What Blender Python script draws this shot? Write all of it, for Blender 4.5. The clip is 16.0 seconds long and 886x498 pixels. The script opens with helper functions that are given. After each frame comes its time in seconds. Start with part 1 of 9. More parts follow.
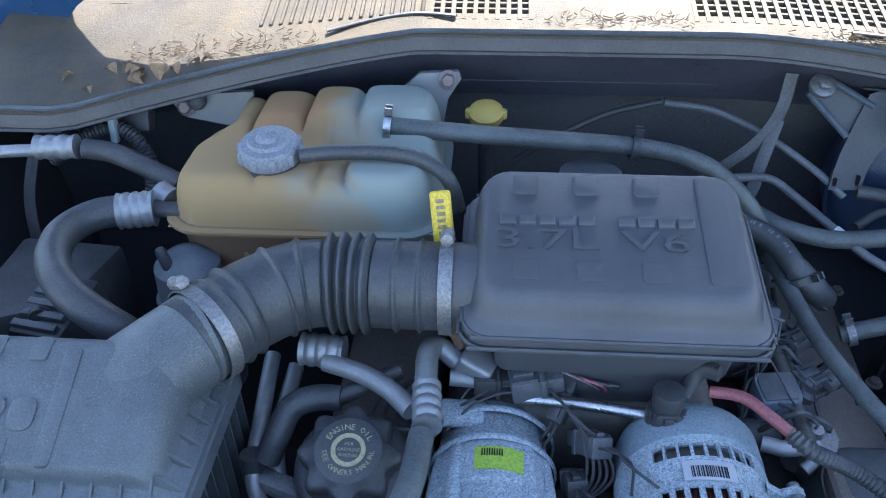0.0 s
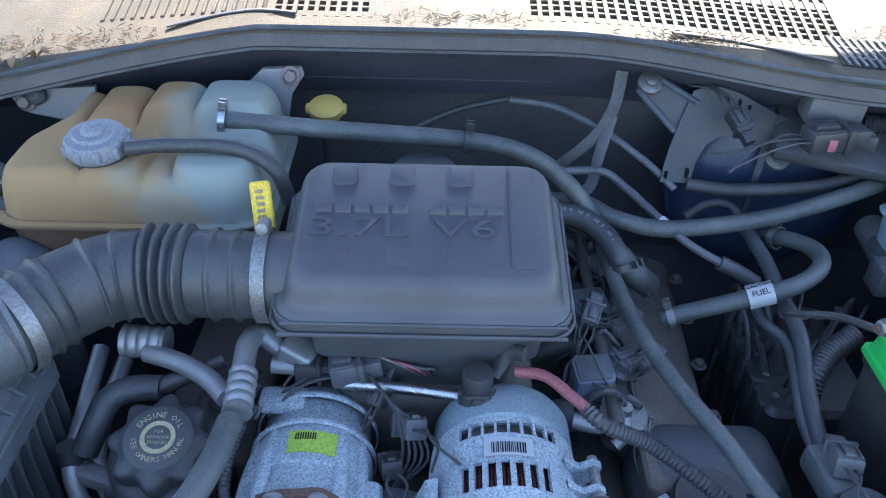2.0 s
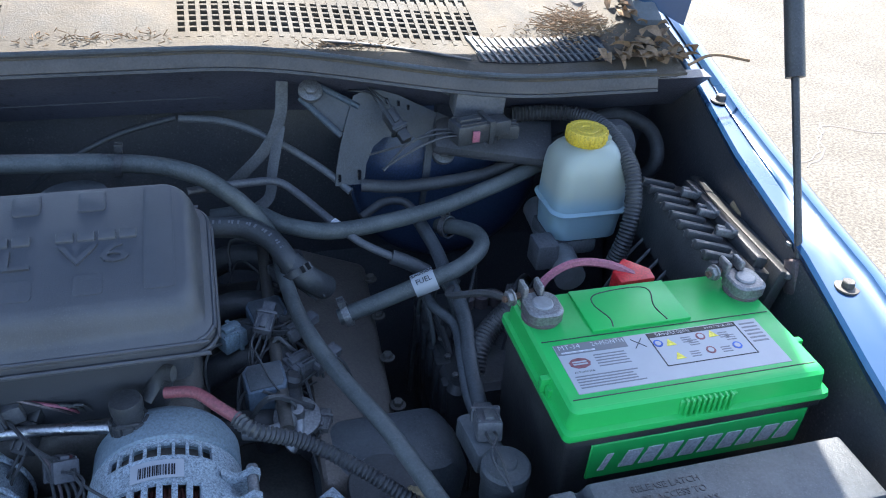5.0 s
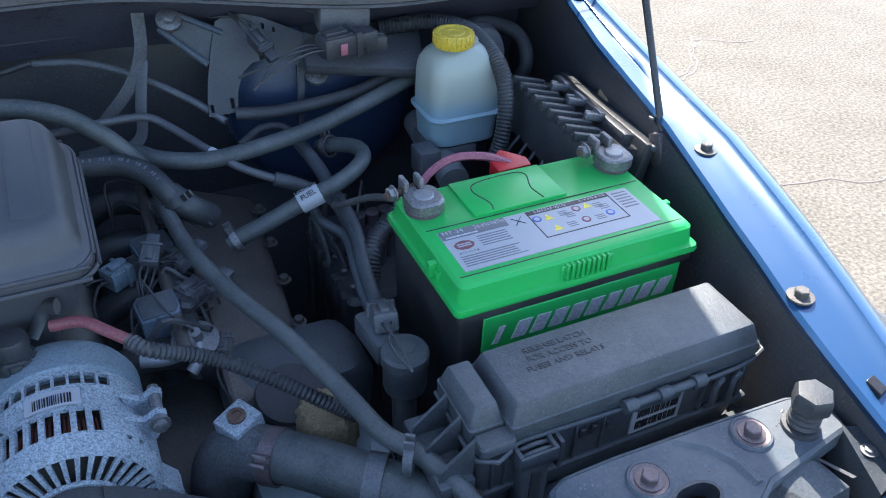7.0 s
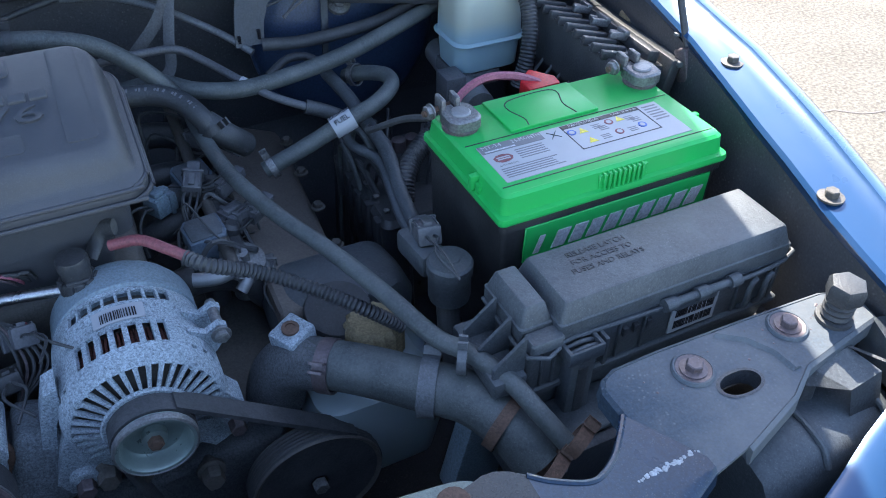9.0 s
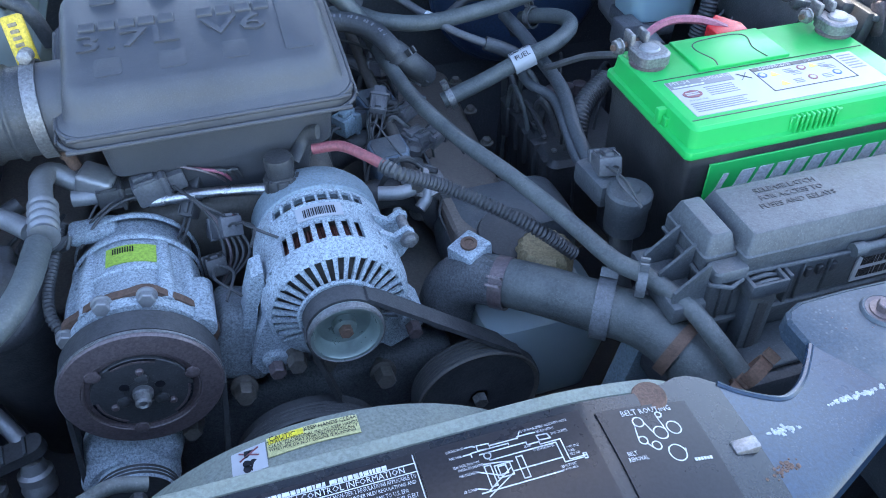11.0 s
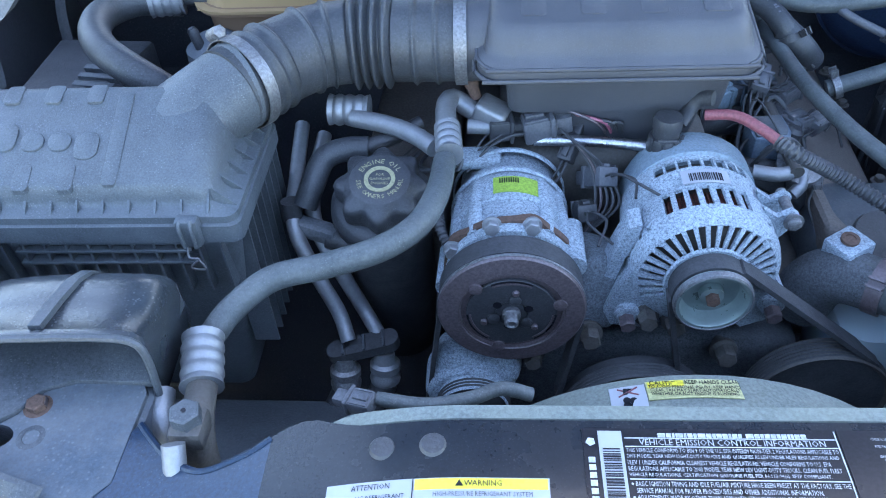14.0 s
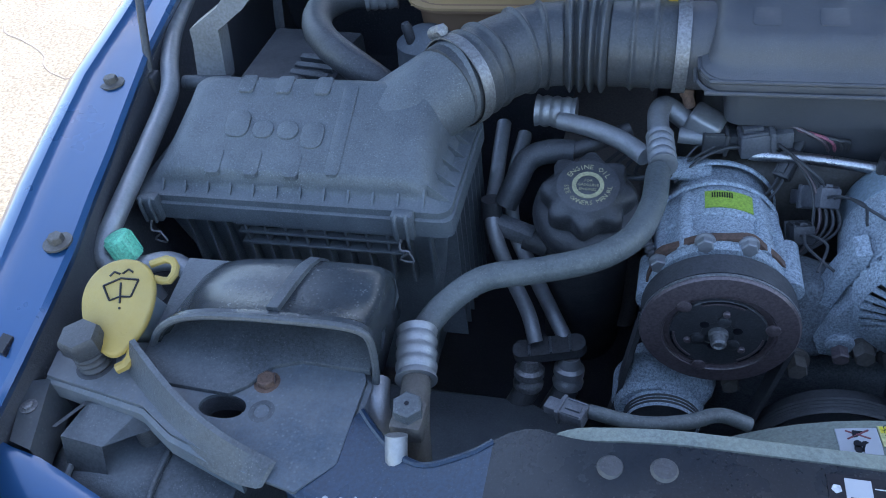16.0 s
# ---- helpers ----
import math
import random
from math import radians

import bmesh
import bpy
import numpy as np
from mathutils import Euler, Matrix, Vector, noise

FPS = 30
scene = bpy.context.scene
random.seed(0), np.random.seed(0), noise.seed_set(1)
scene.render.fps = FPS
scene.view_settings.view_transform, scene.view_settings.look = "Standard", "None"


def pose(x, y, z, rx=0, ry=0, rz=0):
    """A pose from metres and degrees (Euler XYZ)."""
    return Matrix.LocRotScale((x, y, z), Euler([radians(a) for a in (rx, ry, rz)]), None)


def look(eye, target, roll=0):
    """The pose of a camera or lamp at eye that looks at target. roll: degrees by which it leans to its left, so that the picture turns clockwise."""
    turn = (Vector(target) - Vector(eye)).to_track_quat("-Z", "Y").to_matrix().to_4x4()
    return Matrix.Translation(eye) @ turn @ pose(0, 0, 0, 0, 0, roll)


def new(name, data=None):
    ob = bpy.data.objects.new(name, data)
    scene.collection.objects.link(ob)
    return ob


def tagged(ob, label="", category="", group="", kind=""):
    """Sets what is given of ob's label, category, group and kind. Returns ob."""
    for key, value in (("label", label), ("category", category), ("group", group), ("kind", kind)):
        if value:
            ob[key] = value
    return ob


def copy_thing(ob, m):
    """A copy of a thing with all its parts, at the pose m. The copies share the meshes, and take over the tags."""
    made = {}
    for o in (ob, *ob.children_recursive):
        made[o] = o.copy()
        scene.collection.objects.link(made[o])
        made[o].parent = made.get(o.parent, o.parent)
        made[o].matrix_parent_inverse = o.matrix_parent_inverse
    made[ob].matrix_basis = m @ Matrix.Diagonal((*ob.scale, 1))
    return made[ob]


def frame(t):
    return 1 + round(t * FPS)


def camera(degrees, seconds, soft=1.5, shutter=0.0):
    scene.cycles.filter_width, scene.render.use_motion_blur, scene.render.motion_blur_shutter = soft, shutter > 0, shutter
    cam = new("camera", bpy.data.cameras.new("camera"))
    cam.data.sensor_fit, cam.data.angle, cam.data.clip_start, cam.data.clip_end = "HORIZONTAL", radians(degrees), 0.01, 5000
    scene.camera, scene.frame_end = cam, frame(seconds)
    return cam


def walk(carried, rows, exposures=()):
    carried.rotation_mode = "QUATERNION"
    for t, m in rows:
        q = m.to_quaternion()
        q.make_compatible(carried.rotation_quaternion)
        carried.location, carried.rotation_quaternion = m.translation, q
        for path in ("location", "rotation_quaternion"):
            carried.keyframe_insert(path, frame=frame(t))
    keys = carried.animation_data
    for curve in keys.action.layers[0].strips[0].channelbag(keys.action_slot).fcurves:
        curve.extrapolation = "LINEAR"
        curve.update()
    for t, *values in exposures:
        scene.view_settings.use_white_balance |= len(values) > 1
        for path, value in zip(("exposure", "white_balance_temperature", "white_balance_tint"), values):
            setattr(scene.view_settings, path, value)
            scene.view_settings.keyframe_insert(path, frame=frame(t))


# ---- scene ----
cam = camera(58.6, 16.0, soft=1.0)
PATH = [
    (0, (0.033, 0.113, 1.512), (-0.098, 1.702, 0.305), -1.0),
    (0.5, (0.067, 0.113, 1.511), (-0.021, 1.708, 0.308), -0.1),
    (1, (0.093, 0.107, 1.511), (0.027, 1.705, 0.31), 0.3),
    (1.5, (0.12, 0.099, 1.51), (0.095, 1.701, 0.313), 0.9),
    (2, (0.15, 0.092, 1.508), (0.166, 1.7, 0.318), 1.5),
    (2.5, (0.178, 0.089, 1.508), (0.253, 1.701, 0.327), 2.2),
    (3, (0.201, 0.081, 1.51), (0.349, 1.697, 0.341), 2.9),
    (3.5, (0.227, 0.077, 1.511), (0.449, 1.691, 0.351), 3.2),
    (4, (0.253, 0.073, 1.511), (0.567, 1.678, 0.36), 3.6),
    (4.5, (0.276, 0.067, 1.511), (0.685, 1.657, 0.369), 4.0),
    (5, (0.297, 0.06, 1.511), (0.801, 1.628, 0.377), 4.4),
    (5.2, (0.303, 0.057, 1.509), (0.863, 1.603, 0.371), 4.9),
    (7.3, (0.308, 0.004, 1.47), (1.017, 1.404, 0.231), 2.1),
    (7.5, (0.304, 0.009, 1.477), (1.013, 1.375, 0.199), 2.3),
    (8, (0.288, -0.007, 1.461), (0.986, 1.374, 0.194), 1.1),
    (8.2, (0.28, -0.006, 1.462), (0.984, 1.36, 0.183), 1.2),
    (10.3, (0.194, -0.035, 1.436), (0.765, 1.358, 0.12), -0.3),
    (10.5, (0.183, -0.037, 1.434), (0.723, 1.367, 0.116), -0.2),
    (11, (0.162, -0.041, 1.427), (0.589, 1.391, 0.098), -0.8),
    (11.5, (0.137, -0.046, 1.426), (0.453, 1.412, 0.094), -1.3),
    (12, (0.109, -0.05, 1.426), (0.324, 1.424, 0.092), -1.7),
    (12.5, (0.088, -0.048, 1.425), (0.208, 1.436, 0.09), -2.1),
    (13, (0.067, -0.051, 1.424), (0.109, 1.437, 0.088), -2.4),
    (13.5, (0.046, -0.052, 1.424), (-0.002, 1.429, 0.081), -3.1),
    (14, (0.023, -0.053, 1.422), (-0.11, 1.418, 0.074), -3.8),
    (14.5, (0.004, -0.055, 1.425), (-0.202, 1.405, 0.073), -4.3),
    (15, (-0.011, -0.054, 1.429), (-0.281, 1.394, 0.076), -5.0),
    (15.5, (-0.029, -0.053, 1.433), (-0.394, 1.376, 0.083), -6.4),
    (16, (-0.047, -0.051, 1.439), (-0.498, 1.354, 0.089), -7.7),
]
walk(cam, [(t, look(eye, target, roll)) for t, eye, target, roll in PATH], exposures=[(0.0, 2.53), (2.5, 2.62), (3.5, 2.53), (4.5, 2.17), (5.2, 2.06), (8.0, 1.98), (10.5, 2.78), (12.0, 3.30), (14.0, 3.18), (15.0, 2.82), (15.5, 2.62), (16.0, 2.35)])

# ---- world and light ----
CX = 0.159                      # the car's centre line
SUN = Vector((0.25, 0.80, 1.0)).normalized()
world = bpy.data.worlds.new("sky")
scene.world = world
world.use_nodes = True
wn = world.node_tree.nodes
sky = wn.new("ShaderNodeTexSky")
sky.sky_type, sky.sun_disc = "NISHITA", False
sky.sun_elevation = math.asin(SUN.z)
sky.sun_rotation = math.atan2(SUN.x, SUN.y)
world.node_tree.links.new(sky.outputs["Color"], wn["Background"].inputs["Color"])
wn["Background"].inputs["Strength"].default_value = 0.15
sun_data = bpy.data.lights.new("sun", "SUN")
sun_data.energy, sun_data.angle, sun_data.color = 4.4, radians(0.55), (1.0, 0.95, 0.86)
sun = new("sun", sun_data)
sun.matrix_world = look(SUN * 30, (0, 0, 0))


# ---- materials ----
def mat(name, base, rough=0.6, metal=0.0, second=None, scale=40.0, mix=0.5, fine=380.0, grain=0.26, bump=0.35, contrast=0.15, dust=0.0, cover=(0.38, 0.72),
        dust_color=(0.25, 0.25, 0.255), coat=0.0, spec=0.5, speck=None, speck_amount=0.0, speck_scale=500.0, sub=0.0, trans=0.0):
    """Two colours mottled at a coarse scale, a fine grain, patchy dust, specks and a fine relief."""
    m = bpy.data.materials.new(name)
    m.use_nodes = True
    nt = m.node_tree
    bs = nt.nodes["Principled BSDF"]
    tc = nt.nodes.new("ShaderNodeTexCoord")
    geo = nt.nodes.new("ShaderNodeNewGeometry")

    def noise_tex(s, detail, rough_):
        n = nt.nodes.new("ShaderNodeTexNoise")
        n.inputs["Scale"].default_value, n.inputs["Detail"].default_value, n.inputs["Roughness"].default_value = s, detail, rough_
        nt.links.new(geo.outputs["Position"], n.inputs["Vector"])
        return n

    def ramp(src, lo, hi):
        r = nt.nodes.new("ShaderNodeMapRange")
        r.inputs["From Min"].default_value, r.inputs["From Max"].default_value = lo, hi
        nt.links.new(src, r.inputs["Value"])
        return r.outputs["Result"]

    def mixed(fac, a, b, blend="MIX"):
        x = nt.nodes.new("ShaderNodeMix")
        x.data_type, x.blend_type = "RGBA", blend
        if isinstance(fac, float):
            x.inputs["Factor"].default_value = fac
        else:
            nt.links.new(fac, x.inputs["Factor"])
        for slot, v in (("A", a), ("B", b)):
            sock = [i for i in x.inputs if i.name == slot and i.type == "RGBA"][0]
            if isinstance(v, tuple):
                sock.default_value = (*v, 1)
            else:
                nt.links.new(v, sock)
        return [o for o in x.outputs if o.type == "RGBA"][0]

    def times(src, k):
        n = nt.nodes.new("ShaderNodeMath")
        n.operation = "MULTIPLY"
        n.inputs[1].default_value = k
        nt.links.new(src, n.inputs[0])
        return n.outputs[0]

    big = noise_tex(scale, 5.0, 0.6)
    small = noise_tex(fine, 4.0, 0.65)
    second = second or tuple(c * 0.65 for c in base)
    col = mixed(times(ramp(big.outputs["Fac"], 0.5 - contrast, 0.5 + contrast), mix), base, second)
    dark, light = tuple(c * (1 - grain * 2) for c in base), tuple(min(1, c * (1 + grain * 2)) for c in base)
    col = mixed(0.5 * min(1.0, grain * 4), col, mixed(ramp(small.outputs["Fac"], 0.35, 0.65), dark, light))
    rsrc = None
    if dust:
        patch = noise_tex(scale * 0.45, 6.0, 0.7)
        fac = times(ramp(patch.outputs["Fac"], *cover), dust)
        col = mixed(fac, col, dust_color)
        rsrc = fac
    if speck:
        v = nt.nodes.new("ShaderNodeTexVoronoi")
        v.inputs["Scale"].default_value = speck_scale
        nt.links.new(geo.outputs["Position"], v.inputs["Vector"])
        gate = noise_tex(scale * 2.0, 4.0, 0.7)
        a = ramp(v.outputs["Distance"], 0.32, 0.12)
        g = nt.nodes.new("ShaderNodeMath")
        g.operation = "MULTIPLY"
        nt.links.new(a, g.inputs[0])
        nt.links.new(times(ramp(gate.outputs["Fac"], 0.40, 0.66), speck_amount), g.inputs[1])
        col = mixed(g.outputs[0], col, speck)
    nt.links.new(col, bs.inputs["Base Color"])
    bs.inputs["Metallic"].default_value = metal
    rr = nt.nodes.new("ShaderNodeMapRange")
    rr.inputs["To Min"].default_value, rr.inputs["To Max"].default_value = max(0.02, rough - 0.12), min(1.0, rough + 0.12)
    nt.links.new(big.outputs["Fac"], rr.inputs["Value"])
    nt.links.new(rr.outputs["Result"], bs.inputs["Roughness"])
    bs.inputs["Specular IOR Level"].default_value = spec
    bs.inputs["Coat Weight"].default_value = coat
    bs.inputs["Coat Roughness"].default_value = 0.08
    if sub:
        bs.inputs["Subsurface Weight"].default_value = sub
        bs.inputs["Subsurface Radius"].default_value = (0.012, 0.010, 0.007)
        bs.inputs["Subsurface Scale"].default_value = 1.0
    if trans:
        bs.inputs["Transmission Weight"].default_value = trans
    if bump:
        b = nt.nodes.new("ShaderNodeBump")
        b.inputs["Strength"].default_value, b.inputs["Distance"].default_value = bump, 0.0015
        nt.links.new(small.outputs["Fac"], b.inputs["Height"])
        nt.links.new(b.outputs["Normal"], bs.inputs["Normal"])
    return m


M = {}
M["box"] = mat("faded_black_plastic", (0.056, 0.058, 0.067), 0.40, second=(0.038, 0.039, 0.046), scale=14, dust=0.30, dust_color=(0.125, 0.127, 0.14), fine=900, grain=0.16, speck=(0.3, 0.3, 0.3), speck_amount=0.14, speck_scale=520)
M["filter"] = mat("dusty_black_plastic", (0.068, 0.077, 0.087), 0.46, second=(0.042, 0.049, 0.056), scale=22, dust=0.42, dust_color=(0.175, 0.195, 0.21), fine=600, speck=(0.3, 0.31, 0.32), speck_amount=0.35, speck_scale=380)
M["plastic"] = mat("black_plastic", (0.034, 0.035, 0.040), 0.42, second=(0.016, 0.016, 0.018), scale=25, dust=0.2, dust_color=(0.14, 0.145, 0.15), speck=(0.2, 0.2, 0.2), speck_amount=0.25, speck_scale=420)
M["plastic_dusty"] = mat("grey_dusted_plastic", (0.050, 0.056, 0.064), 0.48, second=(0.032, 0.036, 0.042), scale=25, dust=0.45, dust_color=(0.155, 0.175, 0.195), speck=(0.26, 0.26, 0.26), speck_amount=0.35, speck_scale=400)
M["rubber"] = mat("rubber", (0.036, 0.038, 0.043), 0.46, second=(0.020, 0.022, 0.026), scale=30, dust=0.24, dust_color=(0.13, 0.145, 0.16), speck=(0.2, 0.2, 0.2), speck_amount=0.3, speck_scale=420)
M["rubber_dark"] = mat("dark_rubber", (0.036, 0.037, 0.042), 0.6, scale=45, dust=0.15)
M["hose_dusty"] = mat("dusty_hose_rubber", (0.058, 0.066, 0.070), 0.5, second=(0.030, 0.034, 0.037), scale=40, dust=0.48, dust_color=(0.165, 0.18, 0.18), speck=(0.24, 0.24, 0.24), speck_amount=0.4, speck_scale=450)
M["bay"] = mat("engine_bay_metal", (0.044, 0.046, 0.056), 0.5, second=(0.022, 0.024, 0.031), scale=10, dust=0.32, dust_color=(0.13, 0.125, 0.125), speck=(0.2, 0.2, 0.2), speck_amount=0.4, speck_scale=200)
M["wall"] = mat("firewall_paint", (0.060, 0.062, 0.088), 0.45, second=(0.026, 0.027, 0.040), scale=14, mix=0.8, dust=0.3, dust_color=(0.10, 0.10, 0.12), speck=(0.008, 0.008, 0.010), speck_amount=0.8, speck_scale=70)


def casting(name, light, dark, pit):
    """Corroded, sand-cast aluminium: pale crystals, dark pits and larger stains, with a rough relief."""
    m = mat(name, light, 0.62, metal=0.1, second=dark, scale=60, mix=0.55, contrast=0.14, fine=900, grain=0.22, bump=0.0)
    nt = m.node_tree
    bs = nt.nodes["Principled BSDF"]
    geo, mixn = nt.nodes.new("ShaderNodeNewGeometry"), nt.nodes.new("ShaderNodeMix")
    crust, r = nt.nodes.new("ShaderNodeTexNoise"), nt.nodes.new("ShaderNodeMapRange")
    crust.inputs["Scale"].default_value, crust.inputs["Detail"].default_value, crust.inputs["Roughness"].default_value = 430, 6, 0.82
    r.inputs["From Min"].default_value, r.inputs["From Max"].default_value = 0.58, 0.36
    r.inputs["To Max"].default_value = 0.9
    nt.links.new(geo.outputs["Position"], crust.inputs["Vector"])
    nt.links.new(crust.outputs["Fac"], r.inputs["Value"])
    mixn.data_type = "RGBA"
    old = bs.inputs["Base Color"].links[0].from_socket
    a, b = [i for i in mixn.inputs if i.type == "RGBA"]
    nt.links.new(r.outputs["Result"], mixn.inputs["Factor"])
    nt.links.new(old, a)
    b.default_value = (*pit, 1)
    nt.links.new([o for o in mixn.outputs if o.type == "RGBA"][0], bs.inputs["Base Color"])
    bump = nt.nodes.new("ShaderNodeBump")
    bump.inputs["Strength"].default_value, bump.inputs["Distance"].default_value = 0.9, 0.0022
    nt.links.new(crust.outputs["Fac"], bump.inputs["Height"])
    nt.links.new(bump.outputs["Normal"], bs.inputs["Normal"])
    return m


M["alu"] = casting("cast_aluminium", (0.50, 0.58, 0.65), (0.27, 0.32, 0.37), (0.085, 0.10, 0.125))
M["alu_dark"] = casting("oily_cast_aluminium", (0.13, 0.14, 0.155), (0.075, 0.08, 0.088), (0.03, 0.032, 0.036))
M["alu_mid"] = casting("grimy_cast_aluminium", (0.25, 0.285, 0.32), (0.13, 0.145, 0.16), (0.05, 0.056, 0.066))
M["scoop"] = mat("scuffed_glossy_black_plastic", (0.020, 0.023, 0.028), 0.24, second=(0.03, 0.036, 0.042), scale=12, dust=0.35, dust_color=(0.10, 0.12, 0.135), bump=0.12, speck=(0.3, 0.31, 0.32), speck_amount=0.35, speck_scale=300)
M["cap_grey"] = mat("chalky_grey_cap_plastic", (0.17, 0.185, 0.22), 0.55, second=(0.12, 0.13, 0.155), scale=40, dust=0.3)
M["valve"] = mat("grimy_brown_valve_cover", (0.125, 0.106, 0.097), 0.55, metal=0.1, second=(0.066, 0.059, 0.056), scale=25, dust=0.4, dust_color=(0.15, 0.13, 0.115), bump=0.5, speck=(0.3, 0.28, 0.26), speck_amount=0.3, speck_scale=260)
M["alu_pipe"] = mat("dull_aluminium_pipe", (0.27, 0.28, 0.30), 0.42, metal=0.5, second=(0.17, 0.17, 0.18), scale=60, grain=0.12, dust=0.25, dust_color=(0.2, 0.17, 0.15))
M["steel"] = mat("bright_steel", (0.42, 0.42, 0.44), 0.3, metal=1.0, second=(0.4, 0.4, 0.42), scale=60)
M["zinc"] = mat("galvanised_steel", (0.22, 0.22, 0.23), 0.48, metal=0.7, second=(0.12, 0.115, 0.11), scale=90, dust=0.25)
M["rust"] = mat("rusty_steel", (0.115, 0.068, 0.050), 0.8, metal=0.1, second=(0.06, 0.045, 0.040), scale=120, bump=0.4)
M["rust_dark"] = mat("brown_corroded_steel", (0.120, 0.096, 0.105), 0.40, metal=0.3, second=(0.085, 0.068, 0.076), scale=50, bump=0.12, dust=0.15, dust_color=(0.2, 0.13, 0.1))
M["iron"] = mat("oily_cast_iron", (0.072, 0.068, 0.066), 0.55, metal=0.15, second=(0.13, 0.115, 0.10), scale=40, dust=0.35, dust_color=(0.14, 0.12, 0.1), bump=0.4)
M["blue"] = mat("blue_metallic_paint", (0.010, 0.062, 0.165), 0.30, metal=0.3, second=(0.012, 0.055, 0.145), scale=6, fine=1500, grain=0.06, bump=0.02, coat=0.8, dust=0.14, dust_color=(0.12, 0.155, 0.19))
M["blue_dull"] = mat("dusty_blue_paint", (0.036, 0.058, 0.086), 0.6, second=(0.056, 0.070, 0.084), scale=11, spec=0.25, dust=0.80, cover=(0.30, 0.70), dust_color=(0.190, 0.190, 0.192), bump=0.10, speck=(0.25, 0.26, 0.27), speck_amount=0.35, speck_scale=240)
M["end_paint"] = mat("worn_dark_blue_gloss_paint", (0.010, 0.026, 0.055), 0.30, second=(0.014, 0.022, 0.034), scale=10, spec=0.35, coat=0.18, dust=0.16, dust_color=(0.05, 0.055, 0.065), bump=0.10, speck=(0.22, 0.23, 0.25), speck_amount=0.22, speck_scale=420)
M["dish"] = mat("brushed_zinc_pulley", (0.27, 0.33, 0.32), 0.30, metal=0.5, second=(0.19, 0.235, 0.22), scale=70, grain=0.08, bump=0.05)
M["gloss_black"] = mat("black_gloss_paint", (0.009, 0.011, 0.015), 0.26, second=(0.014, 0.015, 0.018), scale=25, coat=0.1, spec=0.35, dust=0.12, dust_color=(0.07, 0.075, 0.08), bump=0.03, speck=(0.2, 0.2, 0.2), speck_amount=0.16, speck_scale=520)
M["cowl"] = mat("weathered_grey_cowl_plastic", (0.050, 0.044, 0.038), 0.7, second=(0.024, 0.021, 0.018), scale=20, mix=0.8, dust=0.9, dust_color=(0.094, 0.068, 0.038), fine=420, grain=0.3, bump=0.6, speck=(0.05, 0.036, 0.024), speck_amount=0.9, speck_scale=230)
M["seal"] = mat("weatherstrip_rubber", (0.048, 0.043, 0.043), 0.5, second=(0.028, 0.026, 0.027), scale=25, dust=0.35, dust_color=(0.13, 0.11, 0.10))
M["green"] = mat("green_plastic", (0.010, 0.42, 0.085), 0.38, second=(0.010, 0.36, 0.07), scale=20, mix=0.4, grain=0.03, bump=0.05, dust=0.08)
M["battery"] = mat("battery_case_black", (0.016, 0.016, 0.018), 0.5, dust=0.15, scale=25)
M["white_label"] = mat("white_label", (0.36, 0.37, 0.40), 0.4, second=(0.31, 0.32, 0.35), scale=30, mix=0.4, grain=0.05, bump=0.02, dust=0.06)
M["grey_label"] = mat("grey_label", (0.15, 0.152, 0.17), 0.4, grain=0.05, mix=0.2, bump=0.0)
M["ink"] = mat("dark_ink", (0.011, 0.011, 0.015), 0.3, spec=0.3, bump=0.0)
M["red"] = mat("red_plastic", (0.55, 0.02, 0.025), 0.4, bump=0.05)
M["red_wire"] = mat("faded_red_cable", (0.20, 0.055, 0.066), 0.5, second=(0.16, 0.045, 0.05), scale=60)
M["pink_wire"] = mat("dull_pink_cable", (0.32, 0.10, 0.14), 0.55, scale=60)
M["yellow"] = mat("yellow_plastic", (0.62, 0.43, 0.03), 0.5, second=(0.5, 0.34, 0.03), scale=50, dust=0.15)
M["yellow_dull"] = mat("dull_yellow_plastic", (0.38, 0.265, 0.062), 0.5, second=(0.31, 0.21, 0.05), scale=30, grain=0.06, dust=0.15, dust_color=(0.4, 0.36, 0.25))
M["yellow_label"] = mat("yellow_label", (0.75, 0.60, 0.05), 0.4, bump=0.02, mix=0.2)
M["pale_yellow"] = mat("faded_yellow_label", (0.50, 0.48, 0.24), 0.45, bump=0.02, mix=0.2)
M["cap_print"] = mat("worn_yellow_print", (0.30, 0.28, 0.16), 0.5, bump=0.02, mix=0.3)
M["lime"] = mat("lime_label", (0.28, 0.40, 0.06), 0.45, second=(0.24, 0.36, 0.05), scale=60, bump=0.02, mix=0.5)
M["mint"] = mat("mint_green_plastic", (0.16, 0.55, 0.36), 0.45, bump=0.05)
M["reservoir"] = mat("translucent_white_plastic", (0.27, 0.32, 0.34), 0.42, second=(0.22, 0.27, 0.29), scale=12, grain=0.03, sub=0.5, bump=0.05)
M["copper"] = mat("copper_winding", (0.14, 0.05, 0.04), 0.45, metal=0.5, second=(0.05, 0.022, 0.02), scale=160, bump=0.4)
M["blue_grey"] = mat("blue_grey_plastic", (0.17, 0.225, 0.27), 0.5, second=(0.13, 0.18, 0.22), scale=40, dust=0.2)
M["connector"] = mat("dark_grey_connector", (0.075, 0.078, 0.09), 0.45, second=(0.055, 0.055, 0.065), scale=60, dust=0.2)
M["blue_connector"] = mat("blue_grey_connector", (0.07, 0.10, 0.14), 0.45, scale=60, dust=0.25)
M["leaf"] = mat("dry_leaf", (0.22, 0.135, 0.075), 0.8, second=(0.10, 0.055, 0.028), scale=70, dust=0.3, dust_color=(0.28, 0.21, 0.14))
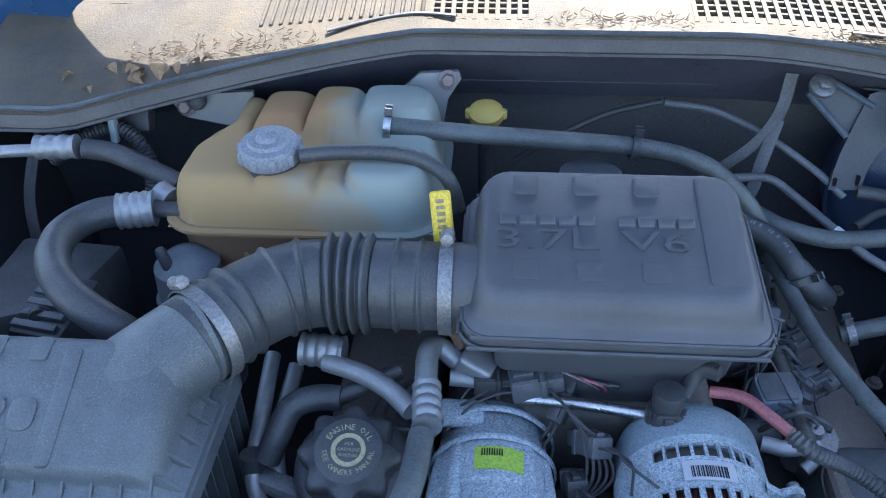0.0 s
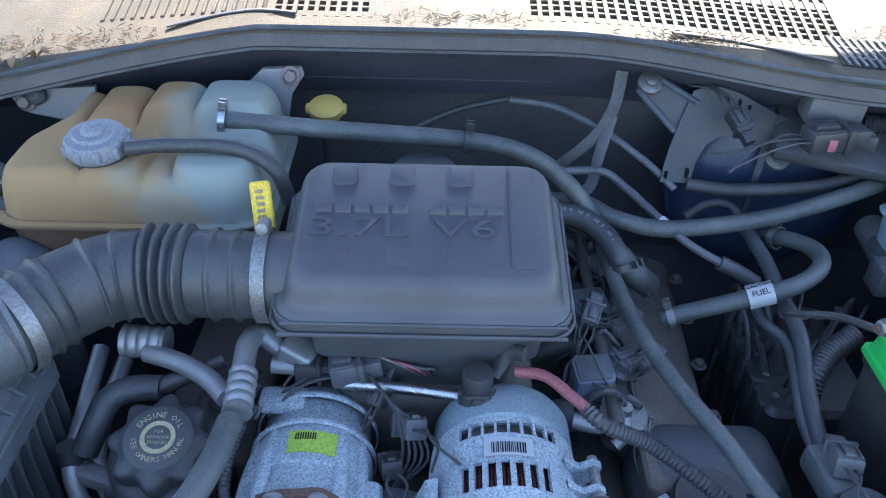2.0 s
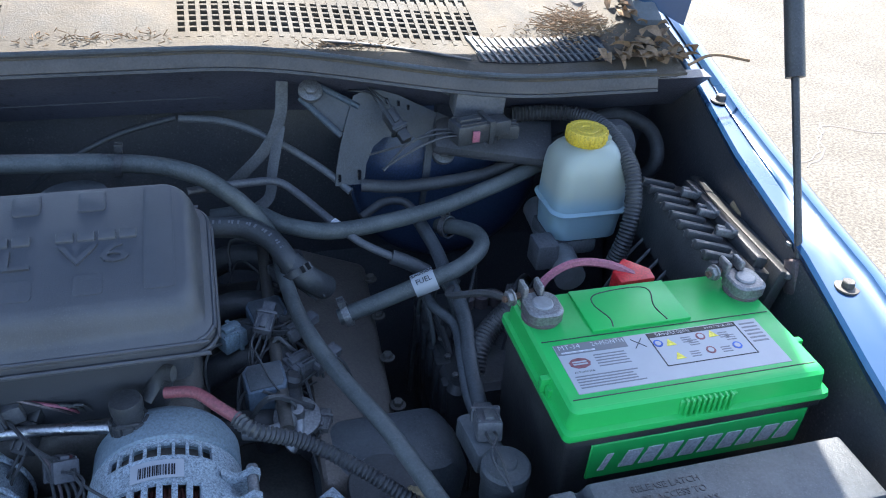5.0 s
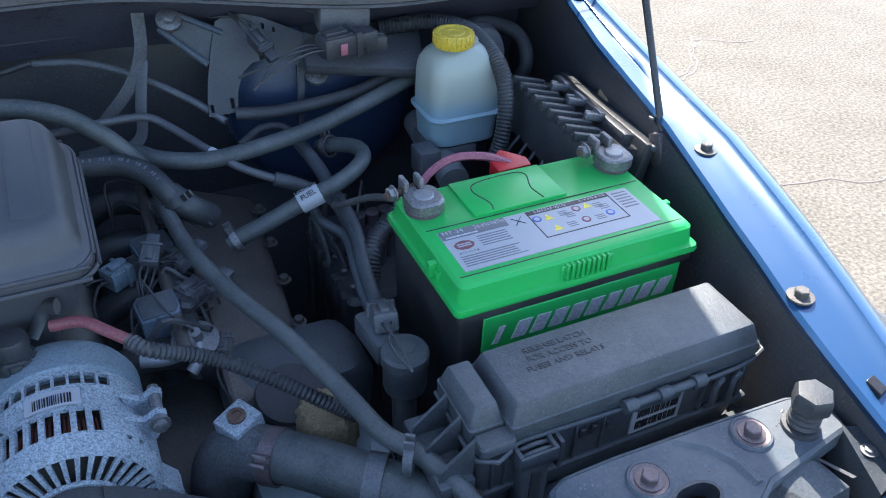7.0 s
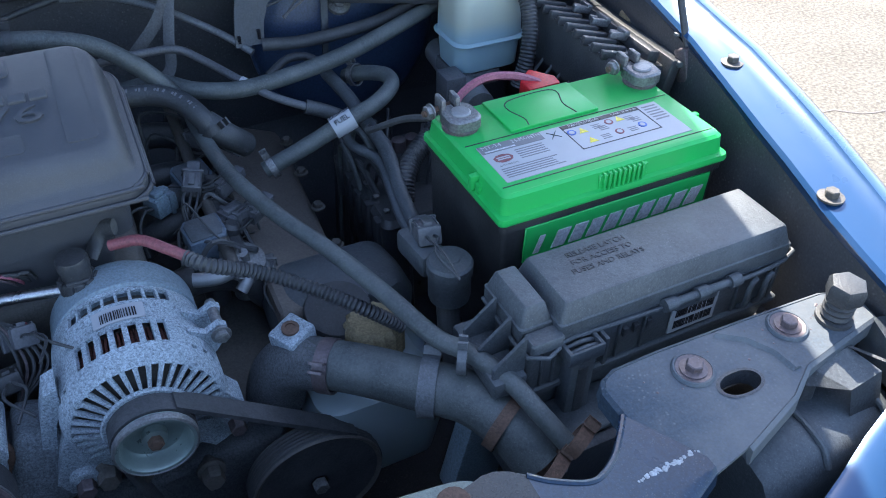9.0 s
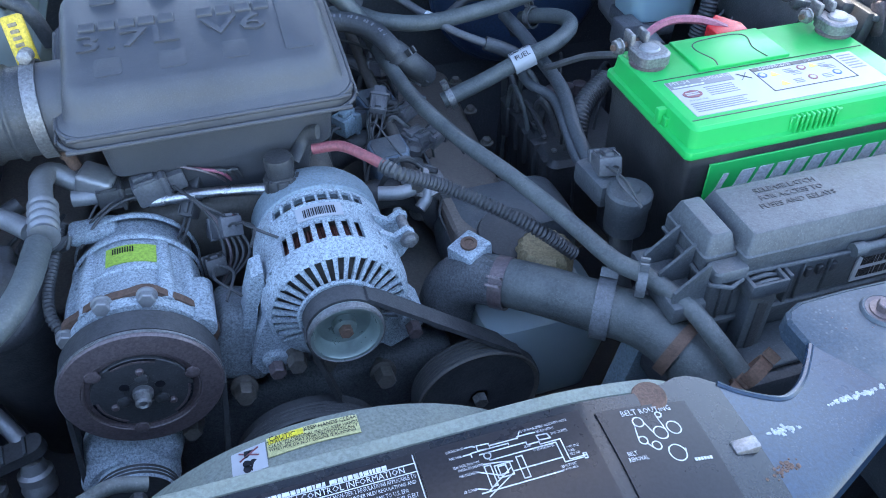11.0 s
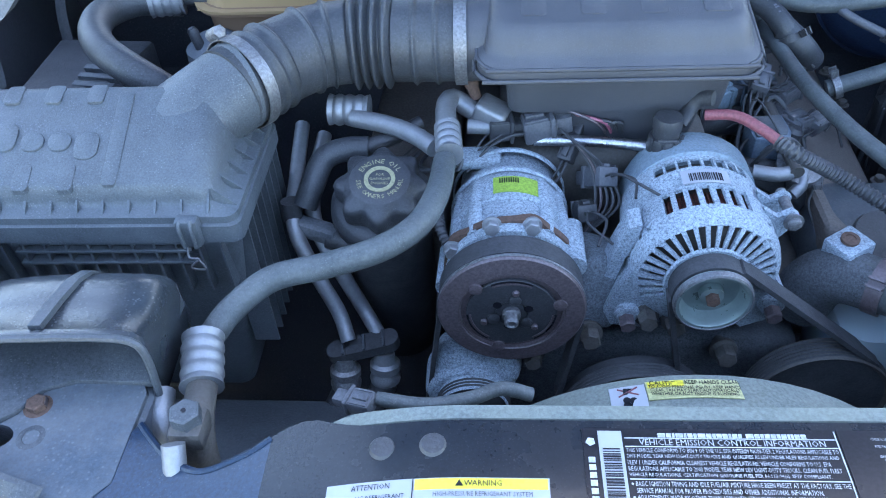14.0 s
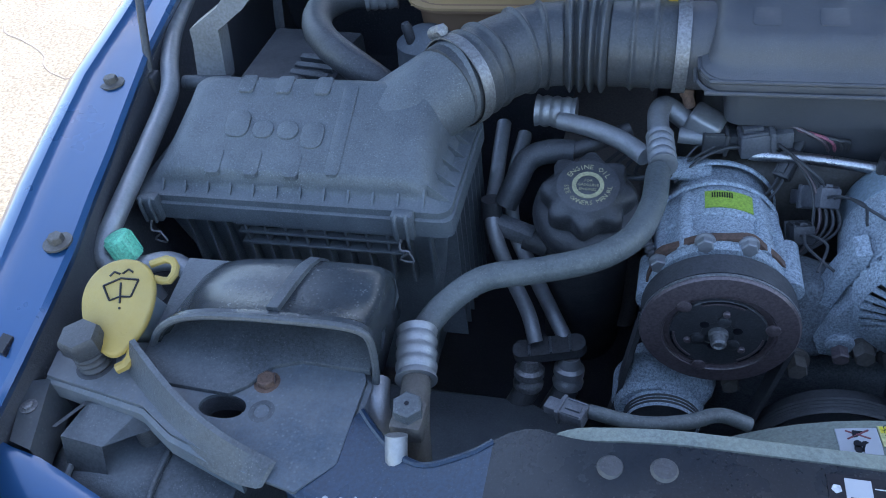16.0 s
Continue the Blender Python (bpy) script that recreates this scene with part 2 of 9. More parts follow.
M["foam"] = mat("tan_foam", (0.42, 0.30, 0.18), 0.9, bump=0.6)
M["chip"] = mat("flaked_primer", (0.34, 0.36, 0.39), 0.7, bump=0.3)
M["tape"] = mat("dusty_woven_strap", (0.075, 0.077, 0.085), 0.75, dust=0.3)
M["bracket"] = mat("dusty_pressed_steel", (0.034, 0.039, 0.050), 0.5, second=(0.022, 0.026, 0.034), scale=20, dust=0.28, dust_color=(0.10, 0.11, 0.13))
M["booster"] = mat("dark_blue_enamel", (0.028, 0.048, 0.100), 0.35, second=(0.020, 0.030, 0.055), scale=12, dust=0.2, dust_color=(0.06, 0.075, 0.11))
M["grey_plastic"] = mat("grey_plastic", (0.10, 0.108, 0.122), 0.5, second=(0.07, 0.075, 0.085), scale=30, dust=0.3, dust_color=(0.2, 0.2, 0.19))
M["shroud"] = mat("green_dusted_shroud", (0.15, 0.17, 0.155), 0.7, second=(0.10, 0.115, 0.105), scale=20, dust=0.5, dust_color=(0.22, 0.23, 0.17))
M["white_ink"] = mat("white_ink", (0.46, 0.47, 0.50), 0.5, bump=0.0, mix=0.1)
M["brown_cap"] = mat("grimy_yellow_cap", (0.26, 0.205, 0.12), 0.75, second=(0.13, 0.10, 0.07), scale=70, mix=0.9)


def ground_material():
    m = mat("worn_concrete", (0.132, 0.118, 0.099), 0.9, second=(0.094, 0.083, 0.069), scale=3.0, mix=0.9, fine=75, grain=0.42, bump=1.0, speck=(0.07, 0.055, 0.045), speck_amount=1.0, speck_scale=48)
    return m


def tank_material(name, amber, clear, rust=None):
    """Milky plastic, stained amber by old coolant at one end and clear blue-white at the other."""
    m = mat(name, (0.50, 0.50, 0.47), 0.72, grain=0.03, spec=0.08, bump=0.05)
    nt = m.node_tree
    bs = nt.nodes["Principled BSDF"]
    geo = nt.nodes.new("ShaderNodeNewGeometry")
    sep = nt.nodes.new("ShaderNodeSeparateXYZ")
    nz = nt.nodes.new("ShaderNodeTexNoise")
    nz.inputs["Scale"].default_value, nz.inputs["Detail"].default_value = 14, 3
    nt.links.new(geo.outputs["Position"], nz.inputs["Vector"])
    nt.links.new(geo.outputs["Position"], sep.inputs["Vector"])
    add = nt.nodes.new("ShaderNodeMath")
    add.operation = "MULTIPLY_ADD"
    add.inputs[1].default_value = 0.16
    nt.links.new(nz.outputs["Fac"], add.inputs[0])
    nt.links.new(sep.outputs["X"], add.inputs[2])
    r = nt.nodes.new("ShaderNodeValToRGB")
    mr = nt.nodes.new("ShaderNodeMapRange")
    mr.inputs["From Min"].default_value, mr.inputs["From Max"].default_value = -0.23, 0.05
    nt.links.new(add.outputs[0], mr.inputs["Value"])
    nt.links.new(mr.outputs["Result"], r.inputs["Fac"])
    r.color_ramp.elements[0].color, r.color_ramp.elements[0].position = (*amber, 1), 0.0
    r.color_ramp.elements[1].color, r.color_ramp.elements[1].position = (*clear, 1), 0.72
    e = r.color_ramp.elements.new(0.52)
    e.color = (*(a * 0.9 for a in amber), 1)
    out = r.outputs["Color"]
    if rust:
        # an orange bloom behind the filler cap
        dist, fall, mixn = nt.nodes.new("ShaderNodeVectorMath"), nt.nodes.new("ShaderNodeMapRange"), nt.nodes.new("ShaderNodeMix")
        dist.operation = "DISTANCE"
        dist.inputs[1].default_value = (-0.200, 0.895, 1.10)
        nt.links.new(geo.outputs["Position"], dist.inputs[0])
        fall.inputs["From Min"].default_value, fall.inputs["From Max"].default_value, fall.inputs["To Max"].default_value = 0.055, 0.005, 0.6
        nt.links.new(dist.outputs["Value"], fall.inputs["Value"])
        mixn.data_type = "RGBA"
        a, b = [i for i in mixn.inputs if i.type == "RGBA"]
        nt.links.new(fall.outputs["Result"], mixn.inputs["Factor"])
        nt.links.new(out, a)
        b.default_value = (*rust, 1)
        out = [o for o in mixn.outputs if o.type == "RGBA"][0]
    nt.links.new(out, bs.inputs["Base Color"])
    return m


def fluid_material():
    """Frosted plastic, clearer above the level of the fluid inside."""
    m = mat("frosted_reservoir_plastic", (0.45, 0.5, 0.5), 0.4, grain=0.03, sub=0.4, bump=0.05)
    nt = m.node_tree
    geo, sep, r = nt.nodes.new("ShaderNodeNewGeometry"), nt.nodes.new("ShaderNodeSeparateXYZ"), nt.nodes.new("ShaderNodeValToRGB")
    mr = nt.nodes.new("ShaderNodeMapRange")
    mr.inputs["From Min"].default_value, mr.inputs["From Max"].default_value = 0.94, 1.08
    nt.links.new(geo.outputs["Position"], sep.inputs["Vector"])
    nt.links.new(sep.outputs["Z"], mr.inputs["Value"])
    nt.links.new(mr.outputs["Result"], r.inputs["Fac"])
    r.color_ramp.elements[0].color, r.color_ramp.elements[0].position = (0.26, 0.37, 0.42, 1), 0.42
    r.color_ramp.elements[1].color, r.color_ramp.elements[1].position = (0.35, 0.38, 0.34, 1), 0.55
    nt.links.new(r.outputs["Color"], nt.nodes["Principled BSDF"].inputs["Base Color"])
    return m


M["fluid"] = fluid_material()
M["tank_low"] = tank_material("brown_stained_tank_plastic", (0.20, 0.125, 0.08), (0.19, 0.21, 0.18))
M["tank_ear"] = mat("milky_grey_plastic", (0.17, 0.175, 0.19), 0.45, second=(0.13, 0.135, 0.145), scale=30, grain=0.05, bump=0.05, dust=0.2)
M["ground"] = ground_material()
M["tank"] = tank_material("stained_coolant_tank_plastic", (0.300, 0.200, 0.105), (0.215, 0.240, 0.225), (0.28, 0.130, 0.070))


# ---- shape helpers ----
def thing(name, at, label, category, group="", kind=""):
    ob = new(name)
    ob.location = at
    ob.empty_display_size = 0.02
    return tagged(ob, label, category, group, kind)


def part(name, bm, material, parent=None, label="", angle=38.0):
    """Links a bmesh in world metres as one mesh under a thing or part."""
    me = bpy.data.meshes.new(name)
    bmesh.ops.recalc_face_normals(bm, faces=bm.faces)
    base = Vector((0, 0, 0))
    p = parent
    while p is not None:
        base += p.location
        p = p.parent
    bm.transform(Matrix.Translation(-base))
    bm.to_mesh(me)
    bm.free()
    me.polygons.foreach_set("use_smooth", [True] * len(me.polygons))
    me.set_sharp_from_angle(angle=radians(angle))
    me.materials.append(M[material] if isinstance(material, str) else material)
    ob = new(name, me)
    ob.parent = parent
    if label:
        ob["label"] = label
    return ob


def solo(name, bm, material, label, category, group="", kind="", angle=38.0):
    """A thing that is one mesh, with its origin at the middle of its underside."""
    xs, ys, zs = zip(*[v.co for v in bm.verts])
    at = Vector(((min(xs) + max(xs)) / 2, (min(ys) + max(ys)) / 2, min(zs)))
    bm.transform(Matrix.Translation(-at))
    ob = part(name, bm, material, None, "", angle)
    ob.location = at
    return tagged(ob, label, category, group, kind)


def turned(bm, origin, rx=0, ry=0, rz=0):
    m = Matrix.Translation(origin) @ pose(0, 0, 0, rx, ry, rz) @ Matrix.Translation(-Vector(origin))
    bm.transform(m)
    return bm


def add(bm, other):
    me = bpy.data.meshes.new("tmp")
    other.to_mesh(me)
    other.free()
    bm.from_mesh(me)
    bpy.data.meshes.remove(me)
    return bm


def rounded(bm, bev, seg=2, limit=30.0):
    if bev > 0:
        es = [e for e in bm.edges if len(e.link_faces) == 2 and e.calc_face_angle(0) > radians(limit)]
        bmesh.ops.bevel(bm, geom=es, offset=bev, segments=seg, affect="EDGES", profile=0.5, clamp_overlap=True)
    return bm


def block(x0, x1, y0, y1, z0, z1, bev=0.003, seg=2):
    bm = bmesh.new()
    bmesh.ops.create_cube(bm, size=1, matrix=Matrix.Translation(((x0 + x1) / 2, (y0 + y1) / 2, (z0 + z1) / 2)) @ Matrix.Diagonal((x1 - x0, y1 - y0, z1 - z0, 1)))
    return rounded(bm, bev, seg)


def loft(rings, caps=True, closed=True):
    bm = bmesh.new()
    vs = [[bm.verts.new(p) for p in ring] for ring in rings]
    n = len(vs[0])
    for a, b in zip(vs, vs[1:]):
        for i in range(n if closed else n - 1):
            bm.faces.new((a[i], a[(i + 1) % n], b[(i + 1) % n], b[i]))
    if caps:
        bm.faces.new(vs[0])
        bm.faces.new(vs[-1])
    return bm


def rrect(x0, x1, y0, y1, r, z, n=5):
    """A rounded rectangle's ring; z is a number or a function of x and y."""
    out = []
    for cx, cy, a0 in ((x1 - r, y1 - r, 0), (x0 + r, y1 - r, 90), (x0 + r, y0 + r, 180), (x1 - r, y0 + r, 270)):
        for k in range(n + 1):
            a = radians(a0 + 90 * k / n)
            x, y = cx + r * math.cos(a), cy + r * math.sin(a)
            out.append(Vector((x, y, z(x, y) if callable(z) else z)))
    return out


def prism(poly, z0, z1, bev=0.002, seg=2):
    zt = z1 if callable(z1) else (lambda x, y: z1)
    zb = z0 if callable(z0) else (lambda x, y: z0)
    bm = loft([[Vector((x, y, zb(x, y))) for x, y in poly], [Vector((x, y, zt(x, y))) for x, y in poly]])
    bmesh.ops.recalc_face_normals(bm, faces=bm.faces)
    return rounded(bm, bev, seg)


def spline(pts, step=0.006):
    """Points at even steps along a smooth curve through pts."""
    P = [Vector(p) for p in pts]
    P = [2 * P[0] - P[1]] + P + [2 * P[-1] - P[-2]]
    raw = []
    for i in range(1, len(P) - 2):
        a, b, c, d = P[i - 1:i + 3]
        n = max(2, int((c - b).length / 0.002))
        for k in range(n):
            t = k / n
            raw.append(0.5 * ((2 * b) + (c - a) * t + (2 * a - 5 * b + 4 * c - d) * t * t + (3 * b - a - 3 * c + d) * t ** 3))
    raw.append(P[-2])
    total = sum((q - p).length for p, q in zip(raw, raw[1:]))
    n = max(3, int(total / step))
    out, run, k = [raw[0]], 0.0, 1
    for p, q in zip(raw, raw[1:]):
        d = (q - p).length
        while k < n and run + d >= total * k / n:
            out.append(p.lerp(q, (total * k / n - run) / d))
            k += 1
        run += d
    out.append(raw[-1])
    return out


def frames_along(line):
    up = Vector((0, 0, 1)) if abs((line[1] - line[0]).normalized().z) < 0.9 else Vector((0, 1, 0))
    out = []
    for i, p in enumerate(line):
        d = (line[min(i + 1, len(line) - 1)] - line[max(i - 1, 0)]).normalized()
        u = (up - d * up.dot(d)).normalized()
        up = u
        out.append((p, d, u, d.cross(u)))
    return out


def tube(pts, r, n=12, step=0.006, flat=1.0):
    """A tube along a smooth curve; r is a number or a function of the metres from its start."""
    line = spline(pts, step)
    rings, run = [], 0.0
    for i, (p, d, u, w) in enumerate(frames_along(line)):
        if i:
            run += (p - line[i - 1]).length
        rad = r(run) if callable(r) else r
        rings.append([p + rad * (math.cos(2 * math.pi * k / n) * w + flat * math.sin(2 * math.pi * k / n) * u) for k in range(n)])
    return loft(rings)


def corrugated(pts, r, pitch=0.0045, depth=0.0016, n=12):
    return tube(pts, lambda s: r + depth * (0.5 + 0.5 * math.cos(2 * math.pi * s / pitch)), n, pitch / 4)


def lathe(profile, origin, axis=(0, 0, 1), n=32, up=None, ring=False):
    """Turns (radius, height) pairs round an axis."""
    ax = Vector(axis).normalized()
    u = ax.orthogonal().normalized() if up is None else Vector(up).normalized()
    w = ax.cross(u)
    o = Vector(origin)
    profile = list(profile) + ([profile[0]] if ring else [])
    return loft([[o + ax * h + r * (math.cos(2 * math.pi * k / n) * u + math.sin(2 * math.pi * k / n) * w) for k in range(n)] for r, h in [(max(r, 1e-5), h) for r, h in profile]], caps=not ring)


def hexagon(origin, r, h, axis=(0, 0, 1), flange=0.0):
    bm = lathe([(r * 0.86, h), (r, h * 0.9), (r, 0)][::-1], origin, axis, 6)
    if flange:
        add(bm, lathe([(flange, 0), (flange, h * 0.22), (r * 0.9, h * 0.3)], origin, axis, 20))
    return bm


def lettering(name, text, size, at, parent, material, rx=0, ry=0, rz=0, depth=0.0002, align="CENTER", shear=0.0, squash=1.0, drape=None):
    """Raised letters in Blender's built-in font."""
    cu = bpy.data.curves.new(name, "FONT")
    cu.body, cu.size, cu.extrude, cu.align_x, cu.align_y, cu.shear = text, size, depth, align, "CENTER", shear
    cu.resolution_u = 2
    tmp = new("tmp", cu)
    dg = bpy.context.evaluated_depsgraph_get()
    me = bpy.data.meshes.new_from_object(tmp.evaluated_get(dg))
    bpy.data.objects.remove(tmp)
    bm = bmesh.new()
    bm.from_mesh(me)
    bpy.data.meshes.remove(me)
    bm.transform(pose(*at, rx, ry, rz) @ Matrix.Diagonal((squash, 1, 1, 1)))
    if drape:
        for v in bm.verts:
            v.co.z += drape(v.co.x, v.co.y) - drape(at[0], at[1])
    return part(name, bm, material, parent)


def spread(parent, text, x0, x1, y, height, material, z, name="label_text"):
    """A level line of print stretched between two ends."""
    cu = bpy.data.curves.new(name, "FONT")
    cu.body, cu.size, cu.align_y, cu.resolution_u = text, 1.0, "CENTER", 1
    tmp = new("tmp", cu)
    me = bpy.data.meshes.new_from_object(tmp.evaluated_get(bpy.context.evaluated_depsgraph_get()))
    bpy.data.objects.remove(tmp)
    b2 = bmesh.new()
    b2.from_mesh(me)
    bpy.data.meshes.remove(me)
    xs, ys = [v.co.x for v in b2.verts], [v.co.y for v in b2.verts]
    kx, ky = (x1 - x0) / (max(xs) - min(xs)), height / (max(ys) - min(ys))
    for v in b2.verts:
        v.co = Vector((x0 + (v.co.x - min(xs)) * kx, y + (v.co.y - (min(ys) + max(ys)) / 2) * ky, z))
    return part(name, b2, material, parent)


# ---- the setting: ground, body shell ----
def lerp_table(table, v):
    if v <= table[0][0]:
        return table[0][1]
    for (a, fa), (b, fb) in zip(table, table[1:]):
        if v <= b:
            return fa + (fb - fa) * (v - a) / (b - a)
    return table[-1][1]


bm = bmesh.new()
bmesh.ops.create_grid(bm, x_segments=2, y_segments=2, size=400)
ground = tagged(part("ground", bm, "ground"), "sunlit pale weathered concrete pavement beside the car", "ground", kind="structure")
CRACKS = [
    [(3.26, 2.69), (3.15, 2.74), (2.99, 2.80), (2.88, 2.67), (2.76, 2.56), (2.64, 2.49)],
    [(-2.79, 2.62), (-2.61, 2.51), (-2.45, 2.42), (-2.33, 2.29), (-2.26, 2.24), (-2.15, 2.23)],
    [(2.44, 1.65), (2.57, 1.61), (2.70, 1.55), (2.86, 1.52)],
    [(3.02, 2.85), (2.81, 2.58), (2.65, 2.45)],
]
for pts in CRACKS:
    random.seed(len(pts))
    line = [(x + random.uniform(-0.02, 0.02), y + random.uniform(-0.02, 0.02), 0.001) for x, y, z in spline([(x, y, 0) for x, y in pts], 0.06)]
    part("crack", tube(line, 0.0045, 6, 0.05, 0.3), "valve", ground, "dark open crack in the concrete")

INNER = [(0.10, 0.812), (0.20, 0.815), (0.26, 0.816), (0.335, 0.820), (0.40, 0.832), (0.465, 0.843), (0.61, 0.874), (0.79, 0.897), (1.0, 0.940), (1.3, 0.99)]
OUTER = [(0.10, 0.850), (0.20, 0.862), (0.30, 0.881), (0.41, 0.903), (0.56, 0.930), (0.66, 0.936), (0.83, 0.950), (1.05, 0.982), (1.3, 1.02)]


def fender_z(y):
    return 1.0 + 0.14 * (y - 0.2) - 0.20 * max(0.0, 0.5 - y) ** 2


def fender(side):
    """side 1: the battery's side; -1: the air filter's side."""
    def X(x):
        return x if side > 0 else 2 * CX - x
    root = thing("fender", (X(0.9), 0.5, 0.0), "blue metallic front fender with a bolted inner flange", "fender", "fenders")
    rings = []
    ys = [-0.35, -0.15, 0.0, 0.1, 0.16, 0.2, 0.25, 0.3, 0.35, 0.41, 0.465, 0.5, 0.56, 0.61, 0.66, 0.72, 0.79, 0.86, 0.93, 1.0, 1.1, 1.3, 1.8]
    for y in ys:
        xi, xo, z = lerp_table(INNER, y), lerp_table(OUTER, y), fender_z(y)
        if y < 0.2:
            z -= (0.2 - y) ** 2 * 0.9
            xi -= (0.2 - y) * 0.6
            xo -= (0.2 - y) * 0.35
        ring = [(xi + 0.002, z - 0.010), (xi, z - 0.004), (xi + 0.004, z), (xi + 0.025, z + 0.002), ((xi + xo) / 2, z + 0.004), (xo - 0.018, z + 0.005), (xo - 0.012, z + 0.010),
                (xo, z + 0.009), (xo + 0.012, z + 0.001), (xo + 0.025, z - 0.02), (xo + 0.05, z - 0.10), (xo + 0.062, z - 0.25), (xo + 0.055, z - 0.5), (xo + 0.05, z - 0.504), (xo + 0.04, z - 0.25), (xi + 0.02, z - 0.04)]
        rings.append([Vector((X(a), y, b)) for a, b in ring])
    part("panel", loft(rings), "blue", root, "glossy blue metallic paint")
    for y, x in ((0.356, 0.838), (0.557, 0.888), (0.90, 0.938)):
        b = part("bolt", hexagon((X(x), y, fender_z(y) + 0.001), 0.0068, 0.009, flange=0.0125), "iron", root, "dull plated fender bolt")
    part("slot", prism([(X(0.828), 0.250), (X(0.840), 0.253), (X(0.842), 0.270), (X(0.830), 0.267)], fender_z(0.26) - 0.004, fender_z(0.26) + 0.0042, 0.0008, 1), "ink", root, "dark square slot")
    # wheel-arch flare, seen past the edge
    rings = []
    for k in range(13):
        a = math.pi * k / 12
        y, z = 0.42 - 0.52 * math.cos(a), 0.30 + 0.54 * math.sin(a)
        rings.append([Vector((X(x), y + (dy), z + dz)) for x, dy, dz in ((0.93, 0, 0.02), (1.03, 0, 0.025), (1.10, 0, 0.012), (1.13, 0, -0.006), (1.12, 0, -0.04), (0.93, 0, -0.03))])
    part("flare", loft(rings), "plastic_dusty", root, "faded grey plastic wheel-arch flare")
    # inner apron
    rings = []
    for y in (0.12, 0.3, 0.5, 0.7, 0.9, 1.12):
        xi, z = lerp_table(INNER, y) + 0.004, fender_z(y) - 0.012
        wav = 0.012 * math.sin(y * 23)
        rings.append([Vector((X(a), y, b)) for a, b in ((xi + 0.001, z - 0.001), (xi - 0.002, z - 0.03), (xi - 0.004 + wav * 0.6, z - 0.10), (xi - 0.02 + wav, z - 0.19), (xi - 0.06, 0.45), (xi - 0.04, 0.45), (xi + 0.03, z - 0.15), (xi + 0.012, z))])
    part("inner_apron", loft(rings), "bay", root, "dark dusty inner wing sheet metal")
    return root


fender(1)
fender(-1)


def cowl_s(x):
    """How far a station lies along the bend of the cowl: it sweeps forward sooner on the driver's side."""
    if x > CX:
        t = min(1.0, max(0.0, (x - CX - 0.12) / 0.42))
        return t * t * (3 - 2 * t)
    return min(1.0, max(0.0, (CX - x - 0.22) / 0.40))


def cowl_front(x):
    return 0.982 - (0.060 * cowl_s(x) if x > CX else 0.090 * cowl_s(x) ** 1.4)


def cowl_z(x, y):
    return 1.174 + 0.25 * (y - 1.004) - (0.014 if x > CX else 0.040) * cowl_s(x)


def cowl_sheet(xs, ys, lift=0.0, thick=0.003):
    """A patch of the cowl: xs are stations across, ys two functions or numbers of the y range."""
    def yy(f, x):
        return f(x) if callable(f) else f
    rings = []
    for x in xs:
        a, b = yy(ys[0], x), yy(ys[1], x)
        top = [Vector((x, a + (b - a) * k / 4, cowl_z(x, a + (b - a) * k / 4) + lift)) for k in range(5)]
        rings.append(top + [v - Vector((0, 0, thick)) for v in reversed(top)])
    return loft(rings)


def span(a, b, n):
    return [a + (b - a) * k / n for k in range(n + 1)]


cowl = thing("cowl_panel", (CX, 1.1, 1.15), "sun-bleached dusty grey plastic cowl with vent grilles", "cowl", kind="structure")
GA, GB = (-0.050, 0.066), (0.254, 0.630)
part("front_lip", cowl_sheet(span(-0.57, 0.885, 60), (lambda x: cowl_front(x) - 0.012, lambda x: cowl_front(x) + 0.022)), "cowl", cowl)
for a, b, n in ((-0.60, GA[0], 30), (GA[1], GB[0], 10), (GB[1], 0.905, 20)):
    part("panel", cowl_sheet(span(a, b, n), (lambda x: cowl_front(x) + 0.0222, 1.085)), "cowl", cowl)
part("back_panel", cowl_sheet(span(-0.62, 0.94, 44), (1.085, 1.60)), "cowl", cowl)
for a, b, n in ((*GA, 8), (*GB, 8)):
    part("grille_edge", cowl_sheet(span(a, b, n), (lambda x: cowl_front(x) + 0.0222, lambda x: 1.009 - 0.02 * cowl_s(x))), "cowl", cowl)
    cols = round((b - a) / 0.0134)
    grille = part("vent_grille", cowl_sheet(span(a, b, 12), (lambda x: 1.0745 - 0.02 * cowl_s(x), lambda x: 1.0895 - 0.02 * cowl_s(x)), -0.0005, 0.006), "cowl", cowl, "square-holed moulded vent grille")
    for k in range(cols + 1):
        x = a + (b - a) * k / cols
        part("grille_bar", prism([(x - 0.0026, 1.000 - 0.02 * cowl_s(x)), (x + 0.0026, 1.000 - 0.02 * cowl_s(x)), (x + 0.0026, 1.09), (x - 0.0026, 1.09)], lambda X, Y: cowl_z(X, Y) - 0.006, lambda X, Y: cowl_z(X, Y) + 0.0006, 0), "cowl", grille)
    for k in range(6):
        y = 1.010 + 0.0115 * k
        part("grille_bar", cowl_sheet(span(a, b, 12), ((lambda x, q=y: q - 0.0016 - 0.02 * cowl_s(x)), (lambda x, q=y: q + 0.0016 - 0.02 * cowl_s(x))), -0.0005, 0.006), "cowl", grille)
part("plenum", block(-0.6, 0.92, 1.035, 1.3, 1.08, 1.10, 0), "bay", cowl, "dark air plenum under the grille")
for k in range(17):
    x = -0.258 + 0.0122 * k
    part("rib", prism([(x, 1.010), (x + 0.005, 1.010), (x + 0.005, 1.2), (x, 1.2)], lambda X, Y: cowl_z(X, Y) - 0.002, lambda X, Y: cowl_z(X, Y) + 0.0022, 0.001, 1), "cowl", cowl)
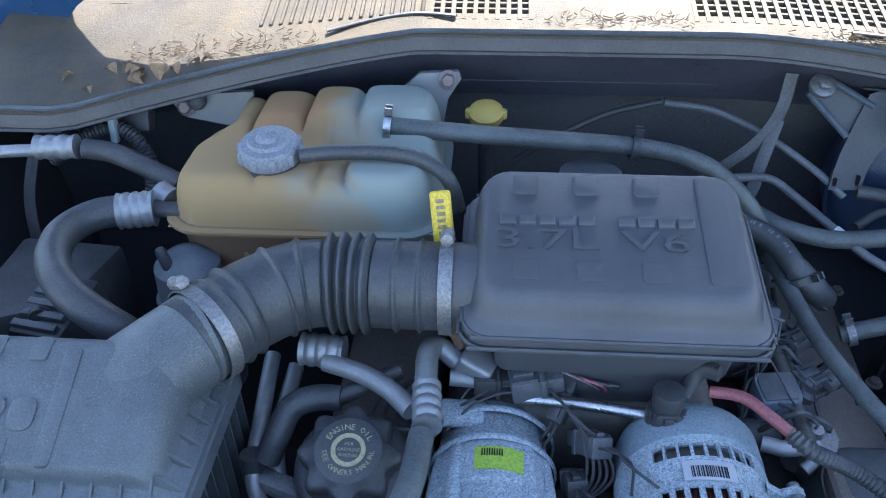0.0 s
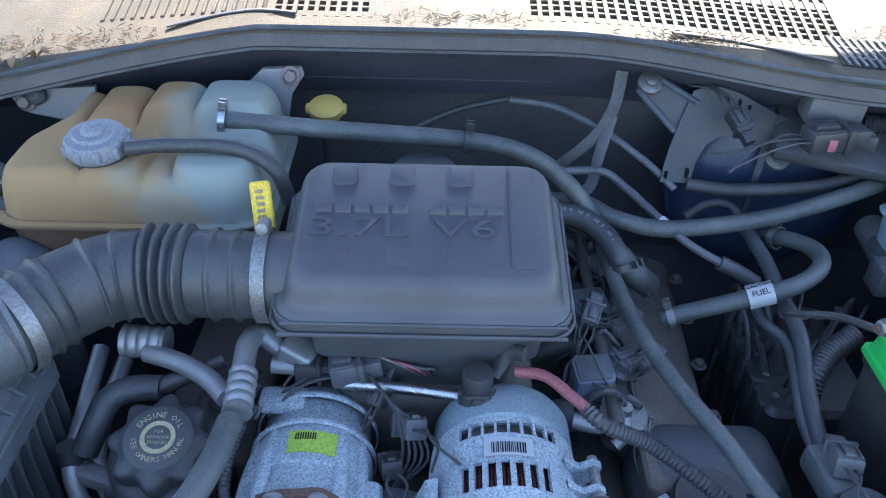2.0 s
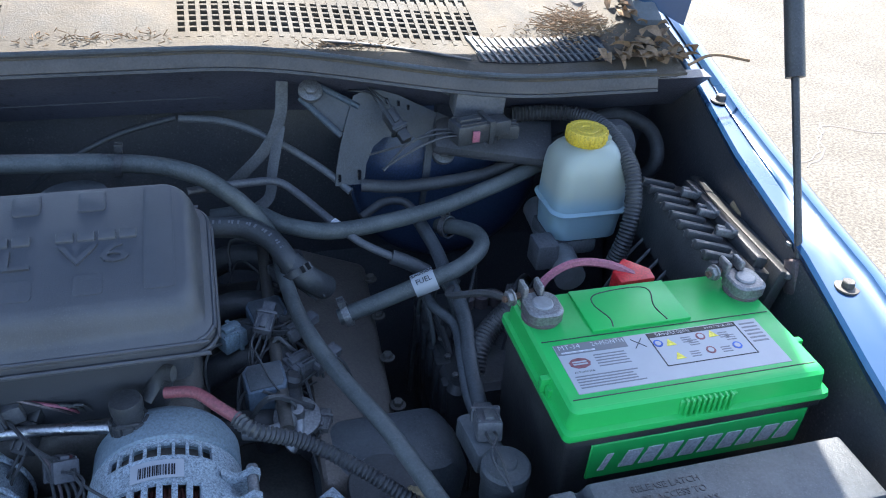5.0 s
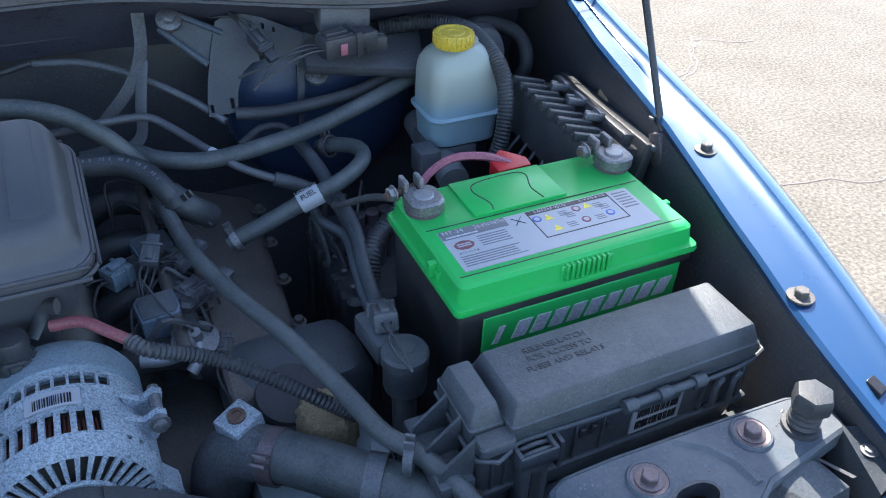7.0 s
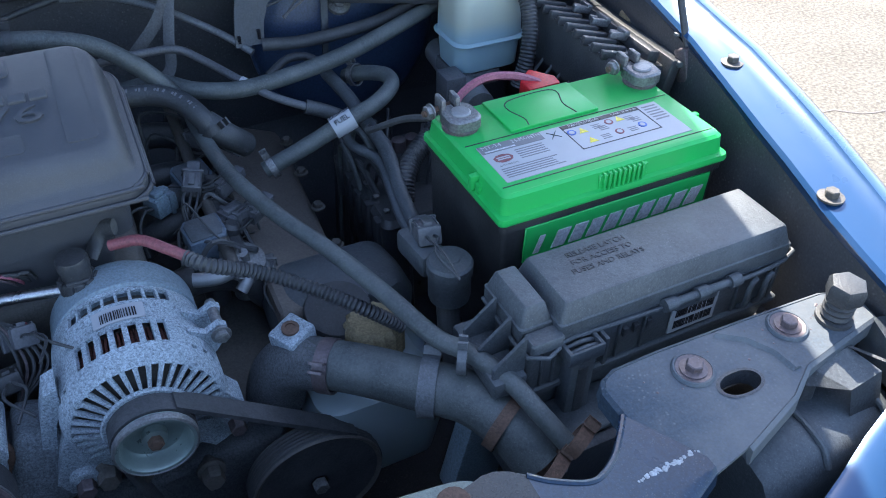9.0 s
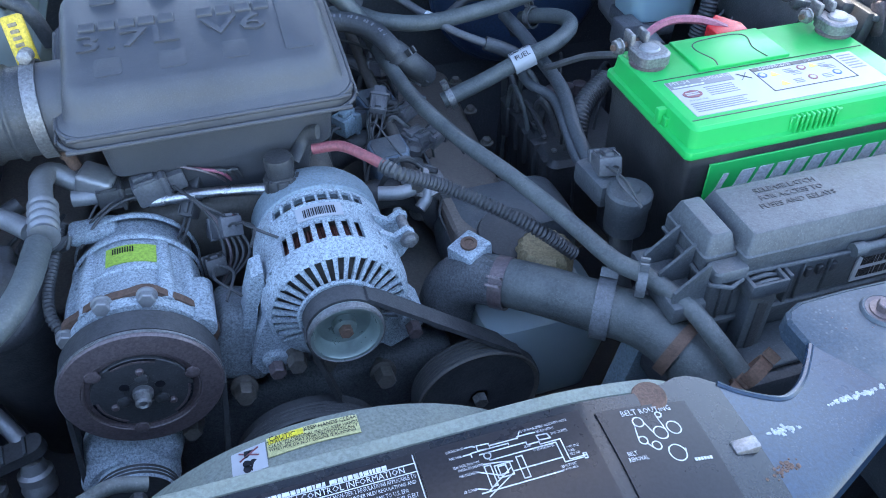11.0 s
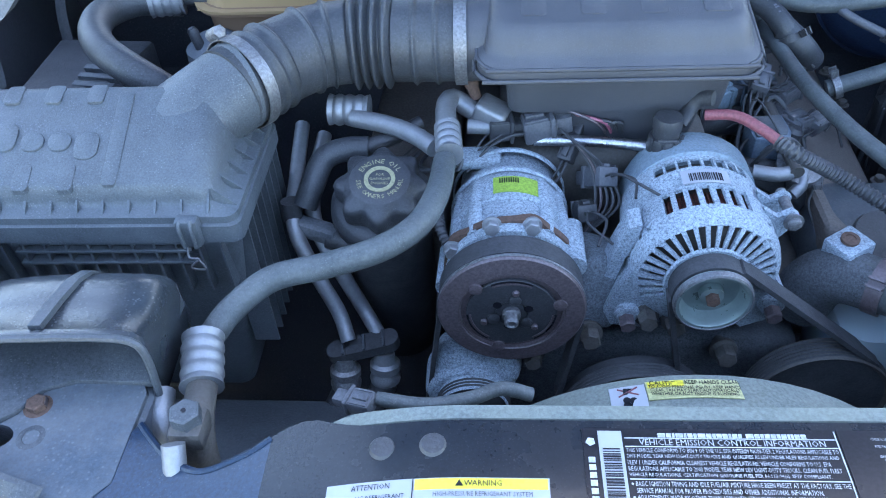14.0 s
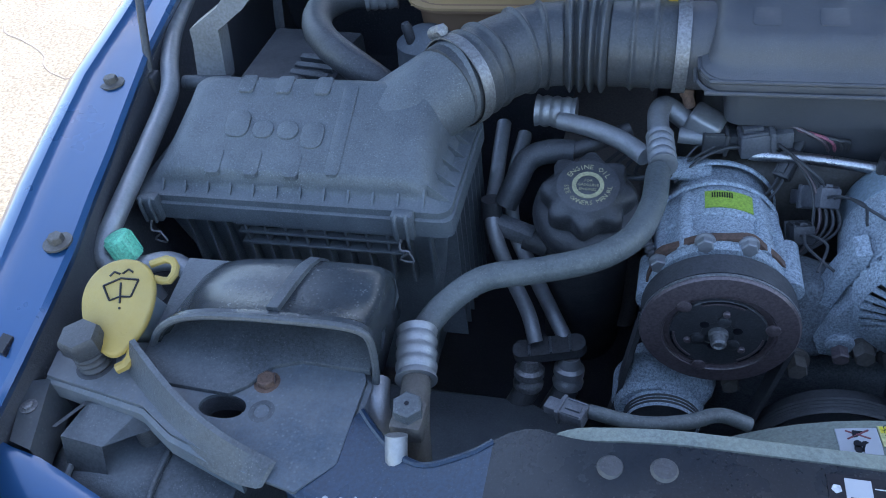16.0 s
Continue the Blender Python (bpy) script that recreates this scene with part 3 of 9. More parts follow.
# slanted louvres at the driver's corner: a dark slot plate under grey bars
def louvre_y(x, k):
    return cowl_front(x) + 0.020 + 0.052 * k


part("louvre_base", cowl_sheet(span(0.612, 0.792, 16), (lambda x: louvre_y(x, 0), lambda x: louvre_y(x, 1)), 0.0012, 0.003), "ink", cowl, "black louvre opening")
for k in range(19):
    x = 0.614 + 0.0096 * k
    xa, xb = x + 0.006, x - 0.006
    part("louvre", loft([[Vector((px + w, louvre_y(px, q), cowl_z(px, louvre_y(px, q)) + h)) for w, h in ((-0.0022, 0.0008), (-0.0016, 0.0032), (0.0016, 0.0032), (0.0022, 0.0008))] for px, q in ((xa, 0.02), (xb, 0.98))]), "plastic_dusty", cowl, "slanted grey louvre bar")
for q in (0.3, 0.64):
    part("louvre_rail", loft([[Vector((x, louvre_y(x, q) + w, cowl_z(x, louvre_y(x, q)) + h)) for w, h in ((-0.0012, 0.0008), (-0.0012, 0.0022), (0.0012, 0.0022), (0.0012, 0.0008))] for x in span(0.614, 0.79, 12)]), "plastic_dusty", cowl)

line = [(x, cowl_front(x) - 0.010, cowl_z(x, cowl_front(x)) - 0.006) for x in span(-0.535, 0.842, 47)]
seal = thing("hood_seal", (CX, 0.96, 1.13), "dusty black rubber hood weatherstrip along the cowl edge", "seal")
def seal_strip(profile):
    return loft([[Vector((x, y + dy, z + dz)) for dy, dz in profile] for x, y, z in line])


part("ridge", seal_strip([(0.009, 0.000), (0.0095, 0.004), (0.007, 0.0075), (0.0040, 0.0085), (0.0015, 0.0065), (0.002, 0.001)]), "plastic_dusty", seal, "greyed rounded top ridge")
part("skirt", seal_strip([(0.004, -0.002), (0.001, 0.001), (-0.0025, 0.0005), (-0.0060, -0.006), (-0.0080, -0.0125), (-0.0065, -0.0150), (-0.003, -0.012), (0.001, -0.006)]), "seal", seal, "brownish dusty rubber skirt")
part("lower_lip", seal_strip([(-0.0065, -0.0135), (-0.0090, -0.0138), (-0.0100, -0.0170), (-0.0075, -0.0185), (-0.005, -0.0155)]), "rubber_dark", seal)

fw = thing("firewall", (CX, 1.1, 0.5), "dark blue-black painted firewall behind the engine", "firewall", kind="structure")
part("upper_panel", loft([[Vector(p) for p in ((x, cowl_front(x) - 0.002, cowl_z(x, cowl_front(x)) - 0.014), (x, cowl_front(x) + 0.075, 1.052), (x, cowl_front(x) + 0.085, 1.052), (x, cowl_front(x) + 0.02, cowl_z(x, cowl_front(x)) - 0.012))] for x in span(-0.60, 0.93, 40)]), "wall", fw)
part("lower_panel", block(-0.64, 0.96, 1.09, 1.13, 0.40, 1.09, 0.004), "bay", fw)
part("toe_panel", prism([(-0.6, 0.95), (0.92, 0.95), (0.92, 1.10), (-0.6, 1.10)], 0.40, lambda x, y: 0.45 + (y - 0.95) * 2.4, 0.01), "bay", fw)

solo("undertray", block(-0.60, 0.92, 0.05, 1.12, 0.40, 0.44, 0.004), "bay", "dark oily tray and frame under the engine", "undertray", kind="structure")
solo("splash_shield", prism([(-0.42, 0.27), (-0.06, 0.27), (-0.055, 0.43), (-0.14, 0.47), (-0.42, 0.44)], 0.44, lambda x, y: 0.72 + 0.35 * (0.45 - y) - 0.12 * (x + 0.06), 0.012, 3), "plastic_dusty", "dusty black splash shield beside the radiator", "splash shield", kind="structure")
solo("splash_shield", prism([(0.40, 0.27), (0.78, 0.27), (0.78, 0.46), (0.46, 0.48), (0.40, 0.40)], 0.44, lambda x, y: 0.60 + 0.25 * (0.45 - y), 0.012, 3), "plastic_dusty", "dusty black splash shield beside the radiator", "splash shield", kind="structure")
solo("front_closing_panel", block(-0.50, 0.82, 0.06, 0.09, 0.40, 0.95, 0.004), "plastic", "black radiator and grille backing panel", "panel", kind="structure")


# open hood, above the view, which keeps the sun off the engine
def hood():
    rings = []
    c, s = math.cos(radians(74)), math.sin(radians(74))
    for x in span(-0.82, 0.800, 20):
        back = (0.10 if x > 0 else 0.24) * max(0.0, (abs(x) - 0.46) / 0.34) ** 2
        top = []
        for k in range(7):
            d = -back + (1.0 + back - 0.10 * (abs(x) / 0.7) ** 2) * k / 6
            bulge = 0.03 * math.sin(math.pi * k / 6)
            top.append(Vector((CX + x * (1 - 0.05 * k / 6), 1.040 - d * c + bulge * s, 1.246 + d * s + bulge * c)))
        rings.append(top + [v + Vector((0, -0.012 * s, -0.012 * c)) for v in reversed(top)])
    solo("hood", loft(rings), "blue", "open blue hood propped above the engine bay", "hood")


hood()


# ---- radiator support ----
rs = thing("radiator_support", (CX, 0.2, 0.6), "black painted radiator crossmember with printed labels", "crossmember", kind="structure")
def plate_z(x, y):
    d, s = max(0.0, 0.200 - y), min(1.0, max(0.0, abs(x - CX) - 0.15) / 0.26)
    return 1.018 - 0.0495 * s * s * (3 - 2 * s) - 1.6 * d * d


BACK = [(0.10, 0.2330), (0.375, 0.2330), (0.395, 0.2375), (0.412, 0.2440), (0.425, 0.2440), (0.440, 0.236), (0.455, 0.227), (0.485, 0.2185), (0.510, 0.230), (0.530, 0.248), (0.543, 0.262), (0.560, 0.236), (0.578, 0.2035)]
FRONT = [(0.10, 0.120), (0.43, 0.120), (0.455, 0.140), (0.50, 0.161), (0.54, 0.180), (0.578, 0.196)]


def rail_ring(x):
    m = x if x > CX else 2 * CX - x
    yb, yf = lerp_table(BACK, m), lerp_table(FRONT, m)
    drop = 0.10 if m < 0.43 else max(0.016, 0.10 - 1.6 * (m - 0.43))
    zl = plate_z(x, 0.2) - (0.030 if m < 0.45 else 0.006)
    ring = [Vector((x, y, plate_z(x, y))) for y in span(yb, yf, 8)]
    zf = plate_z(x, yf)
    return ring + [Vector((x, yf - 0.004, zf - 0.003)), Vector((x, yf - 0.006, zf - drop)), Vector((x, yf - 0.002, zf - drop)), Vector((x, yf + 0.002, min(zl, zf - 0.006))), Vector((x, yb - 0.004, min(zl, plate_z(x, yb) - 0.006))), Vector((x, yb, min(zl + 0.004, plate_z(x, yb) - 0.003)))]


part("upper_rail", loft([rail_ring(x) for x in span(-0.122, 0.440, 56)]), "gloss_black", rs, "glossy black painted upper rail")
part("end_panel", loft([rail_ring(x) for x in span(-0.2595, -0.122, 36)]), "end_paint", rs, "worn dark blue end of the crossmember")
part("end_panel", loft([rail_ring(x) for x in span(0.440, 0.5775, 36)]), "end_paint", rs, "worn dark blue end of the crossmember")
for side in (1, -1):
    pts = [(0.440, 0.236), (0.455, 0.227), (0.485, 0.2185), (0.510, 0.230), (0.530, 0.248), (0.543, 0.262)]
    part("notch_flange", tube([(x if side > 0 else 2 * CX - x, y - 0.001, plate_z(x, y) - 0.001) for x, y in pts], 0.0028, 8, 0.005), "end_paint", rs)
random.seed(9)


def scrape(a, b, n, wide, material, name="flaked_paint"):
    """Bare patches where the paint has worn off along a line."""
    bm = bmesh.new()
    for k in range(n):
        t = random.gauss(0.5, 0.22)
        x, y = a[0] + (b[0] - a[0]) * t + random.gauss(0, wide * 0.5), a[1] + (b[1] - a[1]) * t + random.gauss(0, wide * 0.35)
        r = random.uniform(0.0006, 0.0022)
        add(bm, lathe([(r, 0.0), (r * 0.7, 0.0004)], (x, y, plate_z(x, y)), n=random.choice((5, 6, 7))))
    part(name, bm, material, rs)


scrape((0.512, 0.207), (0.574, 0.212), 60, 0.003, "chip")
scrape((0.452, 0.190), (0.478, 0.194), 40, 0.004, "chip")
scrape((0.436, 0.162), (0.462, 0.170), 36, 0.006, "rust")
scrape((-0.252, 0.182), (-0.195, 0.190), 90, 0.005, "chip")
part("raised_tab", block(0.418, 0.437, 0.178, 0.188, plate_z(0.43, 0.18) - 0.003, plate_z(0.43, 0.18) + 0.005, 0.002), "zinc", rs, "small bright raised tab")
for x in (-0.046, -0.015, 0.382):
    part("plug", lathe([(0.0001, 0.0022), (0.007, 0.002), (0.0085, 0.0)][::-1] if x < 0.3 else [(0.012, 0), (0.011, 0.002), (0.004, 0.0015)], (x, 0.2155 if x < 0.3 else 0.229, plate_z(x, 0.2155)), n=20), "plastic" if x < 0.3 else "rust", rs, "push-in plug" if x < 0.3 else "rusted mounting stud")


def corner_plate(side):
    def X(x):
        return x if side > 0 else 2 * CX - x
    poly = [(0.548, 0.215), (0.548, 0.288), (0.553, 0.297), (0.567, 0.3025), (0.611, 0.3035), (0.696, 0.301), (0.787, 0.297), (0.808, 0.289), (0.813, 0.279), (0.808, 0.256), (0.752, 0.247), (0.713, 0.240), (0.680, 0.221), (0.613, 0.199), (0.57, 0.190)]
    z = 0.966
    hole = [(0.650 + 0.019 * math.copysign(abs(math.cos(a)) ** 0.8, math.cos(a)), 0.249 + 0.0105 * math.sin(a)) for a in [2 * math.pi * k / 20 for k in range(20)]]
    bm = bmesh.new()
    vs = [bm.verts.new((X(x), y, z)) for x, y in poly]
    hs = [bm.verts.new((X(x), y, z)) for x, y in hole]
    es = [bm.edges.new((vs[i], vs[(i + 1) % len(vs)])) for i in range(len(vs))] + [bm.edges.new((hs[i], hs[(i + 1) % len(hs)])) for i in range(len(hs))]
    bmesh.ops.triangle_fill(bm, edges=es, use_beauty=True)
    bmesh.ops.solidify(bm, geom=bm.faces[:], thickness=0.004)
    root = thing("corner_bracket", (X(0.65), 0.24, 0.9), "dusty dark blue sheet-metal corner bracket with oval hole", "bracket", "corner brackets")
    part("plate", bm, "blue_dull", root, angle=50)
    rim = [[Vector((X(0.650 + (x - 0.650) * (1 + r)), 0.249 + (y - 0.249) * (1 + r * 1.6), z + h)) for x, y in hole] for r, h in ((0.0, -0.016), (0.0, 0.0008), (0.16, 0.0006))]
    part("hole_rim", loft(rim, caps=False), "bay", root)
    for x, y in ((0.624, 0.276), (0.730, 0.280)):
        part("bolt_recess", lathe([(0.0185, 0.0004), (0.0170, 0.0030), (0.0155, 0.0030), (0.0140, 0.0004)], (X(x), y, z), n=28, ring=True), "blue_dull", root)
        part("washer", lathe([(0.0150, 0.0), (0.0150, 0.0022), (0.0100, 0.0012)], (X(x), y, z + 0.0004), n=28), "rust_dark", root, "rusty dished washer")
        part("bolt", hexagon((X(x), y, z + 0.001), 0.0075, 0.0085, flange=0.0115), "rust_dark", root, "rusty flange bolt")
    part("pressed_rib", loft([[Vector((X(x + dx * w), y + dy * w, z + h)) for w, h in ((-0.006, -0.001), (-0.002, 0.0035), (0.002, 0.0035), (0.006, -0.001))] for x, y, dx, dy in ((0.668, 0.299, 0.95, 0.3), (0.688, 0.284, 0.8, 0.6), (0.700, 0.262, 0.97, 0.25), (0.702, 0.240, 1, 0))]), "blue_dull", root)
    part("turned_edge", loft([[Vector((X(a + nx * 0.0005), b + ny * 0.0005, z + 0.0006)), Vector((X(a + nx * 0.004), b + ny * 0.004, z - 0.002)), Vector((X(a + nx * 0.005), b + ny * 0.005, z - 0.018)), Vector((X(a + nx * 0.0025), b + ny * 0.0025, z - 0.018)), Vector((X(a - nx * 0.001), b - ny * 0.001, z - 0.004))] for a, b, nx, ny in ((0.548, 0.25, -1, 0), (0.548, 0.288, -1, 0.1), (0.553, 0.297, -0.8, 0.6), (0.567, 0.3025, -0.2, 1), (0.611, 0.3035, 0, 1), (0.696, 0.301, 0, 1), (0.787, 0.297, 0.1, 1), (0.808, 0.289, 0.6, 0.8), (0.813, 0.279, 1, 0), (0.808, 0.256, 0.8, -0.6), (0.752, 0.247, 0.15, -1), (0.713, 0.240, 0.3, -0.95), (0.680, 0.221, 0.5, -0.87), (0.613, 0.199, 0.3, -0.95))]), "blue_dull", root)
    random.seed(4)
    stains = bmesh.new()
    for k in range(26):
        x, y, r = random.uniform(0.57, 0.79), random.uniform(0.262, 0.295), random.uniform(0.0006, 0.0016)
        add(stains, lathe([(r, 0.0), (r * 0.6, 0.0003)], (X(x), y, z + 0.0001), n=6))
    part("paint_chips", stains, "rust_dark", root)
    return root


corner_plate(1)
corner_plate(-1)
bp = thing("bump_stop", (0.774, 0.270, 0.966), "tall black hexagonal rubber hood bump stop", "bump stop", "hood bump stops")
part("washer", lathe([(0.016, 0.0), (0.016, 0.004), (0.009, 0.005)], (0.774, 0.270, 0.966), n=24), "rubber_dark", bp)
part("thread", corrugated([(0.774, 0.270, 0.967), (0.774, 0.270, 0.992)], 0.0115, 0.006, 0.002, 16), "rubber_dark", bp)
part("head", lathe([(0.0150, 0.0), (0.0168, 0.003), (0.0168, 0.015), (0.0150, 0.018), (0.0120, 0.0185)], (0.774, 0.270, 0.990), n=6), "rubber", bp)
copy_thing(bp, pose(-0.454, 0.272, 0.966))
# nose panels and headlamp housings under the brackets
for side in (1, -1):
    def X(x):
        return x if side > 0 else 2 * CX - x
    lamp = thing("headlamp_housing", (X(0.73), 0.21, 0.8), "dusty black plastic headlamp housing under the bracket", "headlamp", "headlamp housings")
    rings = []
    for k in range(13):
        x = 0.640 + 0.0135 * k
        e = 0.012 * (abs(k - 6) / 6) ** 4
        dy = 0.00 + 0.10 * max(0.0, x - 0.75)
        rings.append([Vector((X(x), y + dy, z - e)) for y, z in ((0.268, 0.84), (0.266, 0.905), (0.260, 0.918), (0.240, 0.926), (0.212, 0.926), (0.192, 0.921), (0.180, 0.906), (0.172, 0.86), (0.172, 0.80), (0.25, 0.80))])
    part("housing", loft(rings), "plastic_dusty", lamp, "dusty rounded back shell", 50)
    part("shell_ridge", tube([(X(0.700), y, z + 0.001) for y, z in ((0.266, 0.905), (0.260, 0.918), (0.240, 0.926), (0.212, 0.926), (0.192, 0.921), (0.180, 0.906))], 0.003, 8), "plastic_dusty", lamp)
    part("shell_ridge", tube([(X(0.775), y + 0.003, z + 0.001) for y, z in ((0.266, 0.905), (0.260, 0.918), (0.240, 0.926), (0.212, 0.926), (0.192, 0.921), (0.180, 0.906))], 0.003, 8), "plastic_dusty", lamp)
    # bent mounting bracket beside the shell
    def sheet(pts, thick=0.003):
        bm = bmesh.new()
        top = [bm.verts.new(Vector((X(a), b, c))) for a, b, c in pts]
        bm.faces.new(top)
        bmesh.ops.solidify(bm, geom=bm.faces[:], thickness=thick)
        bmesh.ops.recalc_face_normals(bm, faces=bm.faces[:])
        return bm
    part("mounting_bracket", sheet([(0.704, 0.236, 0.950), (0.722, 0.242, 0.957), (0.768, 0.244, 0.958), (0.776, 0.214, 0.954), (0.740, 0.212, 0.950)]), "plastic_dusty", lamp, "bent grey mounting bracket")
    part("bracket_leg", sheet([(0.740, 0.212, 0.950), (0.776, 0.214, 0.954), (0.778, 0.204, 0.922), (0.742, 0.202, 0.918)]), "grey_plastic", lamp)
    part("bracket_rib", sheet([(0.766, 0.244, 0.959), (0.770, 0.244, 0.959), (0.778, 0.214, 0.966), (0.774, 0.214, 0.966)]), "grey_plastic", lamp)
    part("adjuster_boss", lathe([(0.010, 0.0), (0.010, 0.018), (0.006, 0.022)], (X(0.722), 0.240, 0.924), (0, 0.1, 1), 18), "plastic", lamp)
    tab = part("fixing_tab", sheet([(0.806, 0.256, 0.966), (0.826, 0.250, 0.966), (0.812, 0.202, 0.957), (0.792, 0.198, 0.955)]), "blue_dull", lamp, "dusty painted fixing tab")
    part("tab_wall", sheet([(0.806, 0.256, 0.966), (0.792, 0.198, 0.955), (0.790, 0.198, 0.925), (0.802, 0.254, 0.930)]), "blue_dull", tab)
    part("screw", hexagon((X(0.811), 0.230, 0.9625), 0.0045, 0.003, flange=0.007), "zinc", tab)
    edge = [(0.872, 0.213, 0.972), (0.845, 0.206, 0.962), (0.812, 0.200, 0.953), (0.786, 0.197, 0.948), (0.760, 0.190, 0.940), (0.730, 0.181, 0.932), (0.690, 0.166, 0.920), (0.63, 0.146, 0.906)]
    fp = loft([[Vector((X(x), y, z)), Vector((X(x + 0.004), y - 0.008, z + 0.003)), Vector((X(x + 0.020), y - 0.040, z - 0.008)), Vector((X(x + 0.034), y - 0.075, z - 0.040)), Vector((X(x + 0.040), y - 0.095, z - 0.20)), Vector((X(x + 0.034), y - 0.090, z - 0.20)), Vector((X(x + 0.016), y - 0.040, z - 0.016)), Vector((X(x), y - 0.002, z - 0.008))] for x, y, z in edge])
    solo("nose_panel", fp, "blue", "blue painted nose panel around the headlamp", "body panel", "nose panels")

# ---- fan shroud ----
sh = thing("fan_shroud", (0.16, 0.29, 0.6), "grey-green dusty plastic radiator fan shroud", "fan shroud")
def shroud_rail(x):
    e = max(0.0, -0.062 - x, x - 0.385) / 0.024
    cut_back = 0.011 * (1 - math.sqrt(max(0.0, 1 - min(1.0, e) ** 2)))
    dz = plate_z(x, 0.2) - 1.018
    return [Vector((x, y, z + dz)) for y, z in ((0.2336, 0.950), (0.2336, 1.0150), (0.2350, 1.0170), (0.2445 - cut_back, 1.0170), (0.2462 - cut_back, 1.0150), (0.2465 - cut_back, 0.950))]


part("rail", loft([shroud_rail(x) for x in [-0.086, -0.085, -0.083, -0.08, -0.075, -0.068] + span(-0.06, 0.38, 22) + [0.388, 0.395, 0.401, 0.405, 0.408, 0.409]]), "shroud", sh, "olive-grey dusty shroud lip")
rings = []
for k in range(25):
    a = radians(20 + 140 * k / 24)
    x, z = 0.175 + 0.225 * math.cos(a), 0.727 + 0.225 * math.sin(a)
    rings.append([Vector(p) for p in ((x, 0.262, z + 0.004), (x, 0.300, z), (x - 0.003 * math.cos(a), 0.327, z - 0.0073), (x - 0.01 * math.cos(a), 0.327, z - 0.018), (x, 0.262, z - 0.03))])
part("ring", loft(rings), "shroud", sh)

# ---- engine mass below ----
eng = thing("engine_block", (0.17, 0.7, 0.5), "dark oily engine block, heads and intake under the covers", "engine")
part("block", prism([(0.02, 0.52), (0.32, 0.52), (0.36, 0.60), (0.36, 1.0), (-0.02, 1.0), (-0.02, 0.60)], 0.45, 0.82, 0.02, 3), "iron", eng)
part("intake_plenum", block(0.03, 0.25, 0.62, 0.98, 0.80, 0.94, 0.02, 3), "iron", eng)
vc = prism([(0.355, 0.56), (0.445, 0.56), (0.475, 0.98), (0.365, 0.98)], 0.72, lambda x, y: 0.885 - 0.42 * (x - 0.36), 0.012, 3)
part("valve_cover", vc, "valve", eng, "dirty brown-grey valve cover")
for y in (0.60, 0.68, 0.76, 0.84, 0.92):
    part("cover_bolt", hexagon((0.452 + 0.06 * (y - 0.6), y, 0.850), 0.006, 0.008, flange=0.009), "iron", eng)
for y in (0.64, 0.74, 0.84, 0.94):
    part("intake_runner", tube([(0.24, y, 0.87), (0.285, y, 0.895), (0.33, y, 0.885), (0.365, y, 0.84)], 0.017, 16), "plastic", eng, "dusty plastic intake runner")
    part("injector", lathe([(0.007, -0.03), (0.008, 0.0), (0.010, 0.002), (0.010, 0.018), (0.006, 0.022)], (0.335, y + 0.024, 0.915), (0.3, 0, 1), 14), "plastic", eng)
part("fuel_rail", tube([(0.327, 0.60, 0.925), (0.327, 0.78, 0.93), (0.330, 0.97, 0.935)], 0.007, 12), "iron", eng)
part("valve_cover", prism([(-0.14, 0.60), (-0.03, 0.60), (-0.02, 0.98), (-0.13, 0.98)], 0.70, 0.86, 0.012, 3), "valve", eng)
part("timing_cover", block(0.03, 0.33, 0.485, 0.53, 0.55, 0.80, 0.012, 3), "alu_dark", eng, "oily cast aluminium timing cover")


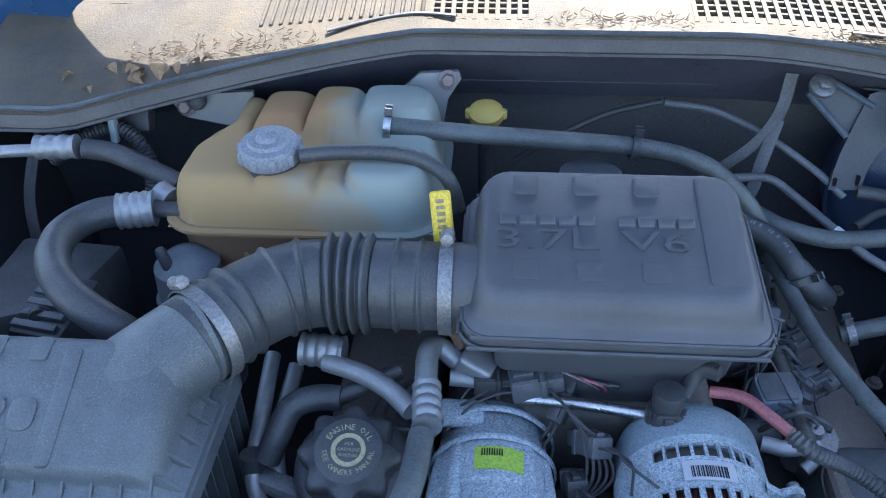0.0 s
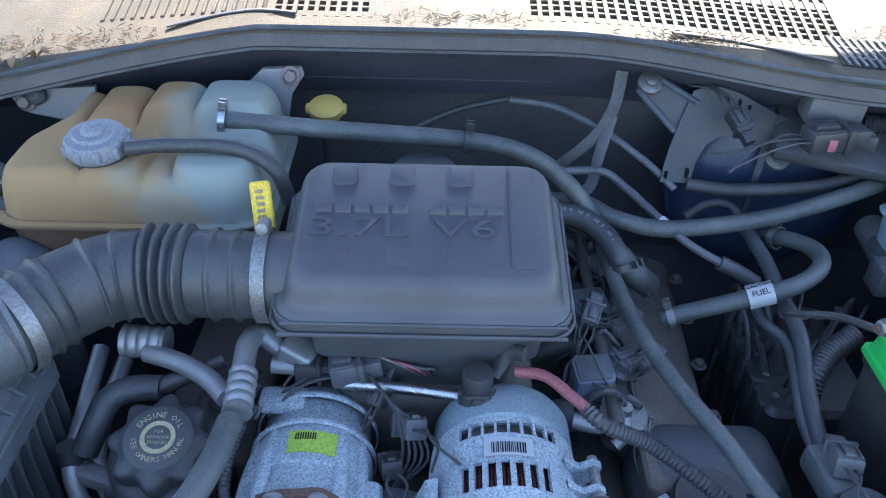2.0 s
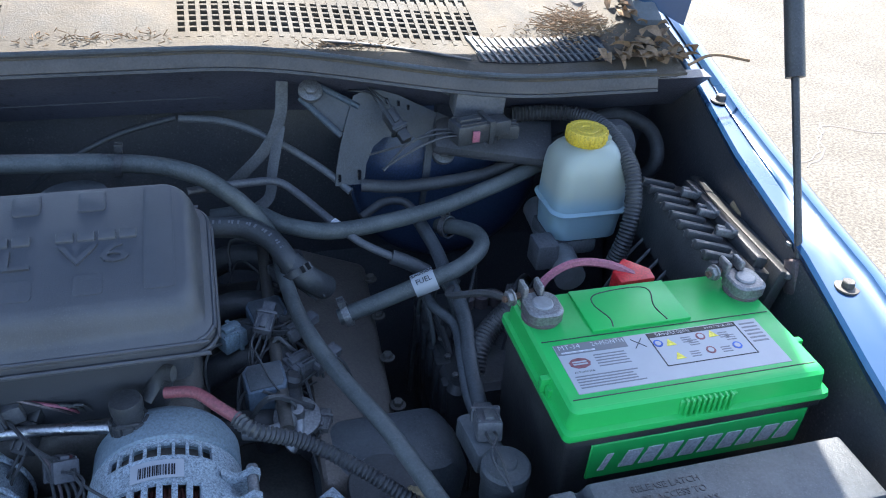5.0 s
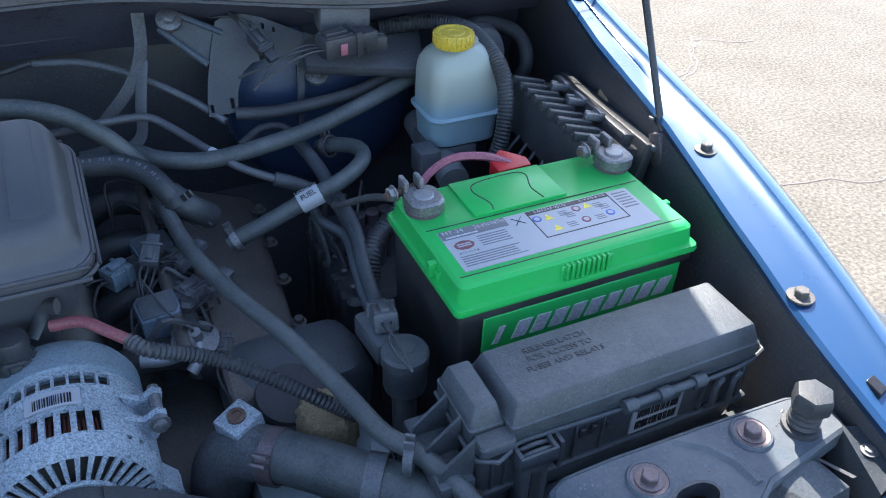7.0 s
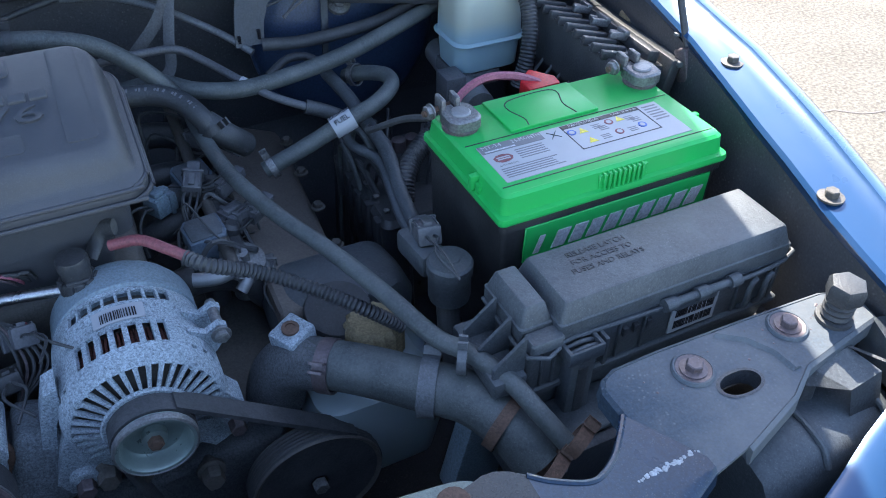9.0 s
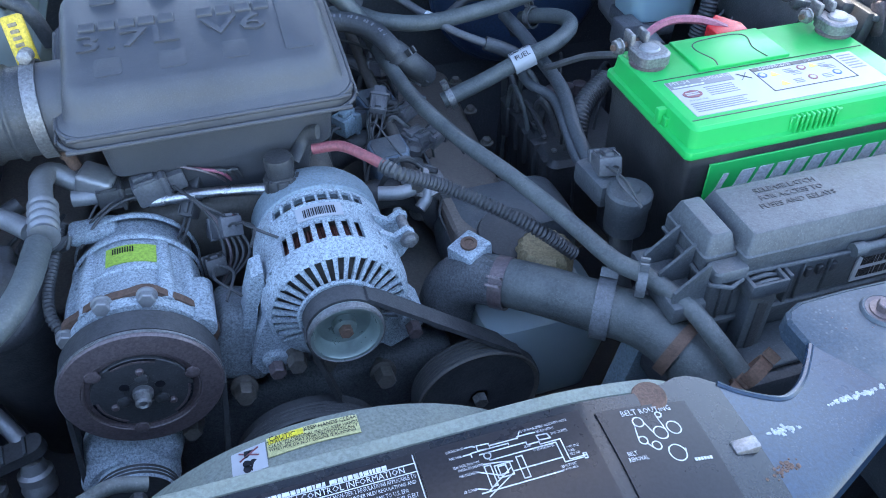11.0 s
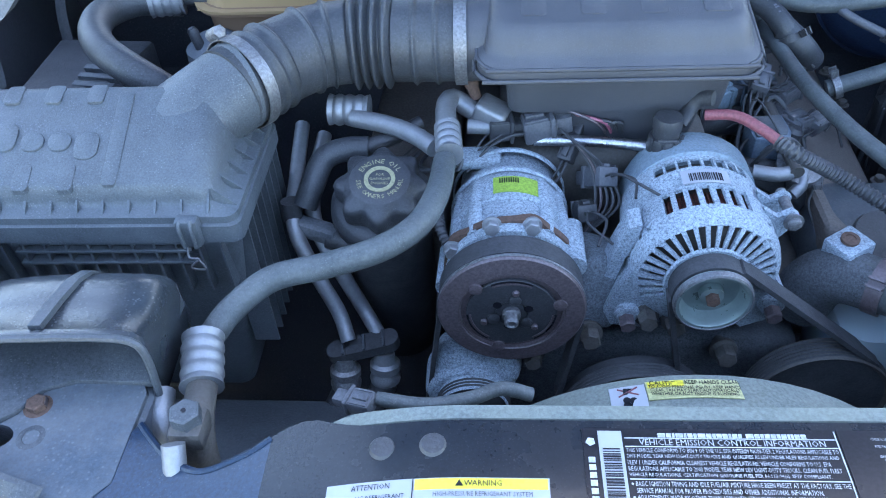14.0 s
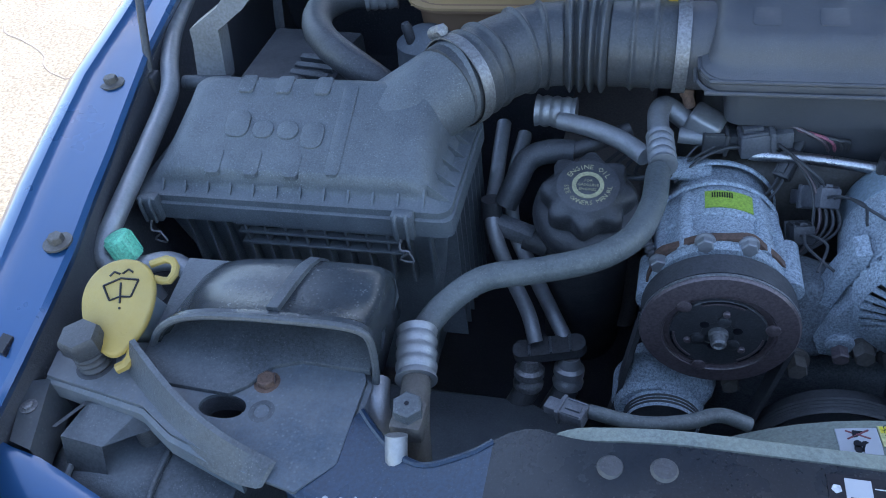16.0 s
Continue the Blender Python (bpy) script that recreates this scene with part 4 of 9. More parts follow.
# ---- throttle air box ----
def airbox():
    root = thing("air_resonator_box", (0.14, 0.69, 0.94), "faded black plastic engine air box with embossed lettering", "air box")
    x0, x1, y0, y1 = 0.006, 0.272, 0.606, 0.775
    slope = lambda x, y: 1.094 + 0.25 * (y - 0.689)
    rim = lambda x, y: 1.040 + 0.20 * (y - 0.606)
    rings = [rrect(x0, x1, y0, y1, 0.022, lambda x, y: rim(x, y) - 0.007), rrect(x0 - 0.001, x1 + 0.001, y0 - 0.001, y1, 0.023, lambda x, y: rim(x, y) + 0.001),
             rrect(x0 + 0.002, x1 - 0.002, y0 + 0.002, y1, 0.022, lambda x, y: rim(x, y) + 0.006),
             rrect(x0 + 0.007, x1 - 0.007, y0 + 0.007, y1 - 0.003, 0.022, lambda x, y: rim(x, y) + 0.008)]
    for k in range(1, 7):
        t = k / 6
        e = 0.010 + 0.004 * t + 0.012 * (1 - math.cos(t * math.pi / 2))
        h = math.sin(t * math.pi / 2)
        rings.append(rrect(x0 + e * 0.8, x1 - e * 0.8, y0 + e, y1 - e * 0.4, 0.022, lambda x, y, h=h: rim(x, y) + 0.008 + (slope(x, y) - rim(x, y) - 0.008) * h))
    lid = part("lid", loft(rings), "box", root, "dusty faded black plastic lid")
    # moulded steps on the top
    def pad(xa, xb, ya, yb, h=0.0022):
        part("embossed_pad", loft([rrect(xa, xb, ya, yb, 0.004, lambda x, y: slope(x, y) - 0.003), rrect(xa, xb, ya, yb, 0.004, lambda x, y: slope(x, y) + h * 0.6), rrect(xa + 0.0015, xb - 0.0015, ya + 0.0015, yb - 0.0015, 0.003, lambda x, y: slope(x, y) + h)]), "box", lid)
    pad(0.217, 0.243, 0.640, 0.762, 0.0012)
    for x in (0.048, 0.104, 0.160):
        pad(x, x + 0.024, 0.736, 0.760, 0.0022)
        pad(x, x + 0.024, 0.640, 0.662, 0.0010)
    tilt = math.degrees(math.atan(0.25))
    xs, w = 0.037, 0.0148
    for k in range(10):
        if k == 5:
            continue
        x = xs + k * 0.0177
        bars = block(x, x + w, 0.7000, 0.7100, 1.0, 1.0035, 0.0008, 1)
        for v in bars.verts:
            v.co.z = slope(v.co.x, v.co.y) + (v.co.z - 1.0) - 0.0008
        part("raised_bar", bars, "box", lid)
    for s, x in (("3.7L", 0.078), ("V6", 0.176)):
        lettering("raised_lettering", s, 0.032, (x, 0.6825, slope(x, 0.6825) + 0.0004), lid, "box", rx=tilt, depth=0.0018, squash=1.72)
    for dz, e, rr in ((-0.0065, 0.0025, 0.0022), (0.0035, 0.0, 0.0022)):
        path = rrect(x0 - e, x1 + e, y0 - e, y1, 0.024, lambda x, y: rim(x, y) + dz, 6)
        part("rim_bead", tube(path + [path[0]], rr, 8, 0.005), "box", lid)
    part("body", loft([rrect(x0 + 0.030, x1 - 0.024, y0 + 0.020, y1 - 0.01, 0.014, 0.985), rrect(x0 + 0.026, x1 - 0.018, y0 + 0.014, y1 - 0.005, 0.014, lambda x, y: rim(x, y) - 0.004)]), "box", root, "purplish black lower half")
    part("lower_body", loft([rrect(x0 + 0.07, x1 - 0.05, y0 + 0.03, y1 - 0.01, 0.014, 0.94), rrect(x0 + 0.055, x1 - 0.04, y0 + 0.022, y1 - 0.01, 0.014, 0.990)]), "box", root)
    neck = tube([(0.020, 0.677, 1.040), (-0.012, 0.677, 1.040)], 0.042, 28)
    part("neck", neck, "box", root)


airbox()


# ---- ribbed intake duct with clamps ----
def band(name, at, axis, r, width, material, parent):
    return part(name, lathe([(r, -width / 2), (r + 0.0014, -width / 2), (r + 0.0014, width / 2), (r, width / 2)], at, axis, 40, ring=True), material, parent)


def worm_clamp(at, axis, r, screw_dir, name="hose_clamp", label="steel worm-drive hose clamp round the intake duct"):
    ax, sd = Vector(axis).normalized(), Vector(screw_dir).normalized()
    sd = (sd - ax * sd.dot(ax)).normalized()
    tan = ax.cross(sd)
    root = thing(name, at, label, "clamp", "duct clamps")
    band("band", at, axis, r, 0.0125, "zinc", root)
    top = Vector(at) + sd * (r + 0.006)
    part("screw_housing", lathe([(0.006, -0.007), (0.0065, -0.005), (0.0065, 0.005), (0.006, 0.007)], top - tan * 0.002, tan, 14), "zinc", root)
    part("screw_head", hexagon(top + tan * 0.005, 0.0065, 0.006, tan), "zinc", root)
    for k in range(7):
        ang = -0.35 - 0.055 * k
        c, s = math.cos(ang), math.sin(ang)
        d = sd * c + tan * s
        t2 = tan * c - sd * s
        p = Vector(at) + d * (r + 0.0016)
        part("slot", loft([[p + ax * 0.004 + t2 * 0.0006, p + ax * 0.004 - t2 * 0.0006, p - ax * 0.004 - t2 * 0.0006, p - ax * 0.004 + t2 * 0.0006], [p + d * 0.0005 + ax * 0.004 + t2 * 0.0006, p + d * 0.0005 + ax * 0.004 - t2 * 0.0006, p + d * 0.0005 - ax * 0.004 - t2 * 0.0006, p + d * 0.0005 - ax * 0.004 + t2 * 0.0006]]), "plastic", root)
    return root


DUCT = [(-0.006, 0.677, 1.040), (-0.06, 0.677, 1.040), (-0.115, 0.677, 1.040), (-0.155, 0.668, 1.040), (-0.190, 0.640, 1.039), (-0.212, 0.612, 1.038), (-0.228, 0.590, 1.037)]


def duct_radius(s):
    r = 0.0415
    if 0.072 < s < 0.118:
        r = 0.0400 + 0.0085 * (0.5 + 0.5 * math.cos(2 * math.pi * (s - 0.0777) / 0.0115)) ** 0.8
    for c in (0.028, 0.050, 0.140, 0.165, 0.205, 0.222):
        r += 0.0035 * math.exp(-((s - c) / 0.0024) ** 2)
    return r


duct = thing("intake_duct", (-0.11, 0.66, 0.99), "ribbed black rubber intake duct with accordion bellows", "intake duct")
duct_line = spline(DUCT, 0.0012)
duct_frames = frames_along(duct_line)
for name, s0, s1 in (("throttle_cuff", 0.0, 0.0715), ("bellows", 0.0715, 0.1195), ("elbow", 0.1195, 0.2), ("filter_cuff", 0.2, 1.0)):
    rings = []
    run = 0.0
    for i, (p, d, u, w) in enumerate(duct_frames):
        if i:
            run += (p - duct_line[i - 1]).length
        if s0 - 0.0013 <= run <= s1 + 0.0013:
            rings.append([p + duct_radius(run) * (math.cos(2 * math.pi * k / 40) * w + math.sin(2 * math.pi * k / 40) * u) for k in range(40)])
    part(name, loft(rings), "rubber", duct, angle=70)
worm_clamp((-0.010, 0.677, 1.040), (1, 0, 0), 0.044, (0, 0.25, 1))
worm_clamp((-0.218, 0.604, 1.038), (0.56, 0.75, 0.0), 0.0445, (-0.45, 0.30, 0.9))


# ---- air filter housing ----
def filter_box():
    root = thing("air_filter_housing", (-0.36, 0.53, 0.75), "dusty black plastic air filter housing with clipped lid", "air filter box")
    x0, x1, y0, y1 = -0.515, -0.200, 0.456, 0.615
    zl = 0.990
    lz = lambda x, y: 1.016 + 0.46 * (y - 0.470) - 6.0 * max(0.0, y - 0.540) ** 2
    # lid: a flange, then a domed top
    rings = [rrect(x0, x1, y0, y1, 0.012, zl - 0.010), rrect(x0, x1, y0, y1, 0.012, zl + 0.004), rrect(x0 + 0.010, x1 - 0.012, y0 + 0.010, y1 - 0.008, 0.014, zl + 0.006)]
    for k in range(1, 9):
        t = k / 8
        h = math.sin(t * math.pi / 2)
        e = 0.012 + 0.022 * (1 - math.cos(t * math.pi / 2))
        rings.append(rrect(x0 + e + 0.020 * t, x1 - e - 0.005, y0 + 0.010 + e * 0.25, y1 - e - 0.018 * t, 0.014, lambda x, y, h=h: zl + 0.006 + h * (lz(x, y) - zl - 0.006)))
    lid = part("lid", loft(rings), "filter", root, "faded dusty lid with moulded panels")
    # outlet snout towards the duct
    c0, c1 = Vector((-0.262, 0.560, 1.026)), Vector((-0.224, 0.597, 1.037))
    d = (c1 - c0).normalized()
    rings = []
    for k in range(13):
        t = k / 12
        r = 0.050 + (0.043 - 0.050) * min(1, t * 1.15)
        c = c0.lerp(c1 + d * 0.006, t) - Vector((0.060, 0.030, 0.034)) * (1 - t) ** 1.5
        u = Vector((0, 0, 1))
        w = d.cross(u).normalized()
        rings.append([c + r * (math.cos(2 * math.pi * i / 28) * w + math.sin(2 * math.pi * i / 28) * u * (0.82 + 0.18 * t)) for i in range(28)])
    part("outlet_snout", loft(rings), "filter", lid)
    # raised name plate shapes and panels
    def plate(name, xa, xb, ya, yb, h=0.0025, r=0.004):
        part(name, loft([rrect(xa, xb, ya, yb, r, lambda x, y: lz(x, y) - 0.004), rrect(xa, xb, ya, yb, r, lambda x, y: lz(x, y) + h * 0.6), rrect(xa + 0.001, xb - 0.001, ya + 0.001, yb - 0.001, r * 0.8, lambda x, y: lz(x, y) + h)]), "filter", lid)
    # plain raised shapes of the maker's badge
    for xa, xb, ya, yb in ((-0.428, -0.404, 0.504, 0.530), (-0.399, -0.378, 0.504, 0.521), (-0.374, -0.353, 0.504, 0.521), (-0.349, -0.327, 0.496, 0.521)):
        plate("raised_badge_shape", xa, xb, ya, yb, 0.0013, 0.0085)
    for xa in (-0.437, -0.398, -0.358):
        plate("embossed_panel", xa + 0.010, xa + 0.026, 0.550, 0.572, 0.0010)
        plate("embossed_panel", xa, xa + 0.015, 0.468, 0.492, 0.0009)
    plate("embossed_panel", -0.318, -0.304, 0.472, 0.562, 0.0012)
    for k in range(12):
        x = -0.485 + 0.0235 * k
        part("lid_rib", prism([(x, y0 + 0.004), (x + 0.0022, y0 + 0.004), (x + 0.0022, y0 + 0.022), (x, y0 + 0.022)], zl + 0.002, lambda X, Y: zl + 0.005 + (Y - y0 - 0.004) * 0.9, 0), "filter", lid)
    for k in range(6):
        y = 0.472 + 0.022 * k
        part("lid_rib", prism([(x1 - 0.022, y), (x1 - 0.002, y), (x1 - 0.002, y + 0.0022), (x1 - 0.022, y + 0.0022)], zl + 0.002, lambda X, Y: zl + 0.005 + (x1 - 0.002 - X) * 0.9, 0), "filter", lid)
    part("lid_skirt", loft([rrect(x0 - 0.002, x1 + 0.002, y0 - 0.003, y1 + 0.002, 0.010, zl - 0.022), rrect(x0 - 0.002, x1 + 0.002, y0 - 0.003, y1 + 0.002, 0.010, zl - 0.004), rrect(x0 + 0.003, x1 - 0.003, y0 + 0.002, y1 - 0.003, 0.010, zl - 0.002)]), "filter", lid)
    body = part("body", loft([rrect(x0 + 0.055, x1 - 0.050, y0 + 0.035, y1 - 0.01, 0.015, 0.72), rrect(x0 + 0.03, x1 - 0.018, y0 + 0.018, y1 - 0.005, 0.014, 0.90), rrect(x0 + 0.012, x1 - 0.008, y0 + 0.010, y1 - 0.004, 0.012, zl - 0.018)]), "filter", root, "ribbed lower housing")
    for k in range(13):
        x = x0 + 0.045 + 0.0205 * k
        part("rib", prism([(x, y0 + 0.004), (x + 0.0024, y0 + 0.004), (x + 0.0024, y0 + 0.026), (x, y0 + 0.026)], 0.90, zl - 0.020, 0), "filter", body)
    for z in (0.962, 0.952, 0.938):
        part("rail", block(x0 + 0.10, x1 - 0.05, y0 + 0.002, y0 + 0.020, z - 0.0016, z + 0.0016, 0.0006, 1), "filter", body)
    for k in range(8):
        y = y0 + 0.03 + 0.018 * k
        part("rib", prism([(x1 - 0.030, y), (x1 - 0.004, y), (x1 - 0.004, y + 0.0024), (x1 - 0.030, y + 0.0024)], 0.80, zl - 0.020, 0), "filter", body)
    # clips
    for x in (x0 + 0.020, x1 - 0.042):
        clip = part("clip_mount", block(x - 0.010, x + 0.010, y0 - 0.010, y0 + 0.002, zl - 0.022, zl + 0.006, 0.002), "filter", root)
        for s in (-0.005, 0.005):
            part("clip_loop", tube([(x + s, y0 - 0.008, zl + 0.006), (x + s, y0 - 0.0125, zl + 0.001), (x + s, y0 - 0.0125, zl - 0.02)], 0.0018, 8, 0.003), "filter", clip)
        part("spring_wire", tube([(x - 0.003, y0 - 0.008, zl - 0.020), (x - 0.004, y0 - 0.014, zl - 0.030), (x + 0.004, y0 - 0.012, zl - 0.034), (x - 0.006, y0 - 0.012, zl - 0.044), (x + 0.007, y0 - 0.012, zl - 0.046), (x + 0.001, y0 - 0.010, zl - 0.034)], 0.0011, 6, 0.003), "zinc", clip, "bent steel spring wire")


filter_box()


# ---- battery ----
def battery():
    root = thing("car_battery", (0.682, 0.55, 0.80), "black car battery with bright green top and paper label", "battery")
    x0, x1, y0, y1 = 0.549, 0.817, 0.466, 0.636
    case = part("case", loft([rrect(x0 + 0.010, x1 - 0.010, y0 + 0.008, y1 - 0.006, 0.006, 0.80), rrect(x0 + 0.006, x1 - 0.006, y0 + 0.005, y1 - 0.004, 0.006, 1.002)]), "battery", root, "matt black battery case")
    part("case_rim", loft([rrect(x0 + 0.003, x1 - 0.003, y0 + 0.002, y1 - 0.002, 0.006, 0.990), rrect(x0 + 0.003, x1 - 0.003, y0 + 0.002, y1 - 0.002, 0.006, 0.999)]), "battery", root)
    lid = part("cover", loft([rrect(x0, x1, y0, y1, 0.006, 1.000), rrect(x0 - 0.001, x1 + 0.001, y0 - 0.001, y1, 0.007, 1.003), rrect(x0, x1, y0, y1, 0.007, 1.0075),
                              rrect(x0 + 0.004, x1 - 0.004, y0 + 0.005, y1 - 0.003, 0.008, 1.0085), rrect(x0 + 0.006, x1 - 0.006, y0 + 0.007, y1 - 0.005, 0.008, 1.0260), rrect(x0 + 0.009, x1 - 0.009, y0 + 0.010, y1 - 0.008, 0.008, 1.0290)]), "green", root, "bright green moulded cover")
    part("handle_recess", block(x0 + 0.066, x0 + 0.172, 0.566, y1 - 0.008, 1.026, 1.0318, 0.0012), "green", lid)
    path = [(x0 + 0.088, 0.568, 1.0318), (x0 + 0.090, 0.580, 1.0318), (x0 + 0.083, 0.602, 1.0318), (x0 + 0.088, 0.616, 1.0318), (x0 + 0.112, 0.621, 1.0318), (x0 + 0.142, 0.621, 1.0318), (x0 + 0.150, 0.612, 1.0318), (x0 + 0.143, 0.590, 1.0318), (x0 + 0.146, 0.568, 1.0318)]
    part("vent_groove", tube(path, 0.0007, 6, 0.004), "battery", lid)
    for y in (0.4865, 0.562):
        part("step_line", block(x0 + 0.012, x1 - 0.012, y - 0.0004, y + 0.0004, 1.0285, 1.0296, 0), "battery", lid)
    for k in range(9):
        x = x0 + 0.113 + 0.0056 * k
        part("grip_rib", block(x, x + 0.0030, y0 + 0.001, y0 + 0.010, 1.006, 1.0255, 0.0008, 1), "green", lid)
    part("grip_pad", block(x0 + 0.109, x0 + 0.166, y0 + 0.004, y0 + 0.012, 1.004, 1.024, 0.001, 1), "green", lid)
    for xx in (x0 + 0.004, x1 - 0.004):
        part("tab", block(xx - 0.007, xx + 0.007, 0.520, 0.527, 1.008, 1.024, 0.0012), "green", lid)
        part("tab", block(xx - 0.003, xx + 0.003, 0.512, 0.520, 1.008, 1.018, 0.0012), "green", lid)
    # top label
    lab = part("top_label", block(0.569, 0.785, 0.492, 0.555, 1.0285, 1.0296, 0.0003, 1), "white_label", root, "white printed battery label")
    zt = 1.0299
    part("grey_header", block(0.570, 0.640, 0.541, 0.5545, 1.0290, zt, 0), "grey_label", lab)
    spread(lab, "MT-34", 0.5730, 0.5945, 0.5505, 0.0058, "white_ink", zt + 0.0002)
    spread(lab, "24-MONTH", 0.6060, 0.6385, 0.5505, 0.0058, "white_ink", zt + 0.0002)
    part("text_bar", block(0.5735, 0.607, 0.5425, 0.5445, zt, zt + 0.0001, 0), "white_ink", lab)
    badge = lathe([(0.0085, 0), (0.0085, 0.0003)], (0, 0, 0), n=9)
    badge.transform(Matrix.Translation((0.5855, 0.5285, zt - 0.0002)) @ Matrix.Diagonal((1.25, 0.8, 1, 1)))
    part("logo_shape", badge, "red_wire", lab, "red badge shape")
    for q in (0.0016, -0.0014):
        part("logo_bar", block(0.5785, 0.5925, 0.5285 + q - 0.0009, 0.5285 + q + 0.0009, zt, zt + 0.0003, 0), "white_label", lab)
    spread(lab, "AUTOMOTIVE", 0.5755, 0.5955, 0.5172, 0.0026, "ink", zt + 0.0001)
    random.seed(4)
    for k in range(5):
        part("text_bar", block(0.602, 0.634 - 0.004 * random.random(), 0.5355 - 0.0036 * k, 0.5368 - 0.0036 * k, zt - 0.0003, zt - 0.0001, 0), "grey_label", lab)
    for k in range(5):
        part("text_bar", block(0.574, 0.640 - 0.012 * random.random(), 0.5115 - 0.0034 * k, 0.5128 - 0.0034 * k, zt - 0.0003, zt - 0.0001, 0), "grey_label", lab)
    fr = bmesh.new()
    for a in ((0.664, 0.760, 0.5475, 0.5535), (0.664, 0.760, 0.5085, 0.5095), (0.664, 0.665, 0.509, 0.553), (0.759, 0.760, 0.509, 0.553)):
        add(fr, block(*a, zt - 0.0003, zt, 0))
    part("warning_frame", fr, "ink", lab)
    spread(lab, "DANGER/POISON", 0.6730, 0.7090, 0.5505, 0.0042, "white_ink", zt + 0.0002)
    spread(lab, "DO NOT TIP OR OPEN", 0.7260, 0.7570, 0.5505, 0.0028, "white_ink", zt + 0.0002)
    M["sign_blue"] = mat("blue_print", (0.03, 0.10, 0.42), 0.5, bump=0)
    for x, y, m in ((0.670, 0.539, "sign_blue"), (0.716, 0.5405, "red_wire"), (0.716, 0.521, "red_wire"), (0.745, 0.522, "sign_blue")):
        part("pictogram", lathe([(0.0048, 0), (0.0048, 0.0003)], (x, y, zt - 0.0002), n=20), m, lab)
        part("pictogram_core", lathe([(0.0030, 0), (0.0030, 0.0003)], (x, y, zt), n=14), "white_label", lab)
    for x, y in ((0.682, 0.537), (0.682, 0.5185), (0.729, 0.5405)):
        part("pictogram", lathe([(0.0060, 0), (0.0060, 0.0003)], (x, y, zt - 0.0002), n=3, up=(0, 1, 0)), "yellow_label", lab)
    for x, y in ((0.695, 0.5425), (0.694, 0.523), (0.735, 0.542), (0.700, 0.5375), (0.740, 0.5375), (0.727, 0.523)):
        for k in range(3):
            part("text_bar", block(x, x + 0.010, y - 0.003 * k, y - 0.003 * k - 0.0012, zt - 0.0003, zt - 0.0001, 0), "grey_label", lab)
    for k in range(6):
        part("text_bar", block(0.764, 0.781, 0.548 - 0.005 * k, 0.550 - 0.005 * k, zt - 0.0003, zt - 0.0001, 0), "grey_label", lab)
    bin_mark = part("recycle_mark", tube([(0.646, 0.549, zt), (0.657, 0.537, zt)], 0.0004, 4, 0.01), "ink", lab)
    part("recycle_mark", tube([(0.657, 0.549, zt), (0.646, 0.537, zt)], 0.0004, 4, 0.01), "ink", lab)
    # front label with plain slanted blocks in place of the maker's name
    fl = part("front_label", block(0.578, 0.800, y0 + 0.0015, y0 + 0.0042, 0.945, 0.989, 0.0008, 1), "green", root, "green front label")
    for k in range(10):
        x = 0.588 + 0.0203 * k
        w = 0.0150 if k not in (0,) else 0.006
        bm = block(x, x + w, y0 + 0.0006, y0 + 0.0020, 0.955, 0.975, 0)
        for v in bm.verts:
            v.co.x += (v.co.z - 0.954) * 0.35
        part("name_block", bm, "white_ink", fl)
    # terminals
    for x, s in ((0.574, 1), (0.798, 1)):
        t = thing("battery_terminal", (x, 0.598, 1.029), "corroded lead battery clamp with a hex nut", "battery terminal", "battery terminals")
        part("base", lathe([(0.0190, 0), (0.0190, 0.003), (0.0165, 0.005)], (x, 0.598, 1.029), n=28), "rust_dark", t, "dark corroded base")
        part("clamp_body", loft([rrect(x - 0.017 + e, x + 0.019 - e, 0.580 + e, 0.619 - e, 0.012, z, 5) for e, z in ((0.0, 1.033), (0.0, 1.0430), (0.002, 1.0452))]), "zinc", t, "grey lead clamp")
        part("post", lathe([(0.0105, 0), (0.0105, 0.0175), (0.0090, 0.0188), (0.0001, 0.0190)], (x, 0.598, 1.029), n=28), "alu_pipe", t, "lighter round post")
        part("clamp_slot", block(x - 0.0012, x + 0.0012, 0.607, 0.6205, 1.0410, 1.0458, 0), "ink", t)
        for q in (-0.013, 0.003):
            part("clamp_ear", block(x + q - 0.0028, x + q + 0.0028, 0.609, 0.627, 1.036, 1.0565, 0.0022), "zinc", t)
        part("bolt", tube([(x - 0.034, 0.614, 1.043), (x + 0.004, 0.622, 1.043)], 0.0032, 8), "rust", t)
        part("nut", hexagon((x - 0.024, 0.616, 1.043), 0.0072, 0.007, (-1, -0.2, 0), flange=0.0085), "zinc", t)


battery()


